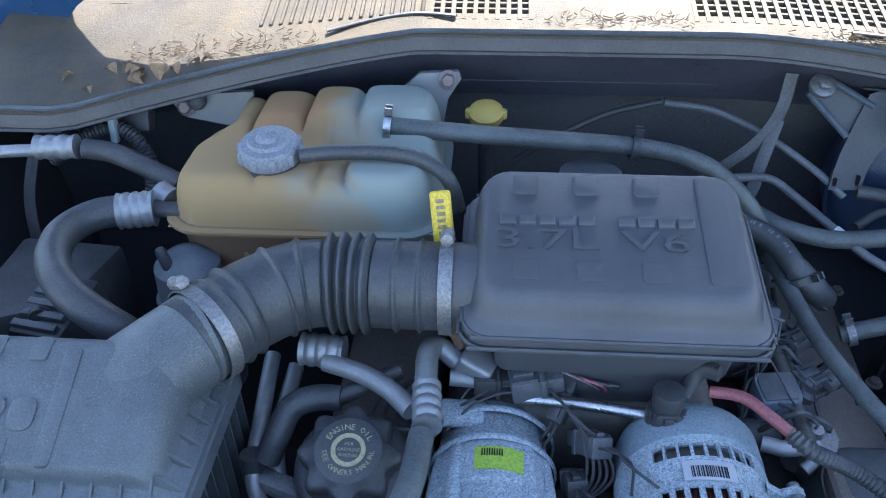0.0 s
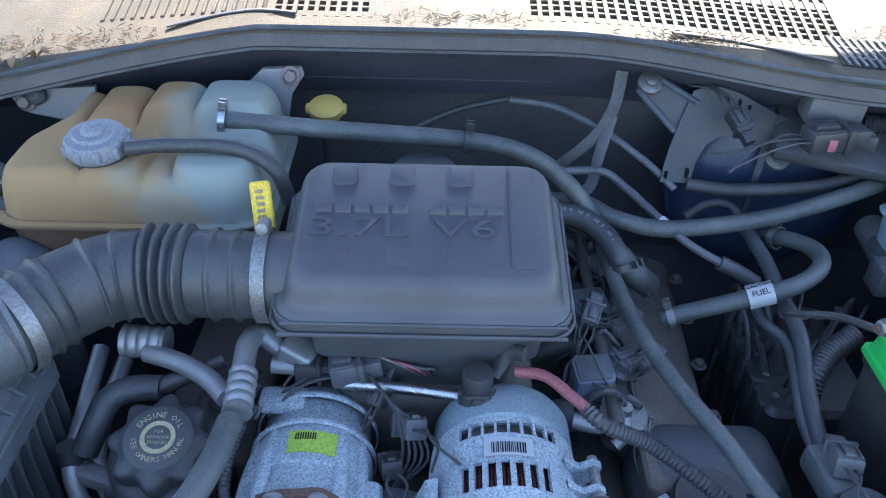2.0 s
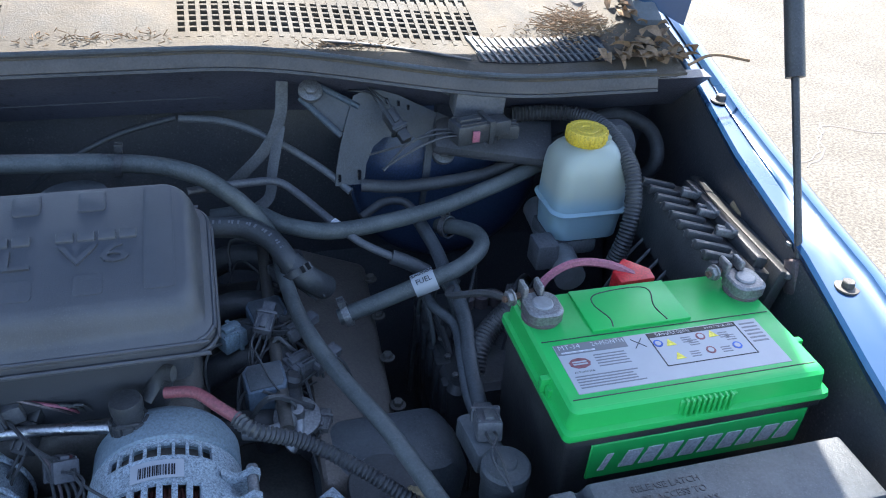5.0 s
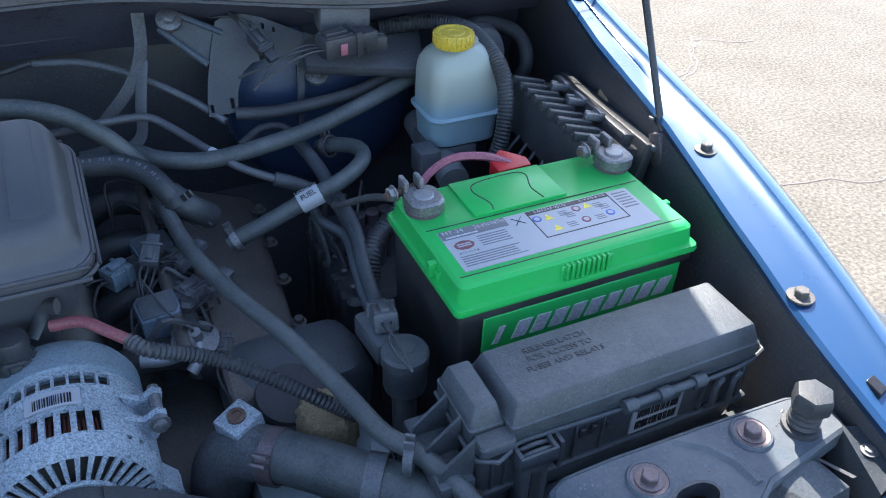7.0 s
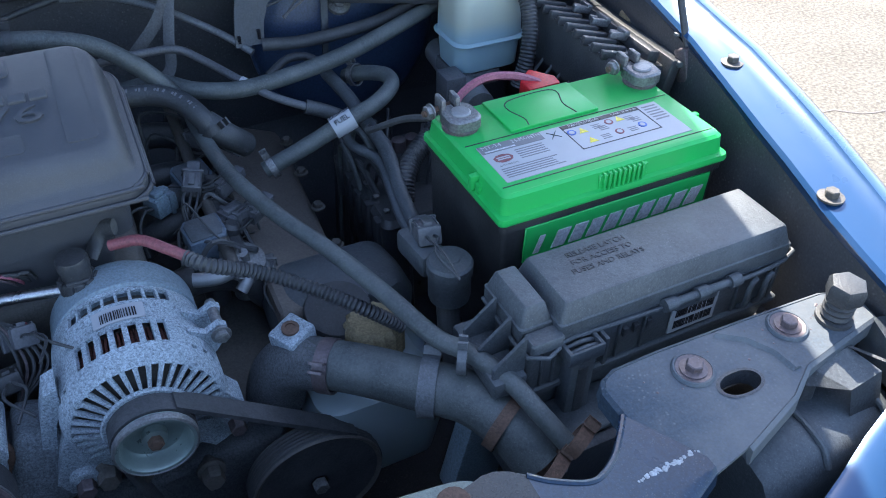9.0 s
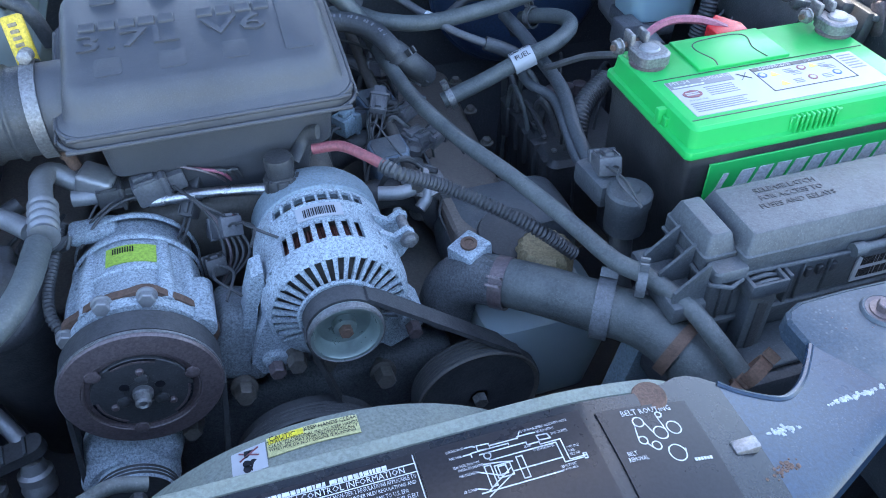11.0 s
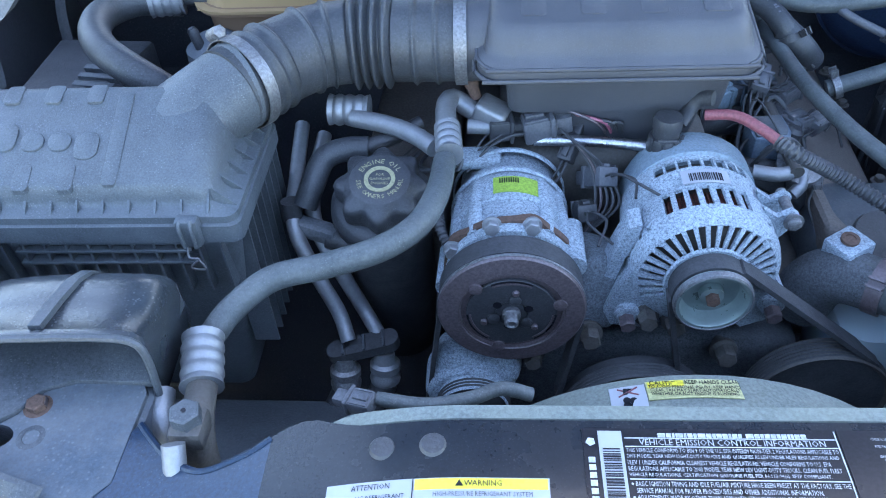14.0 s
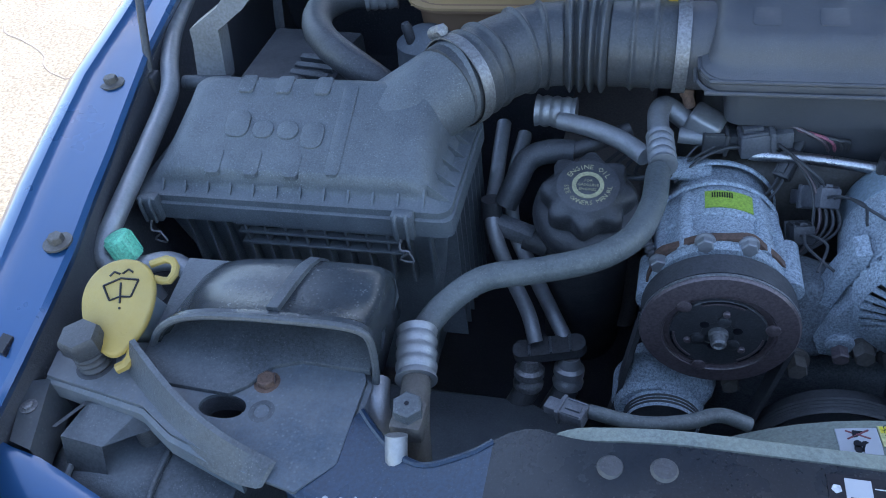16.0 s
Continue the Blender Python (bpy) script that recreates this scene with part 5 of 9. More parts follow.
# ---- fuse box ----
def fuse_box():
    root = thing("fuse_box", (0.66, 0.39, 0.85), "dusty dark grey plastic fuse and relay box", "fuse box")
    z = 0.996
    def walls(x0, x1, y0, y1, *levels):
        return loft([rrect(x0 + e, x1 - e, y0 + e, y1 - e, max(0.0015, 0.004 - e * 0.2), h, 3) for h, e in levels])
    lid = part("lid", walls(0.546, 0.806, 0.354, 0.434, (z - 0.036, 0.0), (z - 0.020, 0.0), (z - 0.019, 0.0015), (z - 0.003, 0.0065), (z - 0.0006, 0.008), (z, 0.010)), "plastic_dusty", root, "dust-greyed lid")
    part("lid_end", walls(0.514, 0.5475, 0.366, 0.432, (z - 0.036, 0.0), (z - 0.022, 0.0), (z - 0.021, 0.0015), (z - 0.005, 0.006), (z - 0.003, 0.008)), "plastic_dusty", lid)
    part("lid_step", walls(0.516, 0.549, 0.348, 0.3665, (z - 0.036, 0.0), (z - 0.027, 0.0), (z - 0.025, 0.0015)), "plastic_dusty", lid)
    lip = [(0.806, 0.432), (0.8065, 0.3535), (0.546, 0.3535), (0.5455, 0.3478), (0.514, 0.3478), (0.5135, 0.43)]
    part("lid_lip", tube([(a, b, z - 0.037) for a, b in lip], 0.0022, 8, 0.02), "plastic_dusty", lid)
    tx = ("RELEASE LATCH", "FOR ACCESS TO", "FUSES AND RELAYS")
    for k, s in enumerate(tx):
        lettering("moulded_text", s, 0.0088, (0.617, 0.412 - 0.0105 * k, z + 0.0001), lid, "plastic", depth=0.0006)
    body = part("body", loft([rrect(0.524, 0.796, 0.360, 0.428, 0.004, 0.87, 3), rrect(0.516, 0.802, 0.353, 0.432, 0.004, 0.915, 3), rrect(0.516, 0.802, 0.353, 0.432, 0.004, z - 0.036, 3)]), "plastic_dusty", root, "grey plastic base tray")
    part("base_ledge", walls(0.512, 0.806, 0.349, 0.436, (0.905, 0.002), (0.907, 0.0), (0.911, 0.0), (0.913, 0.002)), "plastic_dusty", root)
    for x in (0.528, 0.540, 0.608, 0.636, 0.745, 0.790):
        part("wall_rib", block(x, x + 0.0025, 0.350, 0.356, 0.914, z - 0.039, 0.0006, 1), "plastic_dusty", body)
    # side brackets towards the engine
    for k in range(3):
        y = 0.352 + 0.026 * k
        part("side_fin", prism([(0.482, y), (0.512, y), (0.512, y + 0.003), (0.482, y + 0.003)], 0.93, lambda X, Y: 0.955 + (X - 0.482) * 0.9, 0), "plastic_dusty", root)
    part("side_shelf", block(0.480, 0.512, 0.345, 0.425, 0.925, 0.944, 0.003), "plastic_dusty", root)
    # latch, label, clip
    latch = part("latch", block(0.546, 0.582, 0.336, 0.354, 0.944, 0.947, 0.0008), "plastic_dusty", root)
    for x0_, x1_, y0_, y1_ in ((0.546, 0.550, 0.336, 0.354), (0.578, 0.582, 0.336, 0.354), (0.546, 0.582, 0.335, 0.338)):
        part("latch_frame", block(x0_, x1_, y0_, y1_, 0.945, 0.960, 0.001), "plastic_dusty", latch)
    for k in range(2):
        part("latch_bar", tube([(0.549, 0.342 + 0.007 * k, 0.954), (0.564, 0.340 + 0.007 * k, 0.959), (0.579, 0.342 + 0.007 * k, 0.954)], 0.0022, 8), "plastic_dusty", latch)
    part("leg", block(0.551, 0.577, 0.338, 0.356, 0.80, 0.945, 0.003), "plastic_dusty", root)
    part("leg_slot", block(0.559, 0.569, 0.3365, 0.3385, 0.83, 0.935, 0.0006), "plastic", root)
    part("latch_side", block(0.586, 0.590, 0.340, 0.354, 0.925, 0.958, 0.001), "plastic_dusty", root)
    lab = part("barcode_label", block(0.668, 0.722, 0.3505, 0.3525, 0.917, 0.951, 0.0003, 1), "white_label", root, "white bar-code label")
    random.seed(7)
    x = 0.673
    while x < 0.716:
        w = random.choice((0.0008, 0.0012, 0.002))
        for za in (0.922, 0.9365):
            part("label_bar", block(x, x + w, 0.3500, 0.3506, za, za + 0.010, 0), "ink", lab)
        x += w + random.choice((0.0008, 0.0014))
    hinge = part("hinge_rod", tube([(0.655, 0.3475, 0.963), (0.738, 0.3475, 0.963)], 0.0042, 10), "plastic_dusty", root)
    part("hinge_plate", block(0.668, 0.716, 0.3475, 0.3525, 0.949, 0.962, 0.001), "plastic_dusty", hinge)
    for x in (0.658, 0.694, 0.732):
        part("hinge_loop", lathe([(0.0065, -0.006), (0.0065, 0.006)], (x, 0.3475, 0.963), (1, 0, 0), 16), "plastic_dusty", hinge)
    for x in (0.756, 0.776):
        part("clip", tube([(x, 0.352, 0.915), (x, 0.346, 0.925), (x, 0.346, 0.948), (x + 0.008, 0.348, 0.952)], 0.003, 8), "plastic_dusty", root)
    for x in (0.612, 0.624, 0.638):
        part("small_clip", block(x, x + 0.006, 0.3485, 0.3535, 0.940, 0.950, 0.0012), "plastic", root)
    part("tray_floor", block(0.50, 0.83, 0.30, 0.45, 0.80, 0.87, 0.006), "bay", root)
    tr = part("tray_shelf", prism([(0.520, 0.284), (0.545, 0.310), (0.86, 0.318), (0.86, 0.36), (0.60, 0.358), (0.53, 0.358), (0.508, 0.31)], 0.872, 0.878, 0.002), "plastic_dusty", root, "dusty tray shelf in front of the box")


fuse_box()


# ---- coolant tank ----
def tank():
    root = thing("coolant_tank", (-0.16, 0.85, 0.98), "milky plastic coolant tank stained amber by old coolant", "coolant tank")
    def ring(e, z0, z1, n=5):
        f = lambda x, y: z0 + (z1 - z0) * (y - 0.745) / 0.215
        return rrect(-0.312 + e, -0.024 - e, 0.752 + e, 0.966 - e, 0.042, f, n)
    rings = [ring(0.026, 0.965, 0.965), ring(0.010, 0.975, 0.975), ring(0.006, 1.020, 1.025), ring(0.004, 1.033, 1.038), ring(-0.002, 1.034, 1.039), ring(-0.002, 1.040, 1.045), ring(0.004, 1.042, 1.047)]
    body = part("lower_body", loft(rings), "tank_low", root, "brown stained lower half")
    # bulging upper shell: pockets in front, a row of rounded lobes behind
    def bell(v, c, w):
        return math.exp(-((v - c) / w) ** 2)
    def sm(a, b, v):
        t = min(1.0, max(0.0, (v - a) / (b - a)))
        return t * t * (3 - 2 * t)
    X0, X1, Y0, Y1 = -0.306, -0.028, 0.757, 0.966
    LOBES = (-0.286, -0.240, -0.181, -0.122, -0.034)
    nx, ny = 110, 84
    def height(x, y):
        front = 0.050 + 0.004 * bell(x, -0.262, 0.04) - 0.0045 * bell(x, -0.213, 0.005) * (1 - sm(0.80, 0.83, y)) - 0.006 * bell(x, -0.151, 0.005) - 0.004 * sm(-0.14, -0.118, x)
        oval = abs((x + 0.076) / 0.045) ** 2.8 + abs((y - 0.799) / 0.038) ** 2.8
        front += 0.013 * (1 - sm(0.72, 1.10, oval)) - 0.003 * bell(oval, 1.15, 0.12)
        back = 0.052
        for a, b, top in zip(LOBES, LOBES[1:], (0.056, 0.065, 0.072, 0.075)):
            if a <= x <= b:
                u = 2 * (x - a) / (b - a) - 1
                back = top - 0.016 + 0.016 * max(0.0, 1 - abs(u) ** (3.2 if b < -0.1 else 6)) ** 0.5
        h = front + (back - front) * sm(0.850, 0.892, y)
        h -= 0.005 * bell(y, 0.853, 0.006) * sm(-0.16, -0.13, x)
        h += 0.006 * bell(x, -0.200, 0.045) * bell(y, 0.81, 0.045)
        left = X0 + 0.030 * sm(0.835, 0.900, y)
        e = min(x - left, X1 - x, y - Y0, Y1 - y)
        r = 0.042
        corner = math.hypot(max(0, X0 + r - x, x - X1 + r), max(0, Y0 + r - y, y - Y1 + r))
        if max(X0 + r - x, x - X1 + r) > 0 and max(Y0 + r - y, y - Y1 + r) > 0:
            e = min(e, r - corner)
        return h * max(0.0, 1 - (1 - min(1.0, max(0.0, e) / 0.026)) ** 2.6) ** 0.5
    bm = bmesh.new()
    grid = [[bm.verts.new((X0 + (X1 - X0) * i / nx, Y0 + (Y1 - Y0) * j / ny, 1.040 + height(X0 + (X1 - X0) * i / nx, Y0 + (Y1 - Y0) * j / ny))) for j in range(ny + 1)] for i in range(nx + 1)]
    for i in range(nx):
        for j in range(ny):
            bm.faces.new((grid[i][j], grid[i + 1][j], grid[i + 1][j + 1], grid[i][j + 1]))
    part("upper_shell", bm, "tank", root, "amber-stained translucent upper shell", 80)
    part("seam", loft([ring(-0.0045, 1.0385, 1.0435), ring(-0.0045, 1.0415, 1.0465)]), "tank", root)
    # mounting ears
    def ear(outline, y, bx, bz):
        e = part("mounting_ear", rounded(loft([[Vector((x, y + t + 0.25 * (z - 1.09), z)) for x, z in outline] for t in (0.0, 0.007)]), 0.002, 2), "tank_ear", root, "milky grey mounting ear")
        part("ear_bolt", hexagon((bx, y - 0.002 + 0.25 * (bz - 1.09), bz), 0.008, 0.009, (0, -1, 0.3), flange=0.012), "rust_dark", e, "rusty flanged bolt")
    ear([(-0.364, 1.082), (-0.352, 1.089), (-0.262, 1.095), (-0.262, 1.050), (-0.300, 1.055), (-0.345, 1.063), (-0.356, 1.071)], 0.960, -0.345, 1.077)
    ear([(-0.080, 1.100), (-0.062, 1.116), (-0.016, 1.119), (-0.013, 1.110), (-0.028, 1.088), (-0.033, 1.060), (-0.080, 1.056)], 0.968, -0.028, 1.110)
    neck = part("filler_neck", lathe([(0.0325, -0.004), (0.0325, 0.010), (0.0300, 0.012), (0.0300, 0.018)], (-0.200, 0.808, 1.082), (0, -0.1, 1), 32), "plastic", root, "black filler neck")
    cap = part("pressure_cap", lathe([(0.0310, 0), (0.0320, 0.004), (0.0315, 0.014), (0.029, 0.018), (0.022, 0.0195), (0.020, 0.023), (0.0125, 0.0235), (0.011, 0.026), (0.008, 0.028), (0.0001, 0.0285)], (-0.200, 0.806, 1.099), (0, -0.1, 1), 48), "cap_grey", root, "blue-grey plastic pressure cap")
    for k in range(10):
        a = 2 * math.pi * k / 10
        part("cap_lug", block(-0.200 + 0.0308 * math.cos(a) - 0.004, -0.200 + 0.0308 * math.cos(a) + 0.004, 0.806 + 0.0308 * math.sin(a) - 0.004, 0.806 + 0.0308 * math.sin(a) + 0.004, 1.099, 1.1125, 0.002), "cap_grey", cap)
    lettering("mould_mark", "8", 0.012, (-0.225, 0.7485, 1.012), root, "tank", rx=90, depth=0.0008)


tank()


# ---- brake fluid reservoir ----
def brake_reservoir():
    root = thing("brake_fluid_reservoir", (0.728, 0.865, 0.95), "frosted white brake fluid reservoir with yellow cap", "fluid reservoir")
    X, Y = 0.738, 0.862
    def ring(w, d, z, r=0.02):
        return rrect(X - w, X + w, Y - d, Y + d, min(r, w * 0.9, d * 0.9), z, 6)
    part("bottle", loft([ring(0.040, 0.030, 0.945), ring(0.047, 0.037, 0.950), ring(0.049, 0.039, 0.985), ring(0.053, 0.043, 0.987), ring(0.054, 0.044, 0.990), ring(0.050, 0.040, 0.993), ring(0.049, 0.039, 1.040), ring(0.047, 0.037, 1.054), ring(0.040, 0.031, 1.066), ring(0.028, 0.026, 1.074), ring(0.0235, 0.0235, 1.077, 0.023), ring(0.0235, 0.0235, 1.082, 0.023)]), "fluid", root)
    cx, cy = X - 0.011, Y - 0.006
    cap = part("cap", lathe([(0.0245, 0), (0.025, 0.002), (0.025, 0.014), (0.0235, 0.0168), (0.0190, 0.0168), (0.0180, 0.0155), (0.0140, 0.0155), (0.0130, 0.0168), (0.0080, 0.0168), (0.0070, 0.0155), (0.0001, 0.0155)], (cx, cy, 1.078), n=48), "yellow", root, "bright yellow screw cap")
    for k in range(24):
        a = 2 * math.pi * k / 24
        part("grip_rib", block(-0.0012 + cx + 0.0250 * math.cos(a), 0.0012 + cx + 0.0250 * math.cos(a), cy + 0.0250 * math.sin(a) - 0.0012, cy + 0.0250 * math.sin(a) + 0.0012, 1.080, 1.094, 0.0006, 1), "yellow", cap)
    mc = thing("brake_master_cylinder", (0.70, 0.86, 0.89), "dull cast aluminium brake master cylinder", "master cylinder")
    part("body", tube([(0.700, 0.78, 0.925), (0.715, 0.94, 0.93)], 0.020, 20), "alu_pipe", mc)
    part("flange", block(0.690, 0.755, 0.825, 0.90, 0.925, 0.948, 0.006), "grey_plastic", mc)
    part("sensor", block(0.660, 0.690, 0.80, 0.835, 0.925, 0.962, 0.004), "connector", mc)


brake_reservoir()


# ---- compressor ----
def compressor():
    C = Vector((0.037, 0.455, 0.893))
    root = thing("ac_compressor", C, "speckled cast aluminium air-conditioning compressor with clutch pulley", "compressor")
    part("body", lathe([(0.030, 0.0), (0.061, 0.006), (0.0625, 0.020), (0.059, 0.024), (0.057, 0.080), (0.058, 0.083), (0.057, 0.10), (0.053, 0.104), (0.051, 0.150), (0.042, 0.160), (0.0001, 0.162)], C + Vector((0, 0.02, 0)), (0, 1, 0), 40), "alu", root, "pitted grey casting", 50)
    part("end_plate", loft([[C + Vector((r * math.cos(a), y, r * math.sin(a))) for a, r in [(2 * math.pi * k / 72, 0.0640 + 0.0050 * max(0, math.cos(5 * (2 * math.pi * k / 72 - radians(72)))) ** 2) for k in range(72)]] for y in (0.036, 0.044)]), "rust", root, "rust-stained end plate", 50)
    for a in (106, 72, 20, 150):
        p = C + Vector((0.0625 * math.cos(radians(a)), 0.036, 0.0625 * math.sin(radians(a))))
        part("bolt", hexagon(p, 0.0075, 0.010, (0, -1, 0.15), flange=0.009), "alu_pipe", root)
    pul = part("clutch_pulley", lathe([(0.060, 0.016), (0.0655, 0.0145), (0.0655, -0.0095), (0.0672, -0.0105), (0.0675, -0.0145), (0.0660, -0.0165), (0.0490, -0.0180), (0.0482, -0.0170), (0.0470, -0.0172), (0.0462, -0.0145), (0.0440, -0.0140), (0.0001, -0.0130)], C, (0, 1, 0), 72), "rust_dark", root, "purplish brown flat clutch pulley", 25)
    part("rim_edge", lathe([(0.0668, -0.0100), (0.0682, -0.0108), (0.0682, -0.0130), (0.0670, -0.0135)], C, (0, 1, 0), 72, ring=True), "zinc", pul, "worn bright rim edge")
    disc = part("clutch_disc", lathe([(0.0415, -0.0130), (0.0415, -0.0170), (0.0405, -0.0178), (0.0150, -0.0178), (0.0140, -0.0170), (0.0001, -0.0170)], C, (0, 1, 0), 60), "plastic", root, "black clutch face plate")
    part("hub", lathe([(0.0085, -0.0165), (0.0085, -0.0215), (0.0068, -0.0225), (0.0066, -0.0300), (0.0045, -0.0318), (0.0030, -0.0305), (0.0001, -0.0305)], C, (0, 1, 0), 28), "zinc", disc, "bright centre nut")
    def stud(r, deg, size, material, high=0.0035):
        a = radians(deg)
        part("rivet", lathe([(size, -0.0175), (size, -0.0175 - high * 0.7), (size * 0.72, -0.0175 - high), (0.0001, -0.0175 - high)], C + Vector((r * math.cos(a), 0, r * math.sin(a))), (0, 1, 0), 18), material, disc)
    for deg in (80, 200, 320):
        stud(0.0175, deg, 0.0058, "plastic")
        stud(0.0270, deg + 2, 0.0032, "rust_dark")
        stud(0.0450, deg + 55, 0.0062, "rust_dark", 0.0030)
    for deg in (140, 260, 20):
        stud(0.0165, deg, 0.0042, "ink", 0.0006)
    for deg in (62, 182, 302):
        arc = [(radians(deg + 5 * j)) for j in range(12)]
        part("slot", loft([[C + Vector((r * math.cos(a), y, r * math.sin(a))) for r, y in ((0.0392, -0.0176), (0.0392, -0.0181), (0.0410, -0.0181), (0.0410, -0.0176))] for a in arc]), "ink", disc, "dark arc slot")
        part("spring_strap", loft([[C + Vector((r * math.cos(a), y, r * math.sin(a))) for r, y in ((0.0368, -0.0176), (0.0368, -0.0186), (0.0386, -0.0186), (0.0386, -0.0176))] for a in arc]), "rust_dark", disc)
    lab = part("label", loft([[Vector((C.x + (0.0582) * math.cos(a), y, C.z + 0.0582 * math.sin(a))) for a in [radians(62 + 4 * j) for j in range(12)]] + [Vector((C.x + 0.0570 * math.cos(a), y, C.z + 0.0570 * math.sin(a))) for a in [radians(106 - 4 * j) for j in range(12)]] for y in (0.542, 0.566)]), "lime", root, "lime green printed label")
    for k in range(9):
        x = C.x - 0.010 + 0.0022 * k
        zz = C.z + math.sqrt(0.0585 ** 2 - (x - C.x) ** 2)
        part("label_bar", block(x, x + 0.0011, 0.556, 0.563, zz - 0.0004, zz + 0.0003, 0), "ink", lab)
    for a in (30, 55, 125, 152):
        d = Vector((math.cos(radians(a)), 0, math.sin(radians(a))))
        part("casting_boss", tube([C + d * 0.056 + Vector((0, 0.035, 0)), C + d * 0.057 + Vector((0, 0.075, 0)), C + d * 0.052 + Vector((0, 0.125, 0))], lambda q: 0.0085 - 0.02 * q, 12), "alu", root)
    for y in (0.058, 0.102, 0.135):
        part("casting_ridge", lathe([(0.0585 - 0.03 * max(0, y - 0.1), y - 0.003), (0.0605 - 0.03 * max(0, y - 0.1), y - 0.001), (0.0605 - 0.03 * max(0, y - 0.1), y + 0.002), (0.0585 - 0.03 * max(0, y - 0.1), y + 0.004)], C + Vector((0, 0.02, 0)), (0, 1, 0), 48, ring=True), "alu", root)
    bk = part("mounting_bracket", turned(block(C.x + 0.045, C.x + 0.14, 0.50, 0.57, C.z - 0.07, C.z - 0.01, 0.012, 3), C, 0, 10, 0), "iron", root)
    part("mount_ear", tube([(C.x + 0.058, 0.474, C.z + 0.022), (C.x + 0.058, 0.53, C.z + 0.022)], 0.012, 16), "alu", root)
    part("mount_ear", tube([(C.x - 0.060, 0.478, C.z - 0.008), (C.x - 0.058, 0.53, C.z - 0.008)], 0.012, 16), "alu", root)


compressor()


# ---- alternator ----
def alternator():
    C = Vector((0.215, 0.455, 0.905))
    root = thing("alternator", C, "speckled cast aluminium alternator with cooling slots and pulley", "alternator")
    # thin cast shell, pierced by the cooling slots
    prof = [(0.030, 0.010), (0.0385, 0.0112), (0.0615, 0.0175), (0.0670, 0.024), (0.0688, 0.033), (0.0690, 0.038), (0.0688, 0.050), (0.0686, 0.065), (0.0665, 0.073), (0.0665, 0.084), (0.0682, 0.088), (0.0682, 0.094), (0.0672, 0.109), (0.066, 0.118), (0.055, 0.126), (0.040, 0.127)]
    n = 180
    bm = bmesh.new()
    random.seed(2)
    grid = [[bm.verts.new(C + Vector((r * math.cos(2 * math.pi * k / n), y, r * math.sin(2 * math.pi * k / n)))) for k in range(n)] for r, y in prof]
    for i in range(len(prof) - 1):
        for k in range(n):
            a = 2.0 * k
            slot = (i == 1 and k % 5 < 3 and not 205 < a < 330) or (i in (5, 6) and k % 5 < 3 and 55 <= a < 125) or (i == 11 and k % 5 < 4 and 50 <= a < 130) or (i == 4 and k % 5 < 2 and (4 <= a < 44 or 140 <= a < 176))
            if not slot:
                bm.faces.new((grid[i][k], grid[i][(k + 1) % n], grid[i + 1][(k + 1) % n], grid[i + 1][k]))
    bmesh.ops.recalc_face_normals(bm, faces=bm.faces[:])
    bmesh.ops.solidify(bm, geom=bm.faces[:], thickness=0.0035)
    part("housing", bm, "alu", root, "pitted grey casting with cooling slots", 45)
    part("stator", lathe([(0.0001, 0.030), (0.050, 0.032), (0.057, 0.036), (0.057, 0.112), (0.0001, 0.112)], C, (0, 1, 0), 48), "iron", root, "dark laminated core inside")
    for k in range(30):
        a = radians(40 + 3.4 * k)
        d = Vector((math.cos(a), 0, math.sin(a)))
        part("winding", tube([C + d * 0.0575 + Vector((0, 0.036, 0)), C + d * 0.0605 + Vector((0, 0.050, 0)), C + d * 0.0575 + Vector((0, 0.066, 0))], 0.0016, 6), "copper", root)
    part("rear_cover", lathe([(0.060, 0.112), (0.0655, 0.116), (0.0650, 0.146), (0.060, 0.156), (0.050, 0.162), (0.0001, 0.164)], C + Vector((0.001, 0, 0.004)), (0, 1, 0), 40), "blue_grey", root, "pale blue-grey plastic rear cover")
    part("face_collar", lathe([(0.030, 0.011), (0.0385, 0.0095), (0.040, 0.012)], C, (0, 1, 0), 48, ring=False), "alu", root)
    lab = part("label", loft([[Vector((C.x + 0.0692 * math.cos(a), C.y + y, C.z + 0.0692 * math.sin(a))) for a in [radians(72 + 3 * j) for j in range(13)]] + [Vector((C.x + 0.0680 * math.cos(a), C.y + y, C.z + 0.0680 * math.sin(a))) for a in [radians(108 - 3 * j) for j in range(13)]] for y in (0.0695, 0.0885)]), "white_label", root, "white bar-code label")
    random.seed(3)
    x = C.x - 0.015
    while x < C.x + 0.015:
        w = random.choice((0.0007, 0.0012))
        zz = C.z + math.sqrt(0.0694 ** 2 - (x - C.x) ** 2)
        part("label_bar", block(x, x + w, C.y + 0.072, C.y + 0.083, zz - 0.0004, zz + 0.0002, 0), "ink", lab)
        x += w + random.choice((0.0007, 0.0012))
    # pulley
    pul = part("pulley", lathe([(0.012, 0.012), (0.031, 0.012), (0.0315, -0.008), (0.0340, -0.010), (0.0345, -0.016), (0.0335, -0.0178), (0.0300, -0.0175), (0.0285, -0.0140), (0.0275, -0.0060), (0.0250, -0.0020), (0.012, -0.001), (0.0001, -0.001)], C, (0, 1, 0), 56), "dish", root, "bright zinc dished pulley")
    part("rim_ring", lathe([(0.0325, -0.0172), (0.0330, -0.0186), (0.0348, -0.0176), (0.0352, -0.0120), (0.0340, -0.0110)], C, (0, 1, 0), 56, ring=True), "zinc", pul, "bright worn outer rim")
    part("hub", lathe([(0.011, -0.002), (0.0105, -0.009), (0.0075, -0.010), (0.0001, -0.0095)], C, (0, 1, 0), 24), "dish", pul)
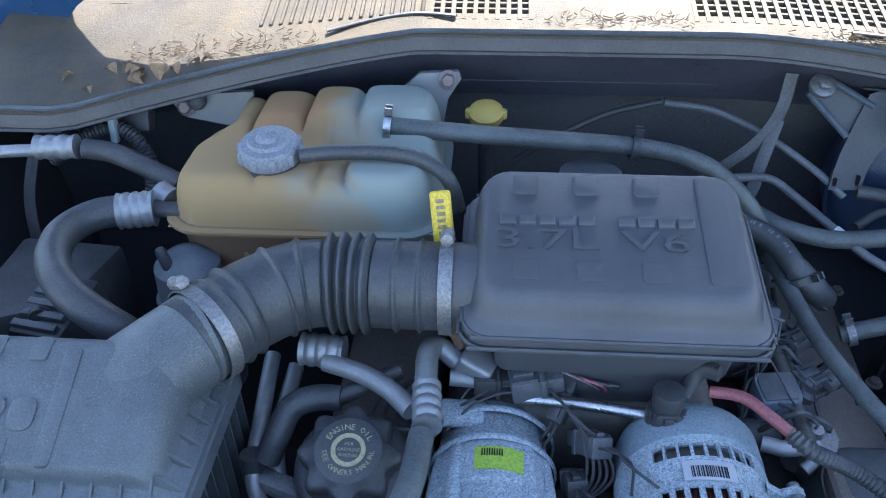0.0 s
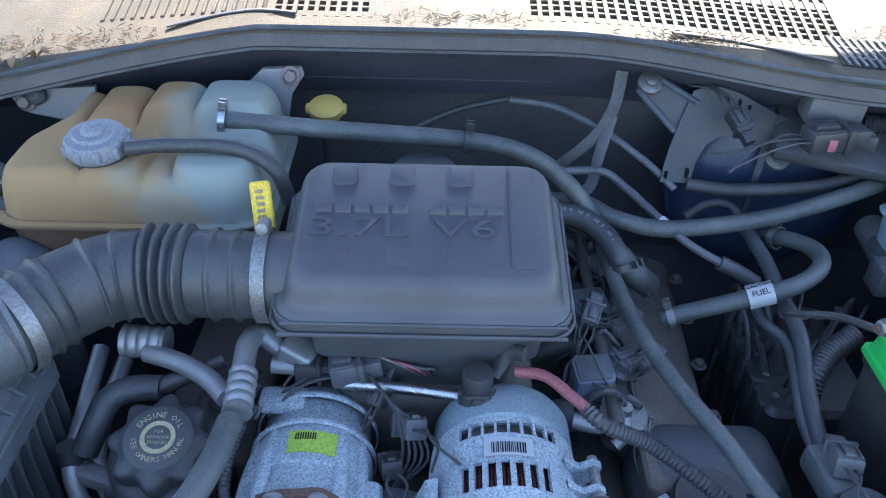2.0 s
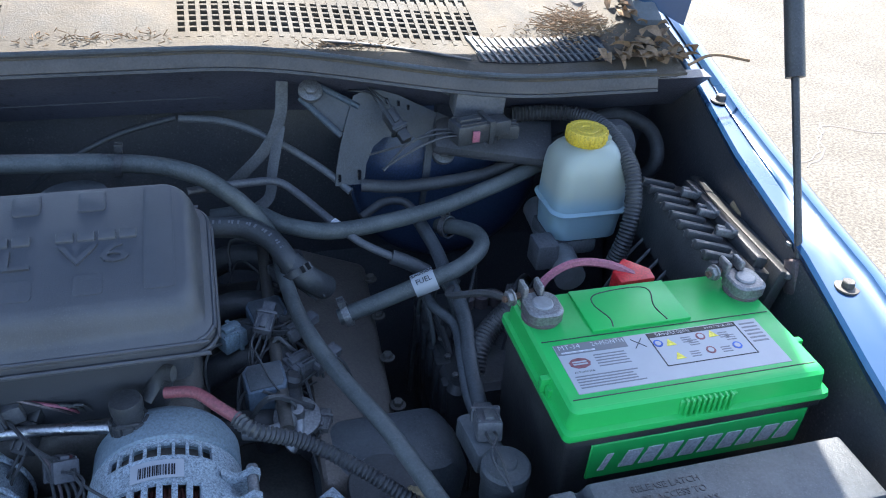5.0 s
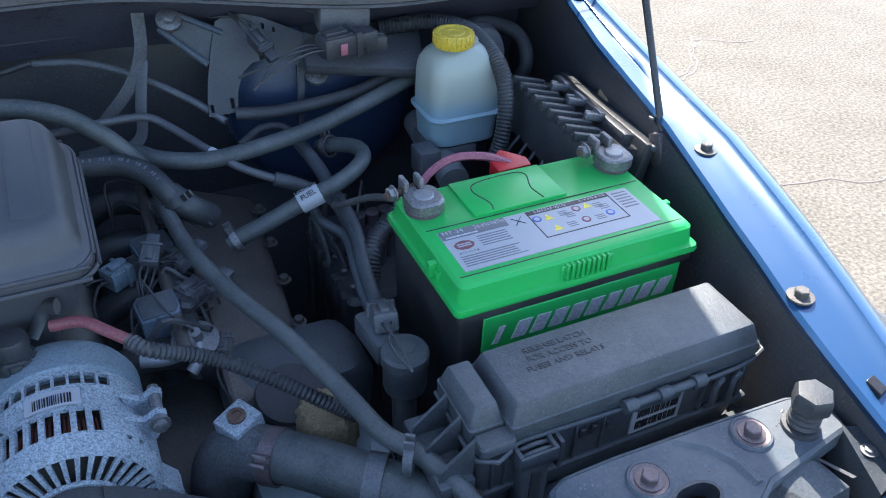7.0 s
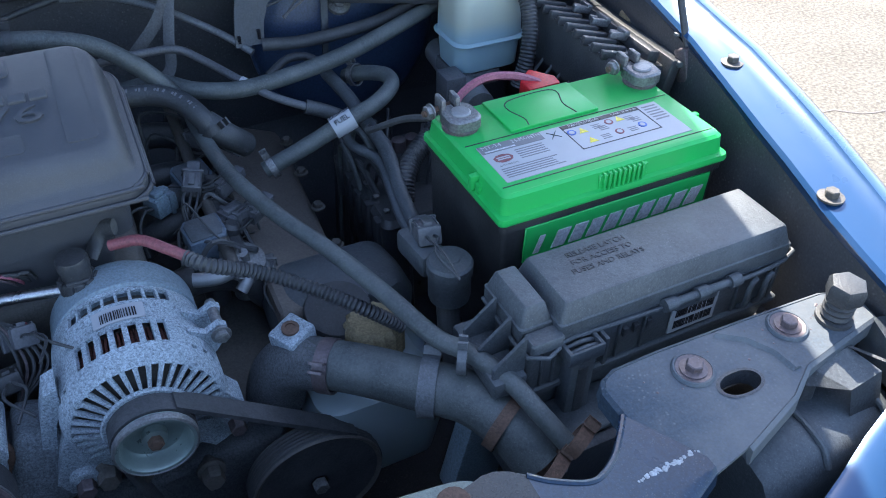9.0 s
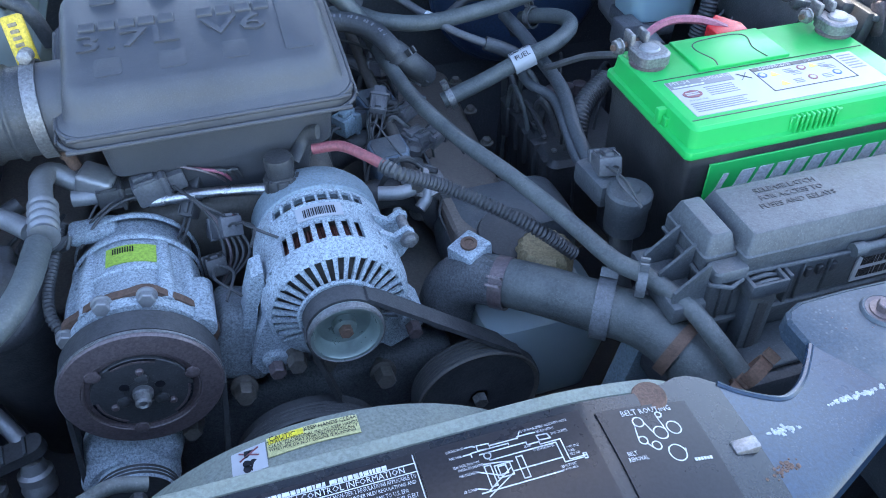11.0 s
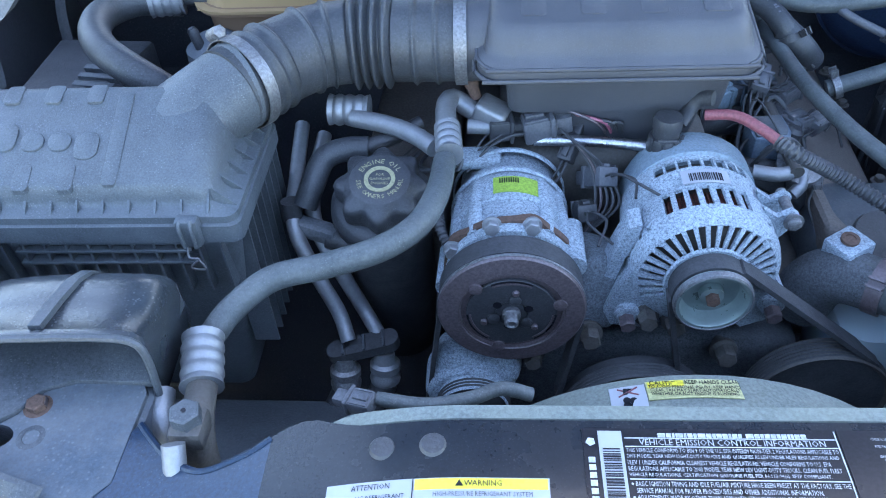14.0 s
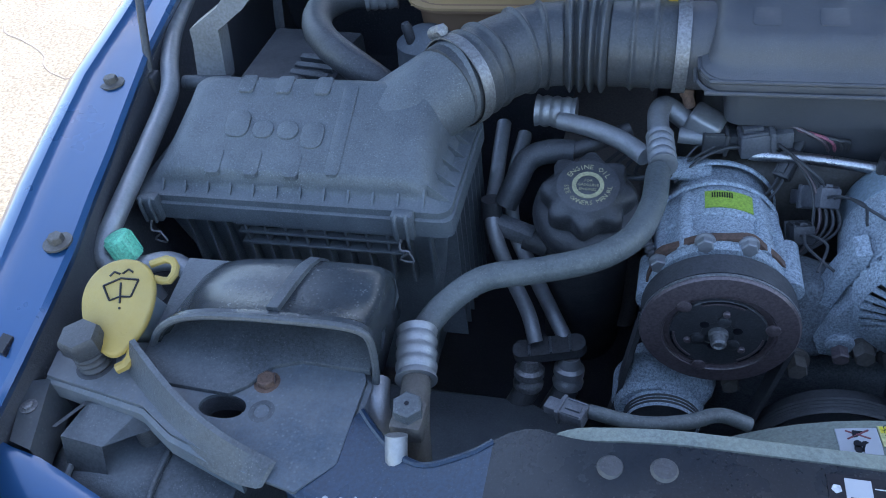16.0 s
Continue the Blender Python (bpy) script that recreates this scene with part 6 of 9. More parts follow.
    part("shaft_nut", hexagon(C + Vector((0, -0.0095, 0)), 0.0065, 0.007, (0, -1, 0)), "rust", pul)
    # mounting ears
    for dx, dz, w in ((-0.066, -0.052, 0.030), (0.068, -0.040, 0.026)):
        part("mounting_ear", tube([C + Vector((dx * 0.75, 0.045, dz * 0.75)), C + Vector((dx * 0.9, 0.036, dz * 0.9)), C + Vector((dx, 0.032, dz))], lambda q: 0.020 - 0.25 * q, 14), "alu", root)
        part("ear_boss", lathe([(0.010, 0.016), (0.0125, 0.018), (0.0125, 0.052), (0.010, 0.054)], C + Vector((dx, 0, dz)), (0, 1, 0), 18), "alu", root)
        part("mount_bolt", hexagon(C + Vector((dx, 0.016, dz - 0.004)), 0.008, 0.012, (0, -1, 0)), "rust_dark", root)
    for lobe in ([(-0.058, 0.020), (-0.076, -0.020), (-0.088, -0.052), (-0.080, -0.070), (-0.050, -0.074), (-0.030, -0.058)], [(0.030, -0.058), (0.046, -0.074), (0.074, -0.060), (0.080, -0.030), (0.060, 0.0)]):
        part("foot_lobe", rounded(loft([[C + Vector((x, y, z)) for x, z in lobe] for y in (0.022, 0.050)]), 0.005, 2), "alu", root)
    # forked adjusting lug with its bolt
    for y in (0.052, 0.078):
        part("lug_plate", rounded(loft([[C + Vector((x, y + t, z)) for x, z in ((0.050, 0.050), (0.064, 0.040), (0.076, 0.047), (0.083, 0.042), (0.081, 0.032), (0.070, 0.016), (0.058, 0.010))] for t in (0.0, 0.007)]), 0.002, 2), "alu", root)
    part("lug_bolt", lathe([(0.0050, 0.046), (0.0050, 0.090)], C + Vector((0.076, 0, 0.040)), (0, 1, 0), 14), "zinc", root)
    part("lug_bolt_head", hexagon(C + Vector((0.076, 0.046, 0.040)), 0.0065, 0.006, (0, -1, 0), flange=0.009), "zinc", root)
    # looped arm down to the foot
    part("foot_arm", rounded(loft([[C + Vector((x, y, z)) for x, z in ((-0.060, 0.046), (-0.071, 0.042), (-0.082, 0.010), (-0.092, -0.030), (-0.090, -0.062), (-0.080, -0.064), (-0.080, -0.030), (-0.071, 0.006), (-0.062, 0.024))] for y in (0.036, 0.062)]), 0.003, 2), "alu", root, "cast side arm")
    for x, z in ((-0.046, 0.040), (0.046, 0.040)):
        part("case_rivet", lathe([(0.0045, 0.0), (0.004, 0.002), (0.0001, 0.0022)], C + Vector((x, 0.020, z)), (0, -1, 0.2), 14), "alu", root)
    term = part("terminal_boot", lathe([(0.0165, 0), (0.0175, 0.003), (0.0165, 0.015), (0.0130, 0.017), (0.0125, 0.024), (0.0140, 0.025), (0.0145, 0.034), (0.0130, 0.038), (0.0001, 0.0385)], (0.190, 0.601, 0.956), n=28), "plastic", root, "black rubber terminal cap")
    for k in range(5):
        a = radians(200 + 35 * k)
        part("boot_tab", turned(block(0.1855, 0.1945, 0.5830, 0.5870, 0.956, 0.974, 0.0015), (0.190, 0.601, 0.956), 0, 0, -70 + 35 * k), "plastic", term)
    part("cable_guard", tube([(0.204, 0.612, 0.978), (0.214, 0.622, 0.988), (0.222, 0.622, 1.000), (0.232, 0.612, 1.006)], 0.0075, 10, 0.006, 0.5), "plastic", root, "black cable guard")
    part("boot_ribs", block(0.180, 0.200, 0.586, 0.590, 0.962, 0.976, 0.002), "plastic", term)


alternator()


# ---- hoses, pipes and looms ----
solo("heater_hose", tube([(-0.090, 0.874, 1.100), (0.019, 0.877, 1.090), (0.182, 0.885, 1.075), (0.254, 0.880, 1.060), (0.298, 0.872, 1.030), (0.327, 0.866, 0.995), (0.350, 0.872, 0.950)], 0.0105, 14), "hose_dusty", "dusty black heater hose from the coolant tank", "hose")
solo("vacuum_hose", tube([(0.272, 0.901, 0.985), (0.322, 0.894, 0.990), (0.360, 0.867, 0.985), (0.418, 0.847, 0.985), (0.526, 0.862, 0.990), (0.615, 0.888, 1.000), (0.707, 0.927, 1.010), (0.757, 0.951, 1.020)], 0.0102, 14), "hose_dusty", "thick brake booster vacuum hose", "hose")
solo("breather_hose", tube([(0.251, 0.859, 1.000), (0.307, 0.849, 1.000), (0.336, 0.826, 0.995), (0.351, 0.798, 0.985), (0.357, 0.794, 0.975)], 0.0125, 14), "rubber", "black breather hose elbow beside the air box", "hose")
solo("breather_hose_end", tube([(0.353, 0.799, 0.980), (0.372, 0.786, 0.965), (0.393, 0.798, 0.940)], 0.015, 14), "rubber", "thick black breather tube end", "hose")
solo("fuel_hose", tube([(0.403, 0.758, 0.925), (0.455, 0.756, 0.945), (0.502, 0.746, 0.972), (0.543, 0.756, 0.980), (0.577, 0.787, 0.980), (0.586, 0.824, 0.975), (0.571, 0.859, 0.965), (0.554, 0.888, 0.950)], 0.0098, 14), "hose_dusty", "dusty black fuel hose looping beside the battery", "hose")
solo("fuel_pipe", tube([(0.248, 0.889, 1.030), (0.313, 0.916, 1.020), (0.354, 0.931, 1.010), (0.379, 0.912, 1.000), (0.416, 0.857, 0.987), (0.442, 0.831, 0.975), (0.478, 0.812, 0.962)], 0.0050, 14), "connector", "dark coated steel fuel pipe", "pipe")
solo("fuel_pipe_sleeve", tube([(0.475, 0.813, 0.963), (0.496, 0.807, 0.955), (0.517, 0.798, 0.945)], 0.009, 14), "rubber", "rubber sleeve on the fuel pipe end", "pipe")
solo("cable_sheath", tube([(0.242, 1.044, 1.050), (0.302, 1.035, 1.045), (0.359, 1.004, 1.030), (0.415, 0.964, 1.005), (0.447, 0.934, 0.985)], 0.0048, 14), "grey_plastic", "grey plastic-sheathed throttle cable", "cable")
solo("throttle_cable", tube([(0.238, 1.047, 1.050), (0.168, 1.028, 1.040), (0.109, 1.006, 1.020), (0.055, 1.011, 0.980)], 0.0042, 14), "rubber", "black throttle cable running behind the engine", "cable")
solo("radiator_bypass_hose", tube([(0.345, 0.845, 0.960), (0.347, 0.783, 0.965), (0.358, 0.710, 0.960), (0.385, 0.637, 0.950), (0.416, 0.567, 0.945), (0.442, 0.483, 0.945), (0.459, 0.418, 0.945), (0.477, 0.389, 0.945), (0.496, 0.351, 0.940), (0.509, 0.317, 0.925), (0.526, 0.291, 0.900)], 0.0086, 14), "hose_dusty", "long dusty heater return hose", "hose")
solo("upper_radiator_hose", tube([(0.363, 0.494, 0.882), (0.407, 0.449, 0.892), (0.444, 0.403, 0.902), (0.474, 0.373, 0.902), (0.493, 0.338, 0.895), (0.508, 0.308, 0.872)], 0.0245, 14), "hose_dusty", "thick dusty upper radiator hose", "hose")
solo("suction_hose", tube([(-0.358, 0.776, 1.045), (-0.378, 0.767, 1.048), (-0.394, 0.746, 1.050), (-0.399, 0.718, 1.052), (-0.390, 0.682, 1.052), (-0.366, 0.648, 1.050), (-0.335, 0.626, 1.042), (-0.303, 0.620, 1.020), (-0.280, 0.630, 0.985)], 0.0165, 18), "rubber", "thick black air-conditioning suction hose loop", "hose")
solo("suction_stub", tube([(-0.332, 0.783, 1.045), (-0.315, 0.783, 1.044), (-0.295, 0.783, 1.042)], 0.0095, 14), "rubber_dark", "short dark pipe from the suction hose to the accumulator", "pipe")
solo("liquid_pipe", tube([(-0.566, 0.830, 1.075), (-0.520, 0.841, 1.075), (-0.464, 0.848, 1.075)], 0.0072, 14), "alu_pipe", "silver aluminium air-conditioning pipe", "pipe")
solo("liquid_hose", tube([(-0.428, 0.853, 1.075), (-0.397, 0.853, 1.070), (-0.363, 0.845, 1.060), (-0.317, 0.831, 1.045)], 0.0115, 14), "rubber_dark", "black rubber line joining the coolant tank", "hose")
solo("pressure_hose", tube([(-0.024, 0.547, 0.984), (-0.028, 0.491, 0.990), (-0.042, 0.445, 0.993), (-0.072, 0.421, 0.988), (-0.117, 0.412, 0.978), (-0.161, 0.403, 0.972), (-0.189, 0.376, 0.965), (-0.204, 0.349, 0.957)], 0.0112, 14), "hose_dusty", "long dusty air-conditioning pressure hose", "hose")
solo("suction_pipe", tube([(-0.036, 0.581, 0.975), (-0.059, 0.605, 0.975), (-0.089, 0.624, 0.975), (-0.124, 0.637, 0.975)], 0.0095, 14), "alu_pipe", "dull aluminium pipe to the compressor", "pipe")
solo("tank_vent_hose", tube([(-0.167, 0.793, 1.108), (-0.128, 0.801, 1.108), (-0.070, 0.801, 1.108), (-0.036, 0.797, 1.100), (-0.015, 0.789, 1.085), (-0.006, 0.791, 1.050)], 0.0080, 14), "rubber", "black vent hose from the filler neck", "hose")
solo("fender_pipe", tube([(-0.604, 0.827, 1.050), (-0.583, 0.747, 1.047), (-0.568, 0.685, 1.043), (-0.547, 0.628, 1.036), (-0.530, 0.593, 1.030), (-0.525, 0.570, 1.024), (-0.518, 0.513, 1.014), (-0.514, 0.459, 1.003), (-0.513, 0.418, 0.992), (-0.515, 0.396, 0.982), (-0.512, 0.385, 0.975), (-0.501, 0.382, 0.968), (-0.484, 0.385, 0.965)], 0.0098, 14), "alu_pipe", "dull silver pipe along the inner wing", "pipe")
solo("filler_pipe", tube([(-0.484, 0.385, 0.965), (-0.463, 0.400, 0.962), (-0.448, 0.403, 0.955), (-0.436, 0.394, 0.945), (-0.430, 0.378, 0.930), (-0.435, 0.367, 0.910)], 0.0092, 14), "alu_pipe", "bent silver pipe behind the washer filler", "pipe")
solo("alternator_cable", tube([(0.224, 0.601, 0.995), (0.249, 0.591, 1.000), (0.268, 0.572, 0.998), (0.285, 0.560, 0.990)], 0.0052, 14), "red_wire", "faded red alternator charging cable", "cable")
solo("alternator_loom", corrugated([(0.282, 0.562, 0.990), (0.299, 0.548, 0.985), (0.341, 0.549, 0.960), (0.387, 0.524, 0.940), (0.426, 0.498, 0.920), (0.459, 0.491, 0.890)], 0.0060), "plastic", "black corrugated loom on the charging cable", "cable")
solo("harness_loom", tube([(0.528, 0.888, 0.960), (0.535, 0.832, 0.955), (0.536, 0.778, 0.950), (0.539, 0.715, 0.940), (0.530, 0.657, 0.925), (0.526, 0.616, 0.915), (0.525, 0.577, 0.905)], 0.0085, 14), "plastic_dusty", "taped wiring harness beside the battery", "cable")
solo("harness_branch", tube([(0.509, 0.780, 0.940), (0.510, 0.748, 0.935), (0.528, 0.714, 0.930), (0.523, 0.664, 0.920), (0.518, 0.623, 0.910), (0.522, 0.590, 0.900)], 0.006, 14), "plastic_dusty", "thin taped harness branch", "cable")
solo("corrugated_loom", corrugated([(0.595, 0.714, 0.945), (0.565, 0.696, 0.935), (0.546, 0.677, 0.925), (0.536, 0.659, 0.905)], 0.0115), "plastic", "black corrugated battery loom", "cable")
solo("brake_loom", corrugated([(0.666, 0.958, 1.070), (0.736, 0.941, 1.075), (0.770, 0.895, 1.075), (0.776, 0.828, 1.060), (0.771, 0.790, 1.030), (0.760, 0.771, 0.990), (0.749, 0.769, 0.950)], 0.0095), "plastic", "black corrugated loom round the brake reservoir", "cable")
solo("inner_wing_hose", tube([(0.779, 0.970, 1.040), (0.844, 0.997, 1.040), (0.883, 0.971, 1.030), (0.884, 0.934, 1.010), (0.875, 0.929, 0.980), (0.855, 0.952, 0.950)], 0.0105, 14), "rubber_dark", "black hose looping by the inner wing", "hose")
solo("booster_line", tube([(0.462, 0.940, 0.990), (0.520, 0.928, 0.990), (0.619, 0.925, 1.000), (0.703, 0.942, 1.020), (0.756, 0.962, 1.030)], 0.0085, 14), "rubber_dark", "black rubber line beside the brake booster", "hose")
solo("clutch_line", tube([(0.455, 0.902, 0.965), (0.488, 0.918, 0.975), (0.518, 0.918, 0.970), (0.531, 0.891, 0.955), (0.537, 0.866, 0.940)], 0.0055, 14), "rubber_dark", "thin black line under the vacuum hose", "hose")
solo("oil_filler_hose", tube([(-0.106, 0.610, 0.955), (-0.131, 0.609, 0.955), (-0.152, 0.600, 0.950), (-0.162, 0.580, 0.935), (-0.172, 0.566, 0.915)], 0.0125, 14), "rubber", "black vent hose beside the oil filler", "hose")
solo("vent_pipe", tube([(-0.053, 0.640, 0.965), (-0.076, 0.628, 0.960), (-0.109, 0.611, 0.955)], 0.0085, 14), "plastic", "black plastic vent pipe", "pipe")
solo("cooler_pipe", tube([(-0.190, 0.678, 0.940), (-0.188, 0.611, 0.920), (-0.184, 0.555, 0.900), (-0.166, 0.533, 0.855), (-0.144, 0.515, 0.812), (-0.133, 0.493, 0.790)], 0.0082, 14), "alu_pipe", "bare aluminium cooler pipe", "pipe")
solo("cooler_pipe", tube([(-0.166, 0.673, 0.930), (-0.171, 0.611, 0.910), (-0.165, 0.567, 0.890), (-0.143, 0.543, 0.850), (-0.120, 0.530, 0.800), (-0.101, 0.506, 0.780)], 0.0082, 14), "alu_pipe", "bare aluminium cooler pipe", "pipe")
solo("crossover_pipe", tube([(0.062, 0.620, 0.955), (0.119, 0.613, 0.958), (0.182, 0.606, 0.955)], 0.0055, 14), "steel", "bright steel pipe behind the compressor", "pipe")
solo("crossover_pipe_end", tube([(0.286, 0.610, 0.920), (0.309, 0.604, 0.920), (0.328, 0.611, 0.920), (0.331, 0.631, 0.920), (0.324, 0.641, 0.915)], 0.0075, 14), "alu_pipe", "bent bare metal pipe behind the alternator", "pipe")
solo("fan_wire", tube([(-0.064, 0.295, 0.955), (-0.028, 0.290, 0.955), (0.004, 0.296, 0.955), (0.027, 0.309, 0.950), (0.049, 0.311, 0.940)], 0.0055, 14), "hose_dusty", "grey wiring loom over the fan shroud", "cable")
solo("sensor_loom", corrugated([(-0.022, 0.628, 0.940), (-0.031, 0.553, 0.935), (-0.030, 0.517, 0.930), (-0.022, 0.499, 0.920)], 0.004), "plastic", "thin corrugated compressor wire loom", "cable")


# ---- sleeves, clamps and clips on the hoses ----


def sleeve(owner, p, q, r, name="crimp_sleeve", label="ribbed aluminium crimp sleeve on a hose end", material="alu_pipe", rings=3):
    """A crimped ferrule between two points."""
    L = (Vector(q) - Vector(p)).length
    part(name, tube([p, q], lambda s: r + 0.0017 * (0.5 + 0.5 * math.cos(2 * math.pi * rings * s / L)) ** 0.6, 20, L / (rings * 8)), material, bpy.data.objects[owner], label)


def ring_clamp(at, axis, r, material="zinc", name="hose_clip", label="spring steel hose clip", w=0.008, screw=(0, 0, 1)):
    root = thing(name, at, label, "clamp", "hose clips")
    part("band", lathe([(r - 0.001, -w / 2), (r + 0.0014, -w / 2), (r + 0.0014, w / 2), (r - 0.001, w / 2)], at, axis, 28, ring=True), material, root)
    ax, sd = Vector(axis).normalized(), Vector(screw)
    sd = (sd - ax * sd.dot(ax)).normalized()
    t = ax.cross(sd)
    for s in (-1, 1):
        p = Vector(at) + sd * (r + 0.002) + t * 0.004 * s
        part("ear", loft([[p + ax * (w / 2) * a + t * 0.0012 * b for a, b in ((-1, -1), (1, -1), (1, 1), (-1, 1))], [p + sd * 0.008 + ax * (w / 2) * a + t * 0.0012 * b for a, b in ((-1, -1), (1, -1), (1, 1), (-1, 1))]]), material, root)
    return root


sleeve("suction_hose", (-0.364, 0.7745, 1.0455), (-0.328, 0.7835, 1.045), 0.0180, rings=4)
sleeve("liquid_hose", (-0.482, 0.852, 1.075), (-0.437, 0.856, 1.075), 0.0125, rings=3)
sleeve("liquid_hose", (-0.330, 0.805, 1.050), (-0.314, 0.797, 1.045), 0.0135, rings=1)
sleeve("suction_pipe", (-0.150, 0.652, 0.976), (-0.108, 0.650, 0.975), 0.0150, rings=4)
sleeve("pressure_hose", (-0.024, 0.602, 0.984), (-0.020, 0.556, 0.984), 0.0118, rings=4)
sleeve("pressure_hose", (-0.205, 0.345, 0.965), (-0.196, 0.302, 0.958), 0.0150, rings=4)
ring_clamp((-0.088, 0.875, 1.0995), (1, 0, -0.1), 0.0135, "steel", screw=(0, 0, 1))
ring_clamp((0.182, 0.885, 1.075), (1, 0, -0.15), 0.0135, "plastic", "hose_strap", "black plastic hose strap")
ring_clamp((0.360, 0.790, 0.972), (0.4, -0.5, -0.7), 0.0155, "plastic", "hose_strap", "black plastic hose strap")
ring_clamp((0.412, 0.7575, 0.929), (0.9, 0, 0.35), 0.0135, "zinc")
ring_clamp((0.562, 0.874, 0.957), (-0.6, 0.9, -0.3), 0.0135, "zinc")
ring_clamp((0.470, 0.385, 0.945), (0.8, -0.5, 0), 0.0135, "grey_plastic", "hose_strap", "grey plastic hose strap")
ring_clamp((0.378, 0.478, 0.884), (0.75, -0.65, 0.1), 0.0255, "rust_dark", label="rust-brown spring hose clip", w=0.014, screw=(-0.3, -0.7, 0.7))
ring_clamp((0.497, 0.283, 0.885), (0.45, -0.75, -0.35), 0.0255, "rust", label="rusty spring hose clip", w=0.012, screw=(0.6, 0.2, 0.7))
ring_clamp((0.529, 0.288, 0.912), (0.45, -0.75, -0.35), 0.0130, "rust", label="rusty spring hose clip", w=0.012, screw=(0.6, 0.2, 0.7))
ring_clamp((0.447, 0.402, 0.901), (0.8, -0.55, 0.0), 0.0278, "grey_plastic", "hose_guide", "grey plastic guide round the radiator hose", 0.016, (0.3, 0.5, 0.8))
ring_clamp((0.491, 0.342, 0.896), (0.5, -0.85, -0.25), 0.0268, "rust", "rusty_hose_clamp", "rusty steel clamp on the radiator hose end", 0.011, (0.5, 0.3, 0.8))
solo("paint_mark", tube([(0.413, 0.861, 0.9878), (0.4185, 0.854, 0.986)], 0.0064, 12), "white_ink", "white paint band on the fuel pipe", "mark")

# fuel caution tag
tag = thing("fuel_tag", (0.498, 0.747, 0.97), "white printed caution tag wrapped round the fuel hose", "tag")
fa, fb = Vector((0.487, 0.7485, 0.9645)), Vector((0.512, 0.7475, 0.9745))
part("wrap", tube([fa, fb], 0.0132, 16), "white_label", tag)
for s, ny_, nz_, rx_, sz in (("CAUTION", 0.10, 0.995, -6, 0.0062), ("FUEL", -0.62, 0.785, 38, 0.0088)):
    p = fa.lerp(fb, 0.5) + Vector((-0.30 * 0.0134, ny_ * 0.0134, nz_ * 0.0128))
    lettering("tag_text", s, sz, p, tag, "ink", rx=rx_, ry=-21.8, depth=0.0003)


# ---- oil filler ----
def oil_filler():
    root = thing("oil_filler", (-0.087, 0.552, 0.90), "black oil filler cap with pale yellow printed ring", "oil cap")
    A = Vector((-0.087, 0.545, 0.952))
    ax = Vector((0.03, -0.30, 1)).normalized()
    u = Vector((1, 0, 0))
    u = (u - ax * u.dot(ax)).normalized()
    w = ax.cross(u)
    rings = []
    for h, r0, amp in ((-0.012, 0.0395, 0.003), (-0.008, 0.0415, 0.0042), (0.006, 0.0415, 0.0048), (0.0105, 0.0400, 0.0046), (0.0125, 0.0370, 0.0036), (0.0140, 0.0330, 0.0012), (0.0172, 0.0300, 0.0), (0.0180, 0.0285, 0.0), (0.0175, 0.001, 0.0)):
        rings.append([A + ax * h + (r0 + amp * math.cos(8 * a)) * (math.cos(a) * u + math.sin(a) * w) for a in [2 * math.pi * k / 64 for k in range(64)]])
    cap = part("cap", loft(rings), "plastic", root, "black lobed plastic cap", 45)
    part("collar", lathe([(0.046, -0.040), (0.0525, -0.036), (0.0535, -0.028), (0.0520, -0.020), (0.046, -0.014), (0.036, -0.012)], A, ax, 40), "plastic", root)
    part("neck", lathe([(0.046, -0.30), (0.046, -0.03)], A, ax, 32), "rubber_dark", root, "black filler neck")
    part("printed_ring", lathe([(0.0110, 0.0178), (0.0110, 0.0184), (0.0150, 0.0184), (0.0150, 0.0178)], A, ax, 40, ring=True), "cap_print", cap)
    base = Matrix.Translation(A + ax * 0.0183) @ Matrix((u, w, ax)).transposed().to_4x4()
    def word(s, rad, centre, step, size, flip=False):
        n = len(s)
        for i, ch in enumerate(s):
            if ch == " ":
                continue
            a = radians(centre + (i - (n - 1) / 2) * (step if flip else -step))
            cu = bpy.data.curves.new("t", "FONT")
            cu.body, cu.size, cu.extrude, cu.align_x, cu.align_y, cu.resolution_u = ch, size, 0.0001, "CENTER", "CENTER", 1
            tmp = new("tmp", cu)
            me = bpy.data.meshes.new_from_object(tmp.evaluated_get(bpy.context.evaluated_depsgraph_get()))
            bpy.data.objects.remove(tmp)
            b2 = bmesh.new()
            b2.from_mesh(me)
            bpy.data.meshes.remove(me)
            b2.transform(base @ Matrix.Translation((rad * math.cos(a), rad * math.sin(a), 0)) @ Matrix.Rotation(a + (math.pi / 2 if flip else -math.pi / 2), 4, "Z"))
            part("printed_letter", b2, "cap_print", cap)
    word("ENGINE OIL", 0.0205, 92, 13, 0.0074)
    word("SEE OWNERS MANUAL", 0.0205, 272, 10.5, 0.0066, True)
    for k, s in enumerate(("FOR", "GASOLINE", "ENGINES")):
        b2 = None
        cu = bpy.data.curves.new("t", "FONT")
        cu.body, cu.size, cu.extrude, cu.align_x, cu.align_y, cu.resolution_u = s, 0.0042, 0.0001, "CENTER", "CENTER", 1
        tmp = new("tmp", cu)
        me = bpy.data.meshes.new_from_object(tmp.evaluated_get(bpy.context.evaluated_depsgraph_get()))
        bpy.data.objects.remove(tmp)
        b2 = bmesh.new()
        b2.from_mesh(me)
        bpy.data.meshes.remove(me)
        b2.transform(base @ Matrix.Translation((0, 0.005 - 0.005 * k, 0)))
        part("printed_word", b2, "cap_print", cap)


oil_filler()


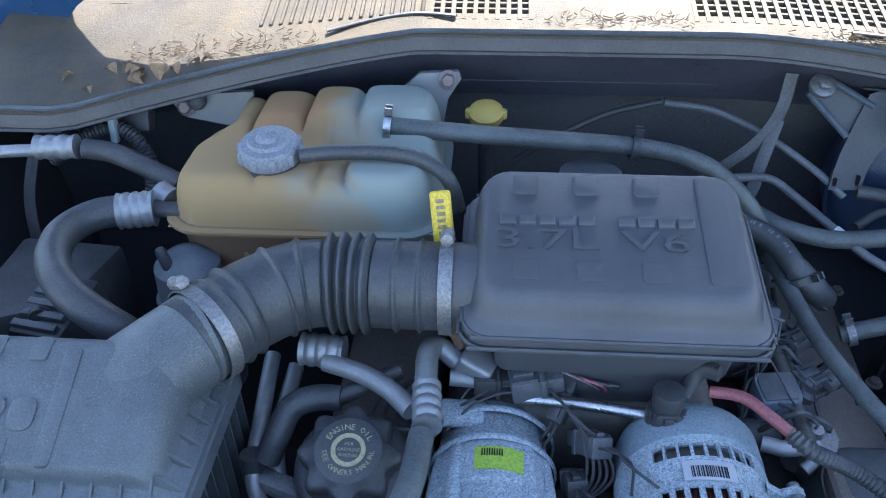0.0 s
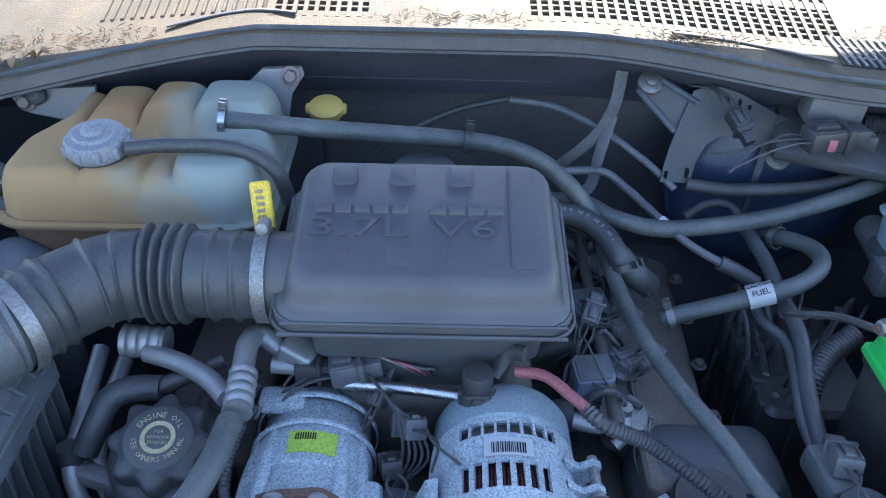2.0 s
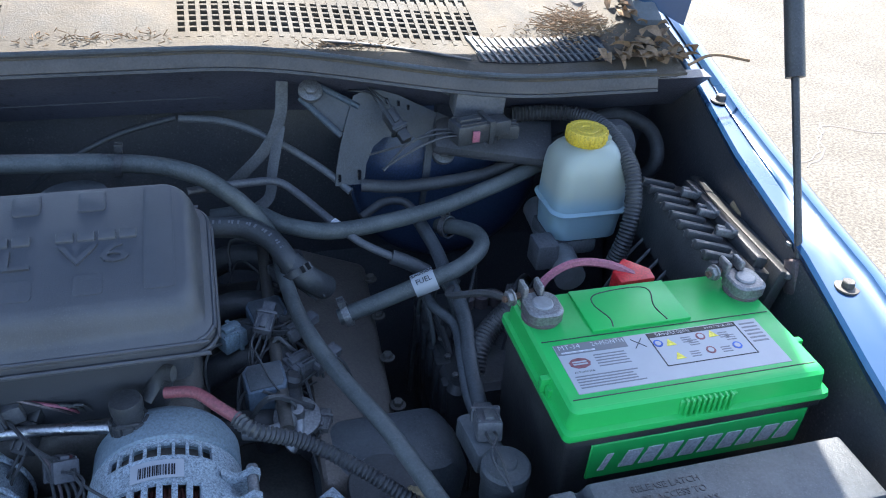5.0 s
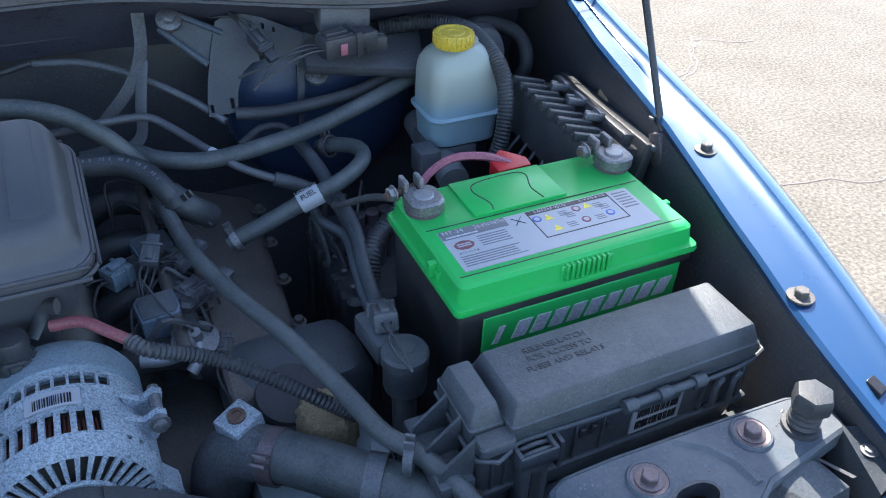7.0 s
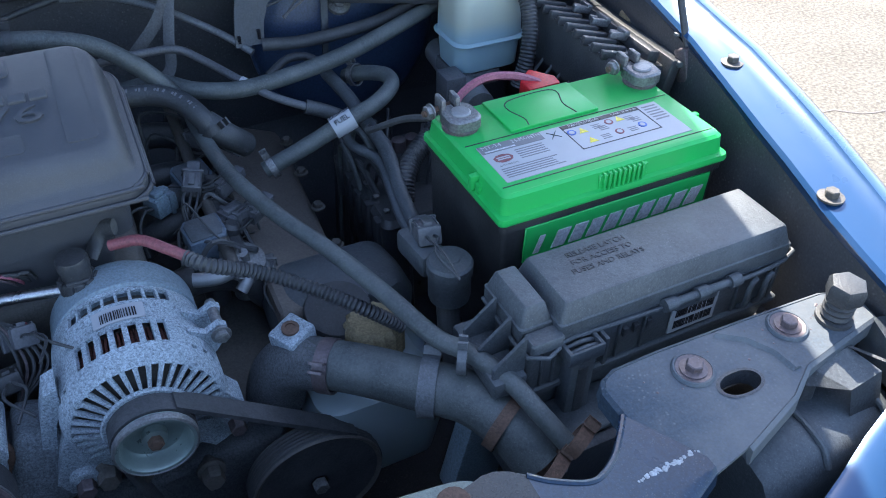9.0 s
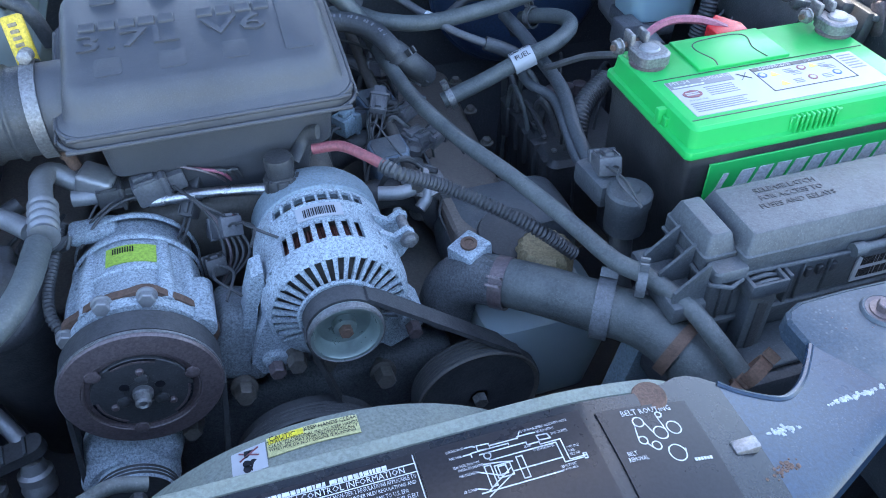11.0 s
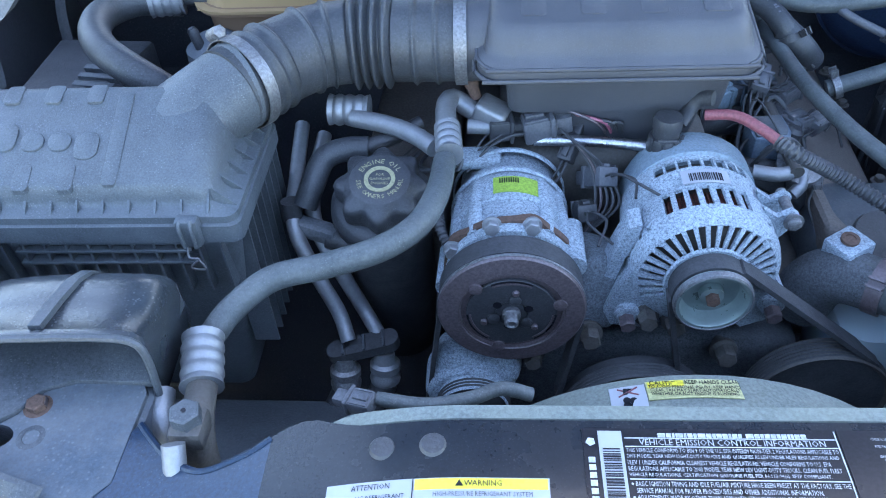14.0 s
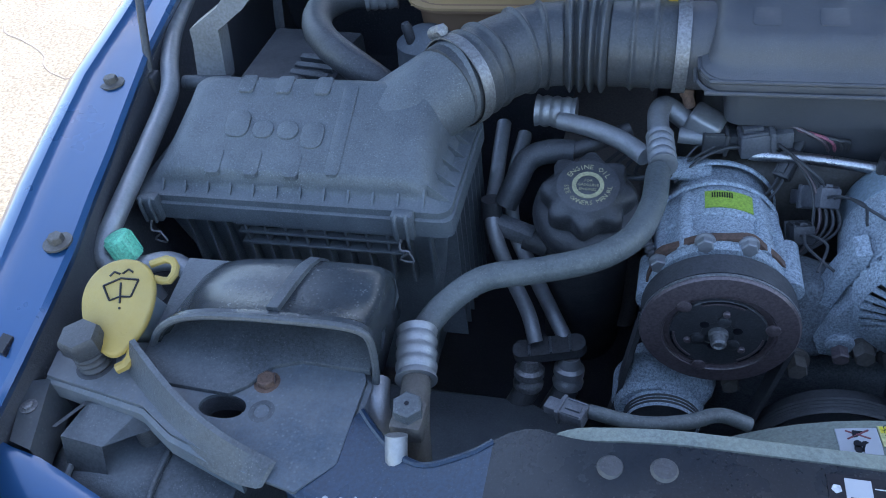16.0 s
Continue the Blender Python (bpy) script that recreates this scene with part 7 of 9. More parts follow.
# ---- connectors and wires ----
def connector(at, size, rot, material="connector", label="dark grey electrical plug with locking tab", wires=2, parent=None):
    """A plug: body, collar, latch, ribs, and short wires behind it."""
    root = thing("electrical_connector", at, label, "connector", "electrical connectors")
    a, b, c = size
    m = pose(*at, *rot)
    def put(name, bm, mt):
        bm.transform(m)
        return part(name, bm, mt, root)
    put("body", block(-a / 2, a / 2, -b / 2, b / 2, -c / 2, c / 2, min(a, b, c) * 0.12), material)
    put("collar", block(a * 0.30, a * 0.44, -b * 0.58, b * 0.58, -c * 0.58, c * 0.58, 0.001), material)
    put("plug_end", block(a / 2 - 0.001, a * 0.95, -b * 0.36, b * 0.36, -c * 0.36, c * 0.36, 0.0015), material)
    put("latch", block(-a * 0.38, a * 0.18, -b * 0.18, b * 0.18, c / 2 - 0.001, c * 0.66, 0.0008), material)
    for s in (-1, 1):
        put("rib", block(-a * 0.42, a * 0.25, s * b * 0.40 - 0.0008, s * b * 0.40 + 0.0008, c / 2 - 0.001, c * 0.58, 0.0003), material)
    random.seed(int(at[0] * 1000 + at[1] * 777))
    for k in range(wires):
        y = (k - (wires - 1) / 2) * b * 0.3
        put("wire", tube([(-a * 0.45, y, 0), (-a * 0.9, y * 1.2, 0.002), (-a * 1.6, y + random.uniform(-.008, .008), -0.004), (-a * 2.4, y + random.uniform(-.02, .02), -0.022)], 0.0014, 6), random.choice(("rubber_dark", "plastic", "rubber_dark", "rubber")))
    return root


connector((0.068, 0.628, 0.967), (0.034, 0.026, 0.026), (0, -8, 8), wires=3)
connector((0.030, 0.630, 0.964), (0.026, 0.020, 0.022), (0, 0, 5), "plastic", wires=0)
connector((0.128, 0.590, 0.930), (0.036, 0.022, 0.020), (20, 35, 120), label="black electrical plug with a red locking clip", wires=2)
connector((0.112, 0.560, 0.910), (0.026, 0.020, 0.018), (0, 30, 100), "plastic", wires=2)
connector((0.100, 0.620, 0.945), (0.030, 0.016, 0.016), (0, -40, 60), "plastic", wires=2)
def ignition_coil(at, turn, plug_turn, reach, plug_material):
    """A coil block with a flange, a slanted top and its locking plug on a short neck."""
    root = thing("ignition_coil", at, "blue-grey plastic ignition coil with a locking plug", "ignition coil", "ignition coils")
    m = pose(*at, 0, 0, turn)
    def put(name, bm, mt, mm=m, label=""):
        bm.transform(mm)
        return part(name, bm, mt, root, label)
    put("block", prism([(-0.020, -0.018), (0.018, -0.018), (0.022, -0.010), (0.022, 0.018), (-0.014, 0.020), (-0.020, 0.012)], -0.034, lambda x, y: 0.010 + 0.12 * y, 0.0025), "blue_connector")
    put("top_plate", prism([(-0.017, -0.015), (0.015, -0.015), (0.019, -0.008), (0.019, 0.015), (-0.012, 0.017), (-0.017, 0.010)], 0.006, lambda x, y: 0.0115 + 0.12 * y, 0.001), "plastic_dusty")
    put("flange", block(-0.024, 0.026, -0.021, 0.023, -0.040, -0.034, 0.002), "plastic")
    put("boot", lathe([(0.014, -0.09), (0.015, -0.04)], (0, 0, 0), n=18), "plastic")
    p = pose(*at, 0, 0, plug_turn)
    put("plug_neck", block(0.016, reach - 0.008, -0.009, 0.009, -0.016, 0.004, 0.002), "connector", p)
    put("plug", block(reach - 0.012, reach + 0.016, -0.0125, 0.0125, -0.014, 0.008, 0.002), plug_material, p, "locking plug")
    put("plug_collar", block(reach - 0.006, reach - 0.001, -0.0145, 0.0145, -0.016, 0.010, 0.001), plug_material, p)
    put("plug_latch", block(reach - 0.010, reach + 0.010, -0.0045, 0.0045, 0.0075, 0.0125, 0.001), plug_material, p)
    for q in (-0.008, 0.008):
        put("plug_rib", block(reach - 0.004, reach + 0.014, q - 0.0012, q + 0.0012, 0.0075, 0.0100, 0.0004), plug_material, p)
    for q in (-0.004, 0.004):
        put("wire", tube([(reach + 0.015, q, -0.002), (reach + 0.030, q * 1.6, 0.002), (reach + 0.046, q * 4, -0.010), (reach + 0.052, q * 7, -0.034)], 0.0016, 6), "rubber_dark", p)
    return root


ignition_coil((0.322, 0.772, 0.928), 14, 212, 0.046, "blue_grey")
ignition_coil((0.311, 0.664, 0.928), 8, 30, 0.042, "connector")
solo("coil_tube", tube([(0.330, 0.755, 0.925), (0.334, 0.700, 0.918), (0.337, 0.640, 0.912)], 0.0125, 16), "plastic", "thick black plastic tube between the coils", "pipe")
solo("vapour_pipe", tube([(0.338, 0.632, 0.915), (0.340, 0.620, 0.912), (0.338, 0.607, 0.905), (0.328, 0.600, 0.897)], 0.0066, 12), "alu_pipe", "bent tan metal pipe under a round washer", "pipe")
connector((0.352, 0.735, 0.935), (0.030, 0.018, 0.016), (0, -6, 35), "connector")
connector((0.365, 0.640, 0.880), (0.022, 0.018, 0.016), (0, 0, 70), "zinc", "bare metal wiring bracket", 1)
connector((0.506, 0.535, 0.962), (0.034, 0.024, 0.020), (0, 20, 80), "connector", "dark plug on the purge valve", 2)
connector((0.587, 0.885, 1.088), (0.052, 0.030, 0.026), (0, 0, 12), "plastic", "large black bulkhead connector with pink clip", 3)
connector((0.500, 0.925, 1.085), (0.032, 0.018, 0.018), (20, 30, -65), "plastic", "small black booster plug", 3)
connector((-0.076, 0.292, 0.955), (0.022, 0.016, 0.012), (0, 8, 160), "connector", "grey fan motor plug", 0)
connector((0.640, 0.905, 1.075), (0.030, 0.020, 0.018), (0, 0, 170), "plastic", wires=0)
solo("pink_clip", block(0.583, 0.592, 0.866, 0.869, 1.080, 1.094, 0.0006), "pink_wire", "small pink locking clip on the connector", "clip")
solo("red_clip", turned(block(0.136, 0.139, 0.583, 0.595, 0.938, 0.942, 0.0006), (0.137, 0.59, 0.94), 0, 30, 20), "red_wire", "small red locking clip on the plug", "clip")
solo("spark_plug_boot", lathe([(0.012, 0), (0.012, 0.05), (0.016, 0.052), (0.0235, 0.054), (0.0235, 0.058), (0.008, 0.061), (0.006, 0.072)], (0.338, 0.640, 0.858), (0.02, -0.25, 1), 28), "zinc", "round steel washer and stud beside the coil", "washer")

# loose wire runs
random.seed(21)


def wire(name, pts, r=0.0015, material="rubber_dark", label="thin black loose wire", category="wire"):
    return solo(name, tube(pts, r, 6, 0.006), material, label, category)


for k in range(9):
    y = random.uniform(0.60, 0.90)
    x = random.uniform(0.278, 0.30)
    wire("engine_wire", [(x, y, 0.90), (x + random.uniform(0.0, 0.03), y + random.uniform(-.03, .03), random.uniform(0.92, 0.955)), (x + random.uniform(0.03, 0.06), y + random.uniform(-.04, .05), random.uniform(0.91, 0.945)), (x + random.uniform(0.05, 0.09), y + random.uniform(-.05, .06), random.uniform(0.88, 0.92))], random.choice((0.0012, 0.0016, 0.0022, 0.003)))
for k in range(3):
    a0 = random.uniform(0, 6)
    wire("coiled_wire", [(0.335 + 0.022 * math.cos(a0 + t), 0.745 + 0.03 * k * 0.3 + 0.02 * math.sin(a0 + t), 0.925 + 0.004 * t) for t in (0, 1, 2, 3, 4, 5)], 0.0016, "rubber_dark", "loop of loose black wire beside the coils")
for k in range(5):
    wire("compressor_wire", [(0.085, 0.625, 0.968), (0.10 + 0.004 * k, 0.605 - 0.006 * k, 0.965), (0.118 + 0.003 * k, 0.585, 0.945), (0.122 + 0.006 * k, 0.565, 0.915), (0.110, 0.55, 0.885)], 0.0015, "rust_dark" if k == 1 else "rubber_dark")
for k in range(4):
    wire("intake_wire", [(0.055 + 0.012 * k, 0.66, 0.975), (0.09 + 0.012 * k, 0.632, 0.985 - 0.006 * k), (0.125 + 0.008 * k, 0.625, 0.972), (0.14 + 0.005 * k, 0.64, 0.945)], 0.0017, ("rust_dark", "pink_wire", "rubber_dark", "rubber_dark")[k])
for k in range(4):
    wire("harness_wire", [(-0.055 + 0.01 * k, 0.66, 0.93), (-0.08 + 0.012 * k, 0.62, 0.925), (-0.045 + 0.01 * k, 0.585, 0.945), (-0.01, 0.59, 0.955)], 0.0022, "rubber")
for k in range(7):
    x, y = random.uniform(0.535, 0.60), random.uniform(0.70, 0.77)
    dx, dy, top = random.uniform(0.05, 0.11), random.uniform(0.06, 0.12), random.uniform(0.885, 0.925)
    wire("brake_line", [(x - 0.01, y - 0.01, 0.70), (x, y, 0.80), (x + dx * 0.2, y + dy * 0.2, top - 0.02), (x + dx * 0.5, y + dy * 0.5, top), (x + dx * 0.8, y + dy * 0.85, top - 0.01), (x + dx, y + dy, 0.84), (x + dx, y + dy * 1.1, 0.72)], random.choice((0.0020, 0.0026, 0.0034)), random.choice(("rubber_dark", "plastic", "rubber")), "thin dark brake and wiring lines")
wire("battery_cable", [(0.590, 0.655, 1.005), (0.612, 0.668, 1.022), (0.645, 0.675, 1.030), (0.68, 0.668, 1.028), (0.705, 0.655, 1.02)], 0.0048, "pink_wire", "faded red battery cable behind the battery", "cable")
wire("battery_cable", [(0.560, 0.640, 1.02), (0.545, 0.68, 1.0), (0.52, 0.72, 0.97), (0.55, 0.78, 0.94)], 0.004, "rubber_dark", "black battery cable beside the case", "cable")
solo("terminal_cover", prism([(0.682, 0.640), (0.725, 0.644), (0.728, 0.662), (0.70, 0.675), (0.682, 0.662)], 1.0, lambda x, y: 1.030 - 0.3 * abs(x - 0.70), 0.002), "red", "red plastic terminal cover behind the battery", "terminal cover")
# booster strap
for pts in ([(0.372, 0.995, 1.115), (0.366, 0.985, 1.07), (0.345, 0.98, 1.03), (0.31, 0.985, 0.99), (0.285, 1.0, 0.96)], [(0.366, 0.985, 1.06), (0.352, 0.965, 1.01), (0.345, 0.955, 0.975), (0.325, 0.95, 0.96)]):
    solo("ground_strap", tube(pts, 0.0075, 8, 0.006, 0.14), "tape", "flat woven earth strap hanging on the firewall", "strap")


# ---- manifold block on the compressor ----
mb = thing("ac_manifold", (-0.015, 0.62, 0.95), "dull aluminium air-conditioning manifold with service valve", "manifold")
part("upright", tube([(-0.024, 0.595, 0.984), (-0.026, 0.618, 0.986), (-0.026, 0.640, 0.988), (-0.018, 0.655, 0.984), (0.005, 0.645, 0.972)], 0.0105, 16), "alu_pipe", mb)
part("side_block", turned(block(0.000, 0.034, 0.628, 0.658, 0.958, 0.988, 0.005, 3), (0.015, 0.64, 0.97), 0, 20, -20), "alu_pipe", mb)
part("service_valve", lathe([(0.006, 0), (0.006, 0.012), (0.0075, 0.014), (0.0075, 0.02), (0.004, 0.024)], (0.004, 0.655, 0.985), (-0.3, 0.2, 1), 14), "rust", mb, "brass service valve")
part("foot", block(-0.016, 0.030, 0.596, 0.625, 0.934, 0.948, 0.006), "alu", mb)
part("nipple", tube([(-0.005, 0.632, 0.966), (0.020, 0.631, 0.965)], 0.008, 14), "alu_pipe", mb)

# cooler line clamp and lower fittings
lc = thing("line_clamp", (-0.117, 0.497, 0.775), "black plastic clamp joining two cooler pipes", "clamp")
part("block", turned(loft([rrect(-0.158, -0.080, 0.482, 0.506, 0.011, 0.775), rrect(-0.158, -0.080, 0.482, 0.506, 0.011, 0.787)]), (-0.117, 0.497, 0.78), 0, -8, 10), "rubber_dark", lc)
for x in (-0.140, -0.117, -0.096):
    part("clamp_web", turned(block(x - 0.0015, x + 0.0015, 0.482, 0.504, 0.786, 0.790, 0.0005), (-0.117, 0.497, 0.78), 0, -8, 10), "plastic_dusty", lc)
for x, y, z in ((-0.140, 0.474, 0.735), (-0.098, 0.482, 0.735)):
    part("fitting", lathe([(0.012, 0), (0.016, 0.003), (0.017, 0.008), (0.015, 0.012), (0.013, 0.016), (0.0165, 0.018), (0.0165, 0.026), (0.0125, 0.029), (0.010, 0.040)], (x, y, z), (0.05, 0.25, 1), 24), "alu_pipe" if x > -0.11 else "zinc", lc, "dirty metal line fitting")
    part("elbow", tube([(x, y, z), (x - 0.02, y - 0.03, z - 0.03), (x - 0.03, y - 0.08, z - 0.04)], 0.014, 12), "plastic", lc)
qc = thing("quick_coupling", (-0.165, 0.560, 0.88), "grey plastic quick coupling on the cooler lines", "coupling")
part("body", turned(block(-0.192, -0.140, 0.546, 0.566, 0.884, 0.902, 0.005), (-0.165, 0.556, 0.89), 0, 12, -12), "grey_plastic", qc)
part("collar", tube([(-0.150, 0.552, 0.885), (-0.125, 0.547, 0.880)], 0.012, 14), "plastic", qc)
part("end", lathe([(0.011, 0), (0.011, 0.022)], (-0.186, 0.563, 0.90), (0, 0.2, 1), 14), "plastic", qc)

# high-pressure fitting at the condenser
hp = thing("pressure_fitting", (-0.186, 0.25, 0.93), "dull metal hose block with hexagonal bolt", "hose fitting")
part("elbow", tube([(-0.196, 0.304, 0.958), (-0.190, 0.275, 0.962), (-0.186, 0.255, 0.950), (-0.186, 0.245, 0.90)], 0.0115, 16), "iron", hp)
part("block", block(-0.199, -0.175, 0.242, 0.268, 0.964, 0.983, 0.004), "iron", hp)
part("hex", hexagon((-0.187, 0.256, 0.982), 0.0112, 0.011), "plastic_dusty", hp)
part("hex_hole", lathe([(0.0018, 0), (0.0018, 0.0006)], (-0.187, 0.256, 0.9930), n=10), "ink", hp)
part("pipe", tube([(-0.190, 0.235, 0.985), (-0.188, 0.22, 0.965), (-0.186, 0.215, 0.92)], 0.008, 12), "alu_pipe", hp)
part("side_pipe", tube([(-0.226, 0.300, 0.955), (-0.222, 0.280, 0.950), (-0.215, 0.265, 0.93), (-0.21, 0.26, 0.88)], 0.0095, 12), "alu_pipe", hp)


# ---- thermostat housing, power steering, belts, pulleys ----
th = thing("thermostat_housing", (0.355, 0.51, 0.84), "cast aluminium thermostat housing with rusty bolt", "thermostat housing")
part("elbow", tube([(0.330, 0.520, 0.82), (0.338, 0.515, 0.855), (0.352, 0.503, 0.876), (0.378, 0.479, 0.884)], lambda s: 0.030 - 0.06 * max(0.0, s - 0.02), 20), "alu_dark", th)
part("boss", turned(block(0.338, 0.372, 0.498, 0.530, 0.890, 0.911, 0.003), (0.355, 0.515, 0.9), 0, -6, 30), "alu", th)
part("bolt", lathe([(0.0085, 0), (0.0085, 0.003), (0.005, 0.0035), (0.0048, 0.002)], (0.354, 0.5135, 0.911), (0, -0.1, 1), 20), "rust", th, "rusty recessed bolt")
pc = thing("power_steering_reservoir", (0.439, 0.519, 0.80), "grimy brownish power steering fluid cap on a white tank", "fluid reservoir")
part("cap", loft([[Vector((0.4365 + (0.0285 + (0.0022 if k % 3 == 0 else 0) - e) * math.cos(2 * math.pi * k / 48), 0.511 + (0.0285 + (0.0022 if k % 3 == 0 else 0) - e) * math.sin(2 * math.pi * k / 48), z)) for k in range(48)] for e, z in ((0.0, 0.846), (0.0, 0.885), (0.005, 0.891), (0.018, 0.888))]), "brown_cap", pc, "grimy tan serrated cap")
part("tank", loft([rrect(0.365, 0.490, 0.470, 0.560, 0.02, 0.70), rrect(0.355, 0.500, 0.455, 0.565, 0.025, 0.78), rrect(0.360, 0.495, 0.462, 0.560, 0.025, 0.825), rrect(0.40, 0.475, 0.485, 0.55, 0.02, 0.845)]), "reservoir", pc, "pale blue-white plastic reservoir")
part("bracket", turned(block(0.490, 0.545, 0.40, 0.43, 0.70, 0.84, 0.004), (0.51, 0.41, 0.8), 0, 12, 0), "blue_grey", pc)
part("black_dish", lathe([(0.030, 0), (0.036, 0.004), (0.034, 0.008), (0.01, 0.008)], (0.412, 0.548, 0.878), (0, -0.2, 1), 28), "plastic", pc)


def pulley(name, c, r, label, grooves=6, material="iron", face="rust_dark"):
    root = thing(name, c, label, "pulley", "belt pulleys")
    c = Vector(c)
    part("rim", lathe([(r * 0.80, -0.004), (r - 0.001, -0.013), (r, -0.011), (r, 0.013), (r * 0.8, 0.014)], c, (0, 1, 0), 48), material, root)
    for k in range(grooves):
        part("rib", lathe([(r, -0.010 + 0.0038 * k), (r + 0.0014, -0.0085 + 0.0038 * k), (r, -0.007 + 0.0038 * k)], c, (0, 1, 0), 40), "rubber_dark", root)
    part("web", lathe([(r * 0.82, -0.006), (r * 0.45, 0.000), (r * 0.40, -0.008), (r * 0.15, -0.010), (0.0001, -0.010)], c, (0, 1, 0), 40), material, root)
    part("nut", hexagon(c + Vector((0, -0.010, 0)), 0.008, 0.010, (0, -1, 0)), "zinc", root)
    return root


pulley("power_steering_pulley", (0.345, 0.457, 0.755), 0.068, "dark oily power steering pulley with ribbed rim")
pulley("idler_pulley", (0.0, 0.436, 0.765), 0.036, "speckled aluminium belt tensioner and idler", 3, "alu")
pulley("fan_pulley", (0.165, 0.445, 0.735), 0.075, "black fan pulley behind the shroud", 4, "rubber_dark")
ten = thing("belt_tensioner", (0.0, 0.47, 0.74), "speckled cast aluminium belt tensioner arm", "tensioner")
part("arm", turned(block(-0.045, 0.045, 0.445, 0.49, 0.755, 0.815, 0.018, 3), (0, 0.47, 0.78), 0, 20, 0), "alu", ten)
part("drum", lathe([(0.0001, 0.002), (0.038, 0.0), (0.045, 0.01), (0.045, 0.04), (0.035, 0.045)], (-0.005, 0.44, 0.765), (0, 1, 0), 36), "alu", ten)


def belt(name, a, b, w=0.021, t=0.0045, label="black ribbed serpentine belt run between pulleys"):
    a, b = Vector(a), Vector(b)
    d = (b - a).normalized()
    nrm = d.cross(Vector((0, 1, 0))).normalized() * t / 2
    y = Vector((0, w / 2, 0))
    solo(name, loft([[p + nrm + y, p - nrm + y, p - nrm - y, p + nrm - y] for p in (a, a.lerp(b, 0.5), b)]), "rubber_dark", label, "drive belt", "drive belt runs")


belt("serpentine_belt", (0.2377, 0.457, 0.9325), (0.3885, 0.457, 0.8075))
belt("serpentine_belt", (0.1805, 0.457, 0.898), (0.205, 0.457, 0.78))
belt("serpentine_belt", (-0.029, 0.457, 0.880), (-0.052, 0.457, 0.72))
belt("serpentine_belt", (0.102, 0.452, 0.875), (0.085, 0.452, 0.76))
solo("belt_wrap", lathe([(0.0650, -0.0085), (0.0670, -0.0085), (0.0670, 0.0135), (0.0650, 0.0135)], (0.037, 0.455, 0.893), (0, 1, 0), 72, ring=True), "rubber_dark", "black ribbed belt wrapped round the compressor pulley", "drive belt", "drive belt runs")
solo("belt_wrap", lathe([(0.0325, -0.0085), (0.0355, -0.0085), (0.0355, 0.0125), (0.0325, 0.0125)], (0.215, 0.455, 0.905), (0, 1, 0), 48, ring=True), "rubber_dark", "black ribbed belt wrapped round the alternator pulley", "drive belt", "drive belt runs")
for p, r in (((0.195, 0.478, 0.842), 0.0095), ((0.168, 0.478, 0.850), 0.0095), ((0.250, 0.476, 0.800), 0.0105), ((0.115, 0.474, 0.828), 0.010), ((0.06, 0.47, 0.80), 0.009)):
    solo("engine_bolt", add(lathe([(r * 0.8, 0), (r * 0.8, 0.05)], Vector(p) + Vector((0, -0.012, 0)), (0, 1, -0.3), 12), hexagon(p, r, 0.02, (0, -1, 0.2), flange=r * 1.3)), "iron", "dark hexagonal bolt on the timing cover", "bolt", "timing cover bolts")
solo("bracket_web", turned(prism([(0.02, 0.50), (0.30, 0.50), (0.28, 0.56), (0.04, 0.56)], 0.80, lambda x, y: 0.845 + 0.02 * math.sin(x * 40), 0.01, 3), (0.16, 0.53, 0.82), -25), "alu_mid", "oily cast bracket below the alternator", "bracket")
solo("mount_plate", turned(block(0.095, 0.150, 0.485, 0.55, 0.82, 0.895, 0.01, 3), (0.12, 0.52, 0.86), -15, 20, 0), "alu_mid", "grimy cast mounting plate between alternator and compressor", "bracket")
solo("resonator_under", loft([rrect(0.355, 0.505, 0.560, 0.650, 0.03, 0.78), rrect(0.350, 0.510, 0.556, 0.655, 0.03, 0.85), rrect(0.360, 0.495, 0.565, 0.65, 0.02, 0.872), rrect(0.37, 0.48, 0.58, 0.64, 0.02, 0.88)]), "plastic_dusty", "smooth black plastic cover beside the alternator", "cover")


# ---- labels on the crossmember and shroud ----
PLATE = [1.0, 0.0, 0.0]         # stretch and shift of the print laid on the crossmember


def on_plate(x, y):
    return x * PLATE[0] + PLATE[1], y + PLATE[2]


def flat_label(name, x0, x1, y0, y1, material, label, zf, parent, lift=0.0008):
    (x0, y0), (x1, y1) = on_plate(x0, y0), on_plate(x1, y1)
    rg = []
    for x in span(x0, x1, 10):
        top = [Vector((x, y, zf(x, y) + lift)) for y in span(y0, y1, 6)]
        rg.append(top + [v - Vector((0, 0, lift)) for v in reversed(top)])
    return part(name, loft(rg), material, parent, label)


EM = plate_z


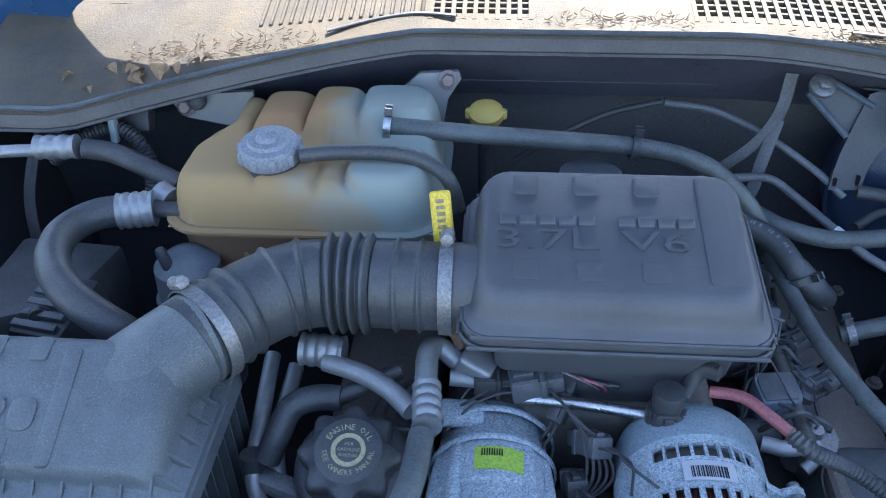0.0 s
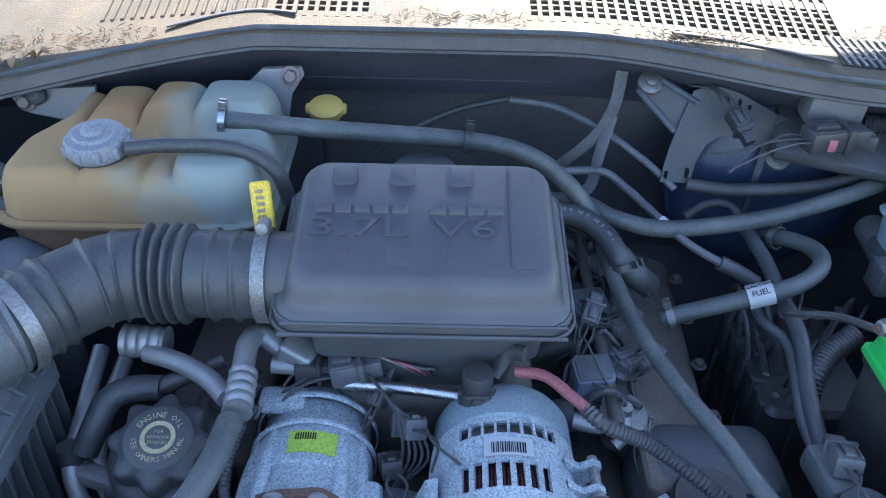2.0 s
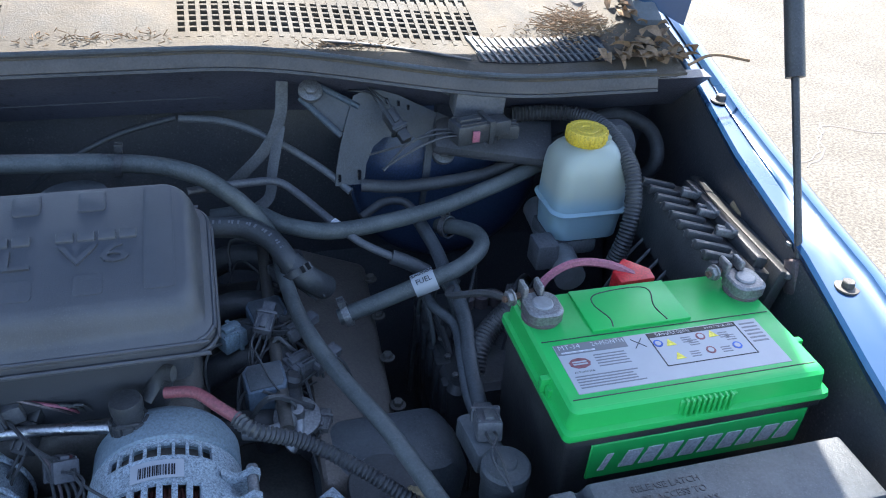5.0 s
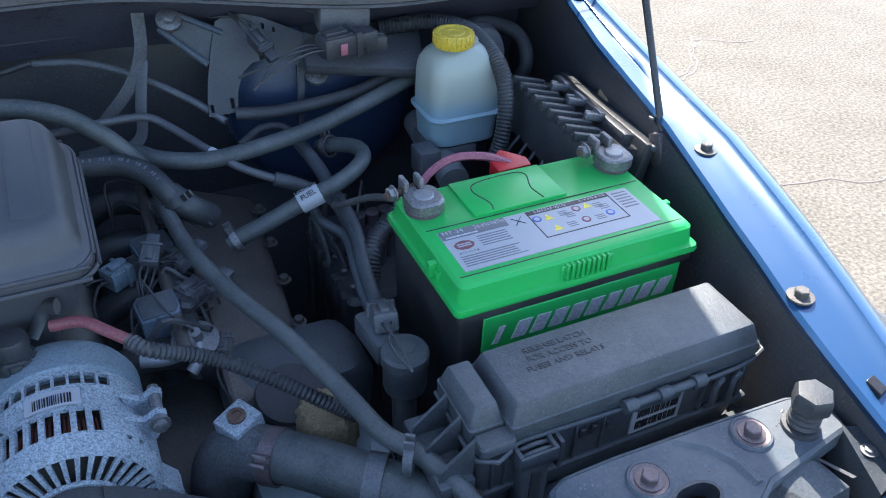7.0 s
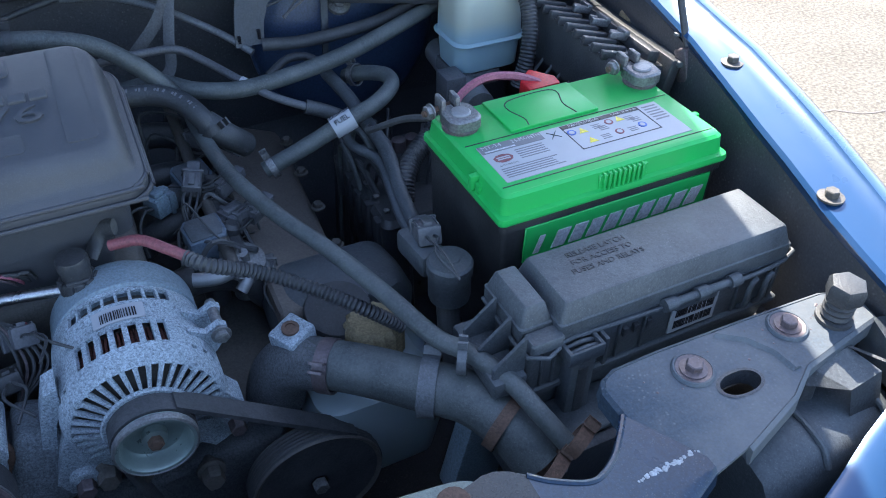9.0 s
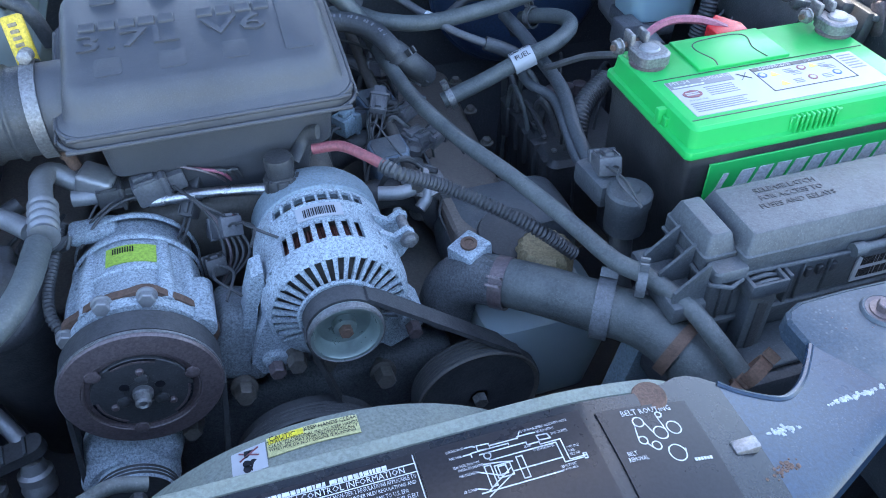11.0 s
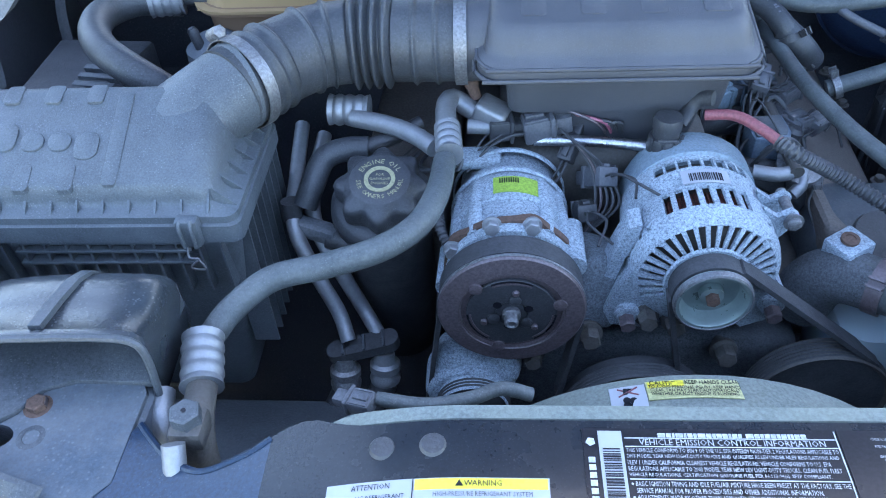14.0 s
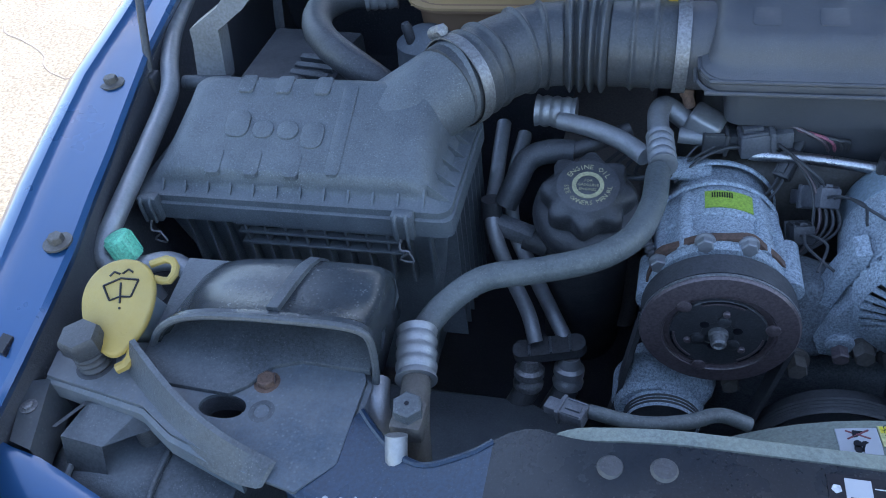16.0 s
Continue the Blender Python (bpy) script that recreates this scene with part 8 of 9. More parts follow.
def print_line(text, x0, x1, y, height, parent, material="white_ink", name="label_text", lift=0.0012, font_shear=0.0):
    """A line of print stretched between two ends."""
    cu = bpy.data.curves.new(name, "FONT")
    cu.body, cu.size, cu.align_y, cu.resolution_u, cu.shear = text, 1.0, "CENTER", 1, font_shear
    tmp = new("tmp", cu)
    me = bpy.data.meshes.new_from_object(tmp.evaluated_get(bpy.context.evaluated_depsgraph_get()))
    bpy.data.objects.remove(tmp)
    b2 = bmesh.new()
    b2.from_mesh(me)
    bpy.data.meshes.remove(me)
    xs, ys = [v.co.x for v in b2.verts], [v.co.y for v in b2.verts]
    kx, ky = (x1 - x0) / (max(xs) - min(xs)), height / (max(ys) - min(ys))
    for v in b2.verts:
        px, py = x0 + (v.co.x - min(xs)) * kx, y + (v.co.y - (min(ys) + max(ys)) / 2) * ky
        px, py = on_plate(px, py)
        v.co = Vector((px, py, EM(px, py) + lift))
    return part(name, b2, material, parent)


PLATE[:] = 0.965, -0.0005, -0.0125
lab = flat_label("emission_label", 0.077, 0.2300, 0.140, 0.2395, "ink", "black emission label with white print", EM, rs)
flat_label("bar_code", 0.0865, 0.1010, 0.142, 0.2375, "white_label", "", EM, lab, 0.0012)
random.seed(11)
y = 0.144
while y < 0.226:
    w = random.choice((0.0005, 0.0008, 0.0013))
    flat_label("code_bar", 0.0885, 0.0990, y, y + w, "ink", "", EM, lab, 0.0015)
    y += w + random.choice((0.0006, 0.0011))
for k in range(7):
    flat_label("code_figure", 0.0795, 0.0835, 0.186 + 0.0050 * k, 0.1895 + 0.0050 * k, "white_ink", "", EM, lab, 0.0012)
part("maker_mark", lathe([(0.0030, 0), (0.0030, 0.0004)], (0.0783, 0.2175, EM(0.08, 0.2175) + 0.0008), n=5), "white_ink", lab)
x = 0.123
for w in (0.0045, 0.003, 0.0015, 0.0045, 0.0015, 0.003, 0.002, 0.0045, 0.003, 0.002, 0.003, 0.003, 0.0015, 0.003, 0.002, 0.0, 0.0045, 0.003, 0.002, 0.003, 0.003, 0.002, 0.003, 0.0015, 0.0015, 0.003, 0.003):
    if w:
        flat_label("maker_bar", x, x + w, 0.2335, 0.2362, "white_ink", "", EM, lab, 0.0012)
    x += w + 0.0006 if w else 0.002
for yy in (0.2328, 0.2270, 0.2055):
    flat_label("label_rule", 0.1025, 0.2285, yy - 0.00025, yy + 0.00025, "white_ink", "", EM, lab, 0.0012)
flat_label("label_rule", 0.2285, 0.2291, 0.142, 0.2385, "white_ink", "", EM, lab, 0.0012)
print_line("VEHICLE EMISSION CONTROL INFORMATION", 0.111, 0.2215, 0.2299, 0.0042, lab)
for k, (txt, x1) in enumerate((("THIS VEHICLE CONFORMS TO BIN 9 OF THE U.S. EPA INTERIM NON-TIER 2 REGULATIONS APPLICABLE TO", 0.2275), ("2003 MODEL YEAR NEW LIGHT-DUTY TRUCKS AND QUALIFIES AS LEV UNDER NLEV REGULATIONS AND", 0.2265), ("I/LEV 1 UNDER CALIFORNIA CLEANEST VEHICLE REGULATIONS. VEHICLE CONFORMS TO U.S. EPA", 0.2205), ("REGULATIONS APPLICABLE TO 2003 MODEL YEAR NEW LEV LIGHT-DUTY TRUCKS. CLEAN FUEL FLEET", 0.2255), ("VEHICLE REGULATIONS. CERTIFICATION GASOLINE FUEL PER 86.113-94(a). SFTP COMPLIANT.", 0.2185))):
    print_line(txt, 0.1025, x1, 0.2244 - 0.0041 * k, 0.0029, lab)
for k, (txt, x1) in enumerate((("BASIC IGNITION TIMING AND IDLE FUEL/AIR MIXTURE HAVE BEEN PRESET AT THE FACTORY. SEE THE", 0.2275), ("SERVICE MANUAL FOR PROPER PROCEDURES AND OTHER ADDITIONAL INFORMATION.", 0.2110), ("ADJUSTMENTS MADE BY OTHER THAN APPROVED SERVICE MANUAL PROCEDURES MAY", 0.2130), ("VIOLATE FEDERAL AND STATE LAWS.", 0.1500))):
    print_line(txt, 0.1055, x1, 0.2025 - 0.0042 * k, 0.0030, lab)
print_line("CAUTION: APPLY PARKING BRAKE WHEN SERVICING VEHICLE.", 0.1055, 0.1840, 0.1845, 0.0030, lab)
for k in range(2):
    part("bullet", lathe([(0.0007, 0), (0.0007, 0.0004)], (0.0995, 0.1900 - 0.0084 * k, EM(0.1, 0.19 - 0.0084 * k) + 0.0009), n=8), "white_ink", lab)
for k in range(6):
    x, yy = 0.105, 0.1790 - 0.0045 * k
    while x < 0.215:
        w = random.uniform(0.002, 0.007)
        flat_label("print_bar", x, x + w, yy - 0.001, yy + 0.001, "white_ink", "", EM, lab, 0.0012)
        x += w + 0.0013
dg = flat_label("vacuum_diagram_label", 0.2305, 0.3420, 0.140, 0.2395, "ink", "black vacuum hose diagram label", EM, rs)
for txt, x0, x1, yy in (("FLOW MANAGEMENT VALVE WITH ORIFICE", 0.2990, 0.3310, 0.2345), ("RECIRCULATION", 0.3090, 0.3205, 0.2315), ("CONTROL VALVE", 0.2490, 0.2605, 0.2335), ("FUEL TANK", 0.2500, 0.2580, 0.2285), ("EVAP CANISTER", 0.3175, 0.3285, 0.2275), ("FILTER", 0.2975, 0.3020, 0.2235), ("LEAK DETECTION PUMP", 0.2505, 0.2675, 0.2220), ("CRANKCASE BREATHER", 0.2525, 0.2695, 0.2195), ("TO BRAKE BOOSTER", 0.3020, 0.3160, 0.2195), ("THROTTLE BODY", 0.2520, 0.2635, 0.2155), ("AIR CLEANER", 0.2515, 0.2600, 0.2050), ("DUTY CYCLE", 0.3230, 0.3315, 0.2155), ("PURGE", 0.3230, 0.3270, 0.2130), ("SOLENOID", 0.3230, 0.3295, 0.2105), ("SERVICE PORT", 0.3140, 0.3245, 0.2040), ("(IF APPLICABLE)", 0.3140, 0.3245, 0.2015)):
    print_line(txt, x0, x1, yy, 0.0018, dg)


def ink_line(pts, parent, w=0.0003, name="printed_line", material="white_ink"):
    pts = [on_plate(*p) for p in pts]
    for (x0, y0), (x1, y1) in zip(pts, pts[1:]):
        d = Vector((x1 - x0, y1 - y0)).normalized() * w
        q = Vector((-d.y, d.x))
        P4 = [(x0 - d.x + q.x, y0 - d.y + q.y), (x0 - d.x - q.x, y0 - d.y - q.y), (x1 + d.x - q.x, y1 + d.y - q.y), (x1 + d.x + q.x, y1 + d.y + q.y)]
        part(name, loft([[Vector((x, y, EM(x, y) + l)) for x, y in P4] for l in (0.0005, 0.0013)]), material, parent)


for pts in ([(0.2615, 0.2335), (0.2660, 0.2335), (0.2680, 0.2325)], [(0.2690, 0.2330), (0.2770, 0.2325), (0.2770, 0.2290), (0.2690, 0.2295), (0.2690, 0.2330)], [(0.2770, 0.2308), (0.2960, 0.2308), (0.2985, 0.2345)], [(0.2590, 0.2285), (0.2640, 0.2285), (0.2640, 0.2265)], [(0.2640, 0.2290), (0.2890, 0.2290), (0.2890, 0.2278)], [(0.2960, 0.2318), (0.3040, 0.2318), (0.3080, 0.2315)],
            [(0.2690, 0.2265), (0.3000, 0.2265), (0.3000, 0.2245), (0.3080, 0.2245), (0.3080, 0.2225), (0.3215, 0.2225), (0.3215, 0.2075), (0.3330, 0.2075)], [(0.3080, 0.2290), (0.3150, 0.2285), (0.3160, 0.2250), (0.3085, 0.2255), (0.3080, 0.2290)], [(0.2740, 0.2225), (0.2740, 0.2210), (0.3180, 0.2210), (0.3180, 0.2065), (0.3300, 0.2065)], [(0.2690, 0.2195), (0.2800, 0.2180), (0.2870, 0.2165)],
            [(0.2690, 0.2180), (0.2730, 0.2180), (0.2730, 0.2040), (0.2690, 0.2040), (0.2690, 0.2180)], [(0.2750, 0.2165), (0.2850, 0.2165), (0.2850, 0.2080), (0.2750, 0.2080), (0.2750, 0.2165)], [(0.2770, 0.2155), (0.2820, 0.2155), (0.2820, 0.2100), (0.2770, 0.2100), (0.2770, 0.2155)], [(0.2900, 0.2185), (0.2940, 0.2185), (0.2940, 0.2035), (0.2900, 0.2035), (0.2900, 0.2185)], [(0.2640, 0.2155), (0.2780, 0.2090)], [(0.2605, 0.2050), (0.2660, 0.2030)], [(0.2660, 0.2015), (0.2850, 0.2130)], [(0.2660, 0.1985), (0.2850, 0.2090)], [(0.2620, 0.2015), (0.3140, 0.2015)], [(0.2850, 0.2100), (0.3180, 0.2100)], [(0.3310, 0.2090), (0.3330, 0.2090), (0.3330, 0.2055), (0.3310, 0.2055), (0.3310, 0.2090)]):
    ink_line(pts, dg, 0.00028)
ink_line([(0.2735 + 0.0022 * math.cos(a), 0.2245 + 0.0022 * math.sin(a)) for a in [2 * math.pi * k / 14 for k in range(15)]], dg, 0.00028)
PLATE[:] = 1.0, -0.0050, -0.0125
bl = flat_label("belt_routing_label", 0.3440, 0.4100, 0.150, 0.2345, "ink", "black belt routing label with pulley diagram", lambda x, y: EM(x, y) + 0.0005, rs)
print_line("BELT ROUTING", 0.3600, 0.3960, 0.2300, 0.0042, bl, lift=0.0018)
print_line("BELT", 0.3500, 0.3565, 0.2010, 0.0030, bl, lift=0.0018)
print_line("REMOVAL", 0.3490, 0.3620, 0.1970, 0.0030, bl, lift=0.0018)
for x, yy, r in ((0.3685, 0.2225, 0.0036), (0.3650, 0.2090, 0.0028), (0.3720, 0.2040, 0.0030), (0.3795, 0.2125, 0.0047), (0.3830, 0.1970, 0.0058), (0.3905, 0.2150, 0.0048), (0.3850, 0.2260, 0.0020)):
    ink_line([(x + r * math.cos(2 * math.pi * k / 16), yy + r * math.sin(2 * math.pi * k / 16)) for k in range(17)], bl, 0.0004)
for pts in ([(0.3650, 0.2225), (0.3622, 0.2090)], [(0.3720, 0.2215), (0.3748, 0.2125)], [(0.3830, 0.2258), (0.3842, 0.2125)], [(0.3866, 0.2275), (0.3950, 0.2175)], [(0.3950, 0.2135), (0.3888, 0.1965)], [(0.3665, 0.2066), (0.3700, 0.2018)]):
    ink_line(pts, bl, 0.0004)
for k in range(6):
    flat_label("code_figure", 0.3915 + 0.0022 * k, 0.3930 + 0.0022 * k, 0.1895, 0.1915, "white_ink", "", lambda x, y: EM(x, y) + 0.0005, bl, 0.0014)
PLATE[:] = 0.955, 0.0, -0.0120
at = flat_label("refrigerant_label", -0.081, 0.0555, 0.160, 0.2048, "white_label", "white and yellow refrigerant warning label", EM, rs)
flat_label("yellow_header", -0.0255, 0.0545, 0.1975, 0.2042, "yellow_label", "", EM, at, 0.0011)
print_line("ATTENTION", -0.0650, -0.0410, 0.2012, 0.0036, at, "ink")
print_line("WARNING", 0.0045, 0.0270, 0.2010, 0.0036, at, "ink", lift=0.0015)
part("warning_sign", lathe([(0.0026, 0), (0.0026, 0.0006)], (0.0015, 0.1886, EM(0, 0.1886) + 0.0010), n=3, up=(0, 1, 0)), "ink", at)
for txt, x0, x1, yy in (("R-134a A/C REFRIGERANT", -0.0745, -0.0315, 0.1945), ("FACTORY CHARGE:", -0.0720, -0.0420, 0.1900), ("HIGH-PRESSURE REFRIGERANT SYSTEM", -0.0140, 0.0450, 0.1945), ("TO BE SERVICED BY QUALIFIED PERSONNEL", -0.0220, 0.0530, 0.1902)):
    print_line(txt, x0, x1, yy, 0.0028, at, "ink")
flat_label("label_rule", -0.0270, -0.0264, 0.162, 0.2045, "ink", "", EM, at, 0.0012)


PLATE[:] = 1.0, 0.0, 0.0


def arc_z(x, y):
    return 0.727 + math.sqrt(max(0.0, 0.225 ** 2 - (x - 0.175) ** 2)) - 0.27 * max(0.0, y - 0.300)


pic = flat_label("fan_symbol_label", 0.107, 0.1325, 0.293, 0.318, "white_label", "white label with red crossed hand and fan symbol", arc_z, sh, 0.0012)
for k in range(4):
    a = radians(45 + 90 * k)
    part("symbol_blade", lathe([(0.0030, 0), (0.0030, 0.0004)], (0.1205 + 0.0035 * math.cos(a), 0.2992 + 0.0030 * math.sin(a), arc_z(0.12, 0.30) + 0.0012), n=10), "ink", pic)
for x0, y0, x1, y1 in ((0.113, 0.307, 0.127, 0.3155), (0.113, 0.3155, 0.127, 0.307)):
    part("symbol_cross", tube([(x0, y0, arc_z(x0, y0) + 0.0014), (x1, y1, arc_z(x1, y1) + 0.0014)], 0.0008, 4), "red_wire", pic)
part("symbol_shape", block(0.1165, 0.1235, 0.3085, 0.3145, arc_z(0.12, 0.311) + 0.0004, arc_z(0.12, 0.311) + 0.0016, 0.0004), "ink", pic)
cl = flat_label("caution_label", 0.1335, 0.2005, 0.300, 0.3205, "pale_yellow", "faded yellow caution label", arc_z, sh, 0.0010)
flat_label("caution_frame", 0.1345, 0.1605, 0.3130, 0.3195, "yellow_label", "", arc_z, cl, 0.0013)
for s, x, yy, sz in (("CAUTION", 0.1475, 0.3163, 0.0066), ("KEEP HANDS CLEAR", 0.1805, 0.3163, 0.0054), ("TO AVOID PERSONAL INJURY, KEEP HANDS", 0.167, 0.3108, 0.0042), ("CLEAR. FAN MAY START AUTOMATICALLY", 0.167, 0.3070, 0.0042), ("WHETHER OR NOT ENGINE IS RUNNING", 0.166, 0.3032, 0.0042)):
    lettering("label_text", s, sz, (x, yy, arc_z(x, yy) + 0.0018), cl, "ink", depth=0.0001, squash=0.8, rx=-8)


# ---- front corner on the filter's side: scoop, washer filler ----
sc = thing("air_intake_scoop", (-0.30, 0.33, 0.93), "dusty black plastic air intake scoop with arched hood", "air scoop")
SCOOP = [(-0.424, 0.945), (-0.410, 0.978), (-0.397, 0.998), (-0.380, 1.011), (-0.355, 1.019), (-0.320, 1.023), (-0.280, 1.0245), (-0.245, 1.0245), (-0.230, 1.022), (-0.2225, 1.015), (-0.2215, 0.990), (-0.2265, 0.945)]
arch = spline([Vector((x, 0.0, z)) for x, z in SCOOP], 0.006)
rings = []
for y, dz, sd in ((0.294, 0.0, 0.0), (0.300, 0.0005, 0.0), (0.303, -0.002, 0.02), (0.33, -0.003, 0.04), (0.352, -0.005, 0.06), (0.366, -0.010, 0.08), (0.376, -0.020, 0.10), (0.381, -0.038, 0.12), (0.383, -0.060, 0.12)):
    outer = [Vector((p.x + (-0.29 - p.x) * sd, y, max(0.93, p.z + dz * min(1.0, (p.z - 0.93) / 0.09)))) for p in arch]
    rings.append(outer + [Vector((p.x + (-0.31 - p.x) * 0.035, y, p.z - 0.0035)) for p in reversed(outer)])
part("hood", loft(rings), "scoop", sc, "semi-gloss black arched hood", 45)
part("hood_rib", loft([[Vector((x + 0.010 * (y - 0.30) / 0.07, y, z + h)) for x, h in ((-0.304, -0.004), (-0.3030, 0.0042), (-0.2940, 0.0042), (-0.293, -0.004))] for y, z in ((0.302, 1.0225), (0.33, 1.0215), (0.352, 1.0190), (0.368, 1.012), (0.377, 1.001))]), "plastic_dusty", sc)
part("rolled_lip", tube([(p.x, 0.2925, p.z) for p in arch], 0.0030, 8, 0.006), "plastic_dusty", sc)
part("floor_panel", prism([(-0.415, 0.262), (-0.330, 0.258), (-0.318, 0.268), (-0.306, 0.288), (-0.285, 0.296), (-0.228, 0.294), (-0.228, 0.378), (-0.415, 0.378)], 0.967, lambda x, y: 0.974 + 0.25 * max(0.0, y - 0.30), 0.002), "plastic_dusty", sc)
blade = []
for k in range(13):
    t = k / 12
    p = Vector((-0.414, 0.276, 1.000)).lerp(Vector((-0.272, 0.203, 0.978)), t) + Vector((0.004 * math.sin(math.pi * t), -0.014 * math.sin(math.pi * t), 0.0))
    h = 0.040 * (1 - t) + 0.020 * t - 0.010 * t ** 6
    blade.append([p, p + Vector((0.003, 0.003, 0)), p + Vector((-0.004, -0.012, -h)), p + Vector((-0.008, -0.014, -h))])
part("side_blade", loft(blade), "plastic_dusty", sc, "long curved dusty side blade")
part("bolt", hexagon((-0.306, 0.275, 0.968), 0.0075, 0.008, flange=0.0125), "rust", sc, "rust-red flange bolt")
part("clip_rivet", lathe([(0.0105, 0), (0.010, 0.003), (0.006, 0.0035), (0.005, 0.002), (0.0001, 0.002)], (-0.300, 0.249, 0.967), (0, 0, 1), 20), "plastic_dusty", sc)

wf = thing("washer_filler", (-0.455, 0.33, 0.93), "dull yellow washer fluid cap on a grey filler neck", "washer filler")
wax = Vector((0.03, -0.38, 0.92)).normalized()
wc = Vector((-0.441, 0.311, 1.000))
wu = Vector((0.94, 0.30, 0.0))
wu = (wu - wax * wu.dot(wax)).normalized()
ww = wax.cross(wu)
rg = []
for h, s in ((0.0, 0.96), (0.003, 1.0), (0.006, 0.975), (0.0072, 0.92)):
    ring = []
    for k in range(48):
        a = 2 * math.pi * k / 48
        q = math.sin(a)
        wide = 0.031 * (1.0 + 0.16 * q) if q > -0.55 else 0.031 * (1.0 + 0.16 * q) * (1 - 0.35 * (-q - 0.55))
        ring.append(wc + wax * h + s * (wide * math.cos(a) * wu + (0.039 if q > 0 else 0.046) * q * ww))
    rg.append(ring)
cap = part("cap", loft(rg), "yellow_dull", wf, "dull yellow flip cap", 50)
part("cap_loop", tube([wc + wu * 0.028 + ww * 0.018, wc + wu * 0.040 + ww * 0.014, wc + wu * 0.046 + ww * 0.024, wc + wu * 0.040 + ww * 0.034, wc + wu * 0.024 + ww * 0.032], 0.0034, 8), "yellow_dull", cap)
part("lift_tab", tube([wc - ww * 0.040 + wu * 0.012, wc - ww * 0.050 + wu * 0.010, wc - ww * 0.054], 0.0045, 8), "yellow_dull", cap)
mb4 = Matrix.Translation(wc + wax * 0.0076 + ww * 0.010 + wu * 0.003) @ Matrix((wu, ww, wax)).transposed().to_4x4()
for pts in ([(-0.015, 0.006), (0.0, 0.010), (0.015, 0.006), (0.009, -0.008), (0.0, -0.006), (-0.009, -0.008), (-0.015, 0.006)], [(0.0, -0.012), (0.0, 0.006)], [(-0.010, 0.0135), (-0.006, 0.017), (-0.001, 0.014)], [(0.010, 0.0135), (0.006, 0.017), (0.001, 0.014)], [(0.0, -0.017), (0.0, -0.0155)]):
    bmq = bmesh.new()
    for (x0, y0), (x1, y1) in zip(pts, pts[1:]):
        add(bmq, tube([(x0, y0, 0), (x1, y1, 0)], 0.0009, 5, 0.01))
    bmq.transform(mb4)
    part("wiper_symbol", bmq, "ink", cap)
part("neck", lathe([(0.022, -0.08), (0.022, -0.002), (0.026, 0.0)], wc, wax, 24), "reservoir", wf)
gc = thing("service_port_cap", (-0.488, 0.393, 0.97), "mint green plastic service port cap", "port cap")
gb, gx = Vector((-0.487, 0.390, 0.974)), Vector((-0.30, 0.10, 0.95)).normalized()
part("cap", lathe([(0.0125, 0.0), (0.0125, 0.022), (0.011, 0.025), (0.0001, 0.0255)], gb, gx, 36), "mint", gc)
for k in range(14):
    a = 2 * math.pi * k / 14
    u1 = gx.orthogonal().normalized()
    d = u1 * math.cos(a) + gx.cross(u1) * math.sin(a)
    part("grip_rib", tube([gb + d * 0.0125 + gx * 0.001, gb + d * 0.0125 + gx * 0.022], 0.0011, 6), "mint", gc)
part("stem", tube([gb, gb - gx * 0.02, gb - gx * 0.05], 0.0075, 12), "alu_pipe", gc)


# ---- rear corner and side boxes ----
def finned_module():
    root = thing("engine_control_module", (0.84, 0.73, 0.93), "black finned engine control module by the inner wing", "control module")
    m = pose(0.838, 0.735, 1.012, -4, 14, -8)
    def put(name, bm, mt, label=""):
        bm.transform(m)
        return part(name, bm, mt, root, label)
    put("case", block(-0.045, 0.045, -0.105, 0.105, -0.05, 0.010, 0.004), "plastic")
    put("raised_rail", block(0.010, 0.026, -0.098, 0.098, 0.008, 0.024, 0.004), "plastic")
    back = put("back_plate", block(0.030, 0.044, -0.118, 0.122, -0.03, 0.022, 0.003), "plastic", "black back plate")
    put("plate_edge", block(0.036, 0.052, -0.122, 0.126, 0.014, 0.022, 0.003), "plastic_dusty")
    for k in range(6):
        y = -0.098 + 0.036 * k
        put("plate_rib", block(0.044, 0.058, y, y + 0.012, -0.01, 0.020, 0.003), "plastic")
    for k in range(9):
        y = -0.098 + 0.0225 * k
        put("fin", block(-0.052, -0.006, y, y + 0.0085, 0.006, 0.017, 0.002), "plastic")
        put("fin_slot", block(-0.050, -0.018, y + 0.010, y + 0.015, 0.0102, 0.0108, 0), "ink")
    for y, w in ((0.060, 0.022), (0.012, 0.026), (-0.038, 0.020)):
        put("plug_lever", block(-0.014, 0.010, y - w / 2, y - w / 2 + 0.007, 0.016, 0.025, 0.0015), "zinc", "light grey locking lever")
        put("plug_lever", block(0.004, 0.012, y - w / 2, y + w / 2, 0.018, 0.028, 0.0015), "zinc")
        put("plug_lever", block(-0.006, 0.010, y + w / 2 - 0.007, y + w / 2, 0.016, 0.023, 0.0015), "zinc")
    put("foam_pad", block(0.052, 0.068, 0.012, 0.050, 0.010, 0.038, 0.007), "foam", "torn tan foam pad")
    put("screw", hexagon((0.040, -0.095, 0.044), 0.004, 0.003), "zinc")
    for k in range(5):
        put("wire", tube([(-0.04, -0.06 + 0.025 * k, -0.04), (-0.06, -0.07 + 0.025 * k, -0.07), (-0.07, -0.05 + 0.02 * k, -0.12)], 0.002, 6), "tape")


finned_module()

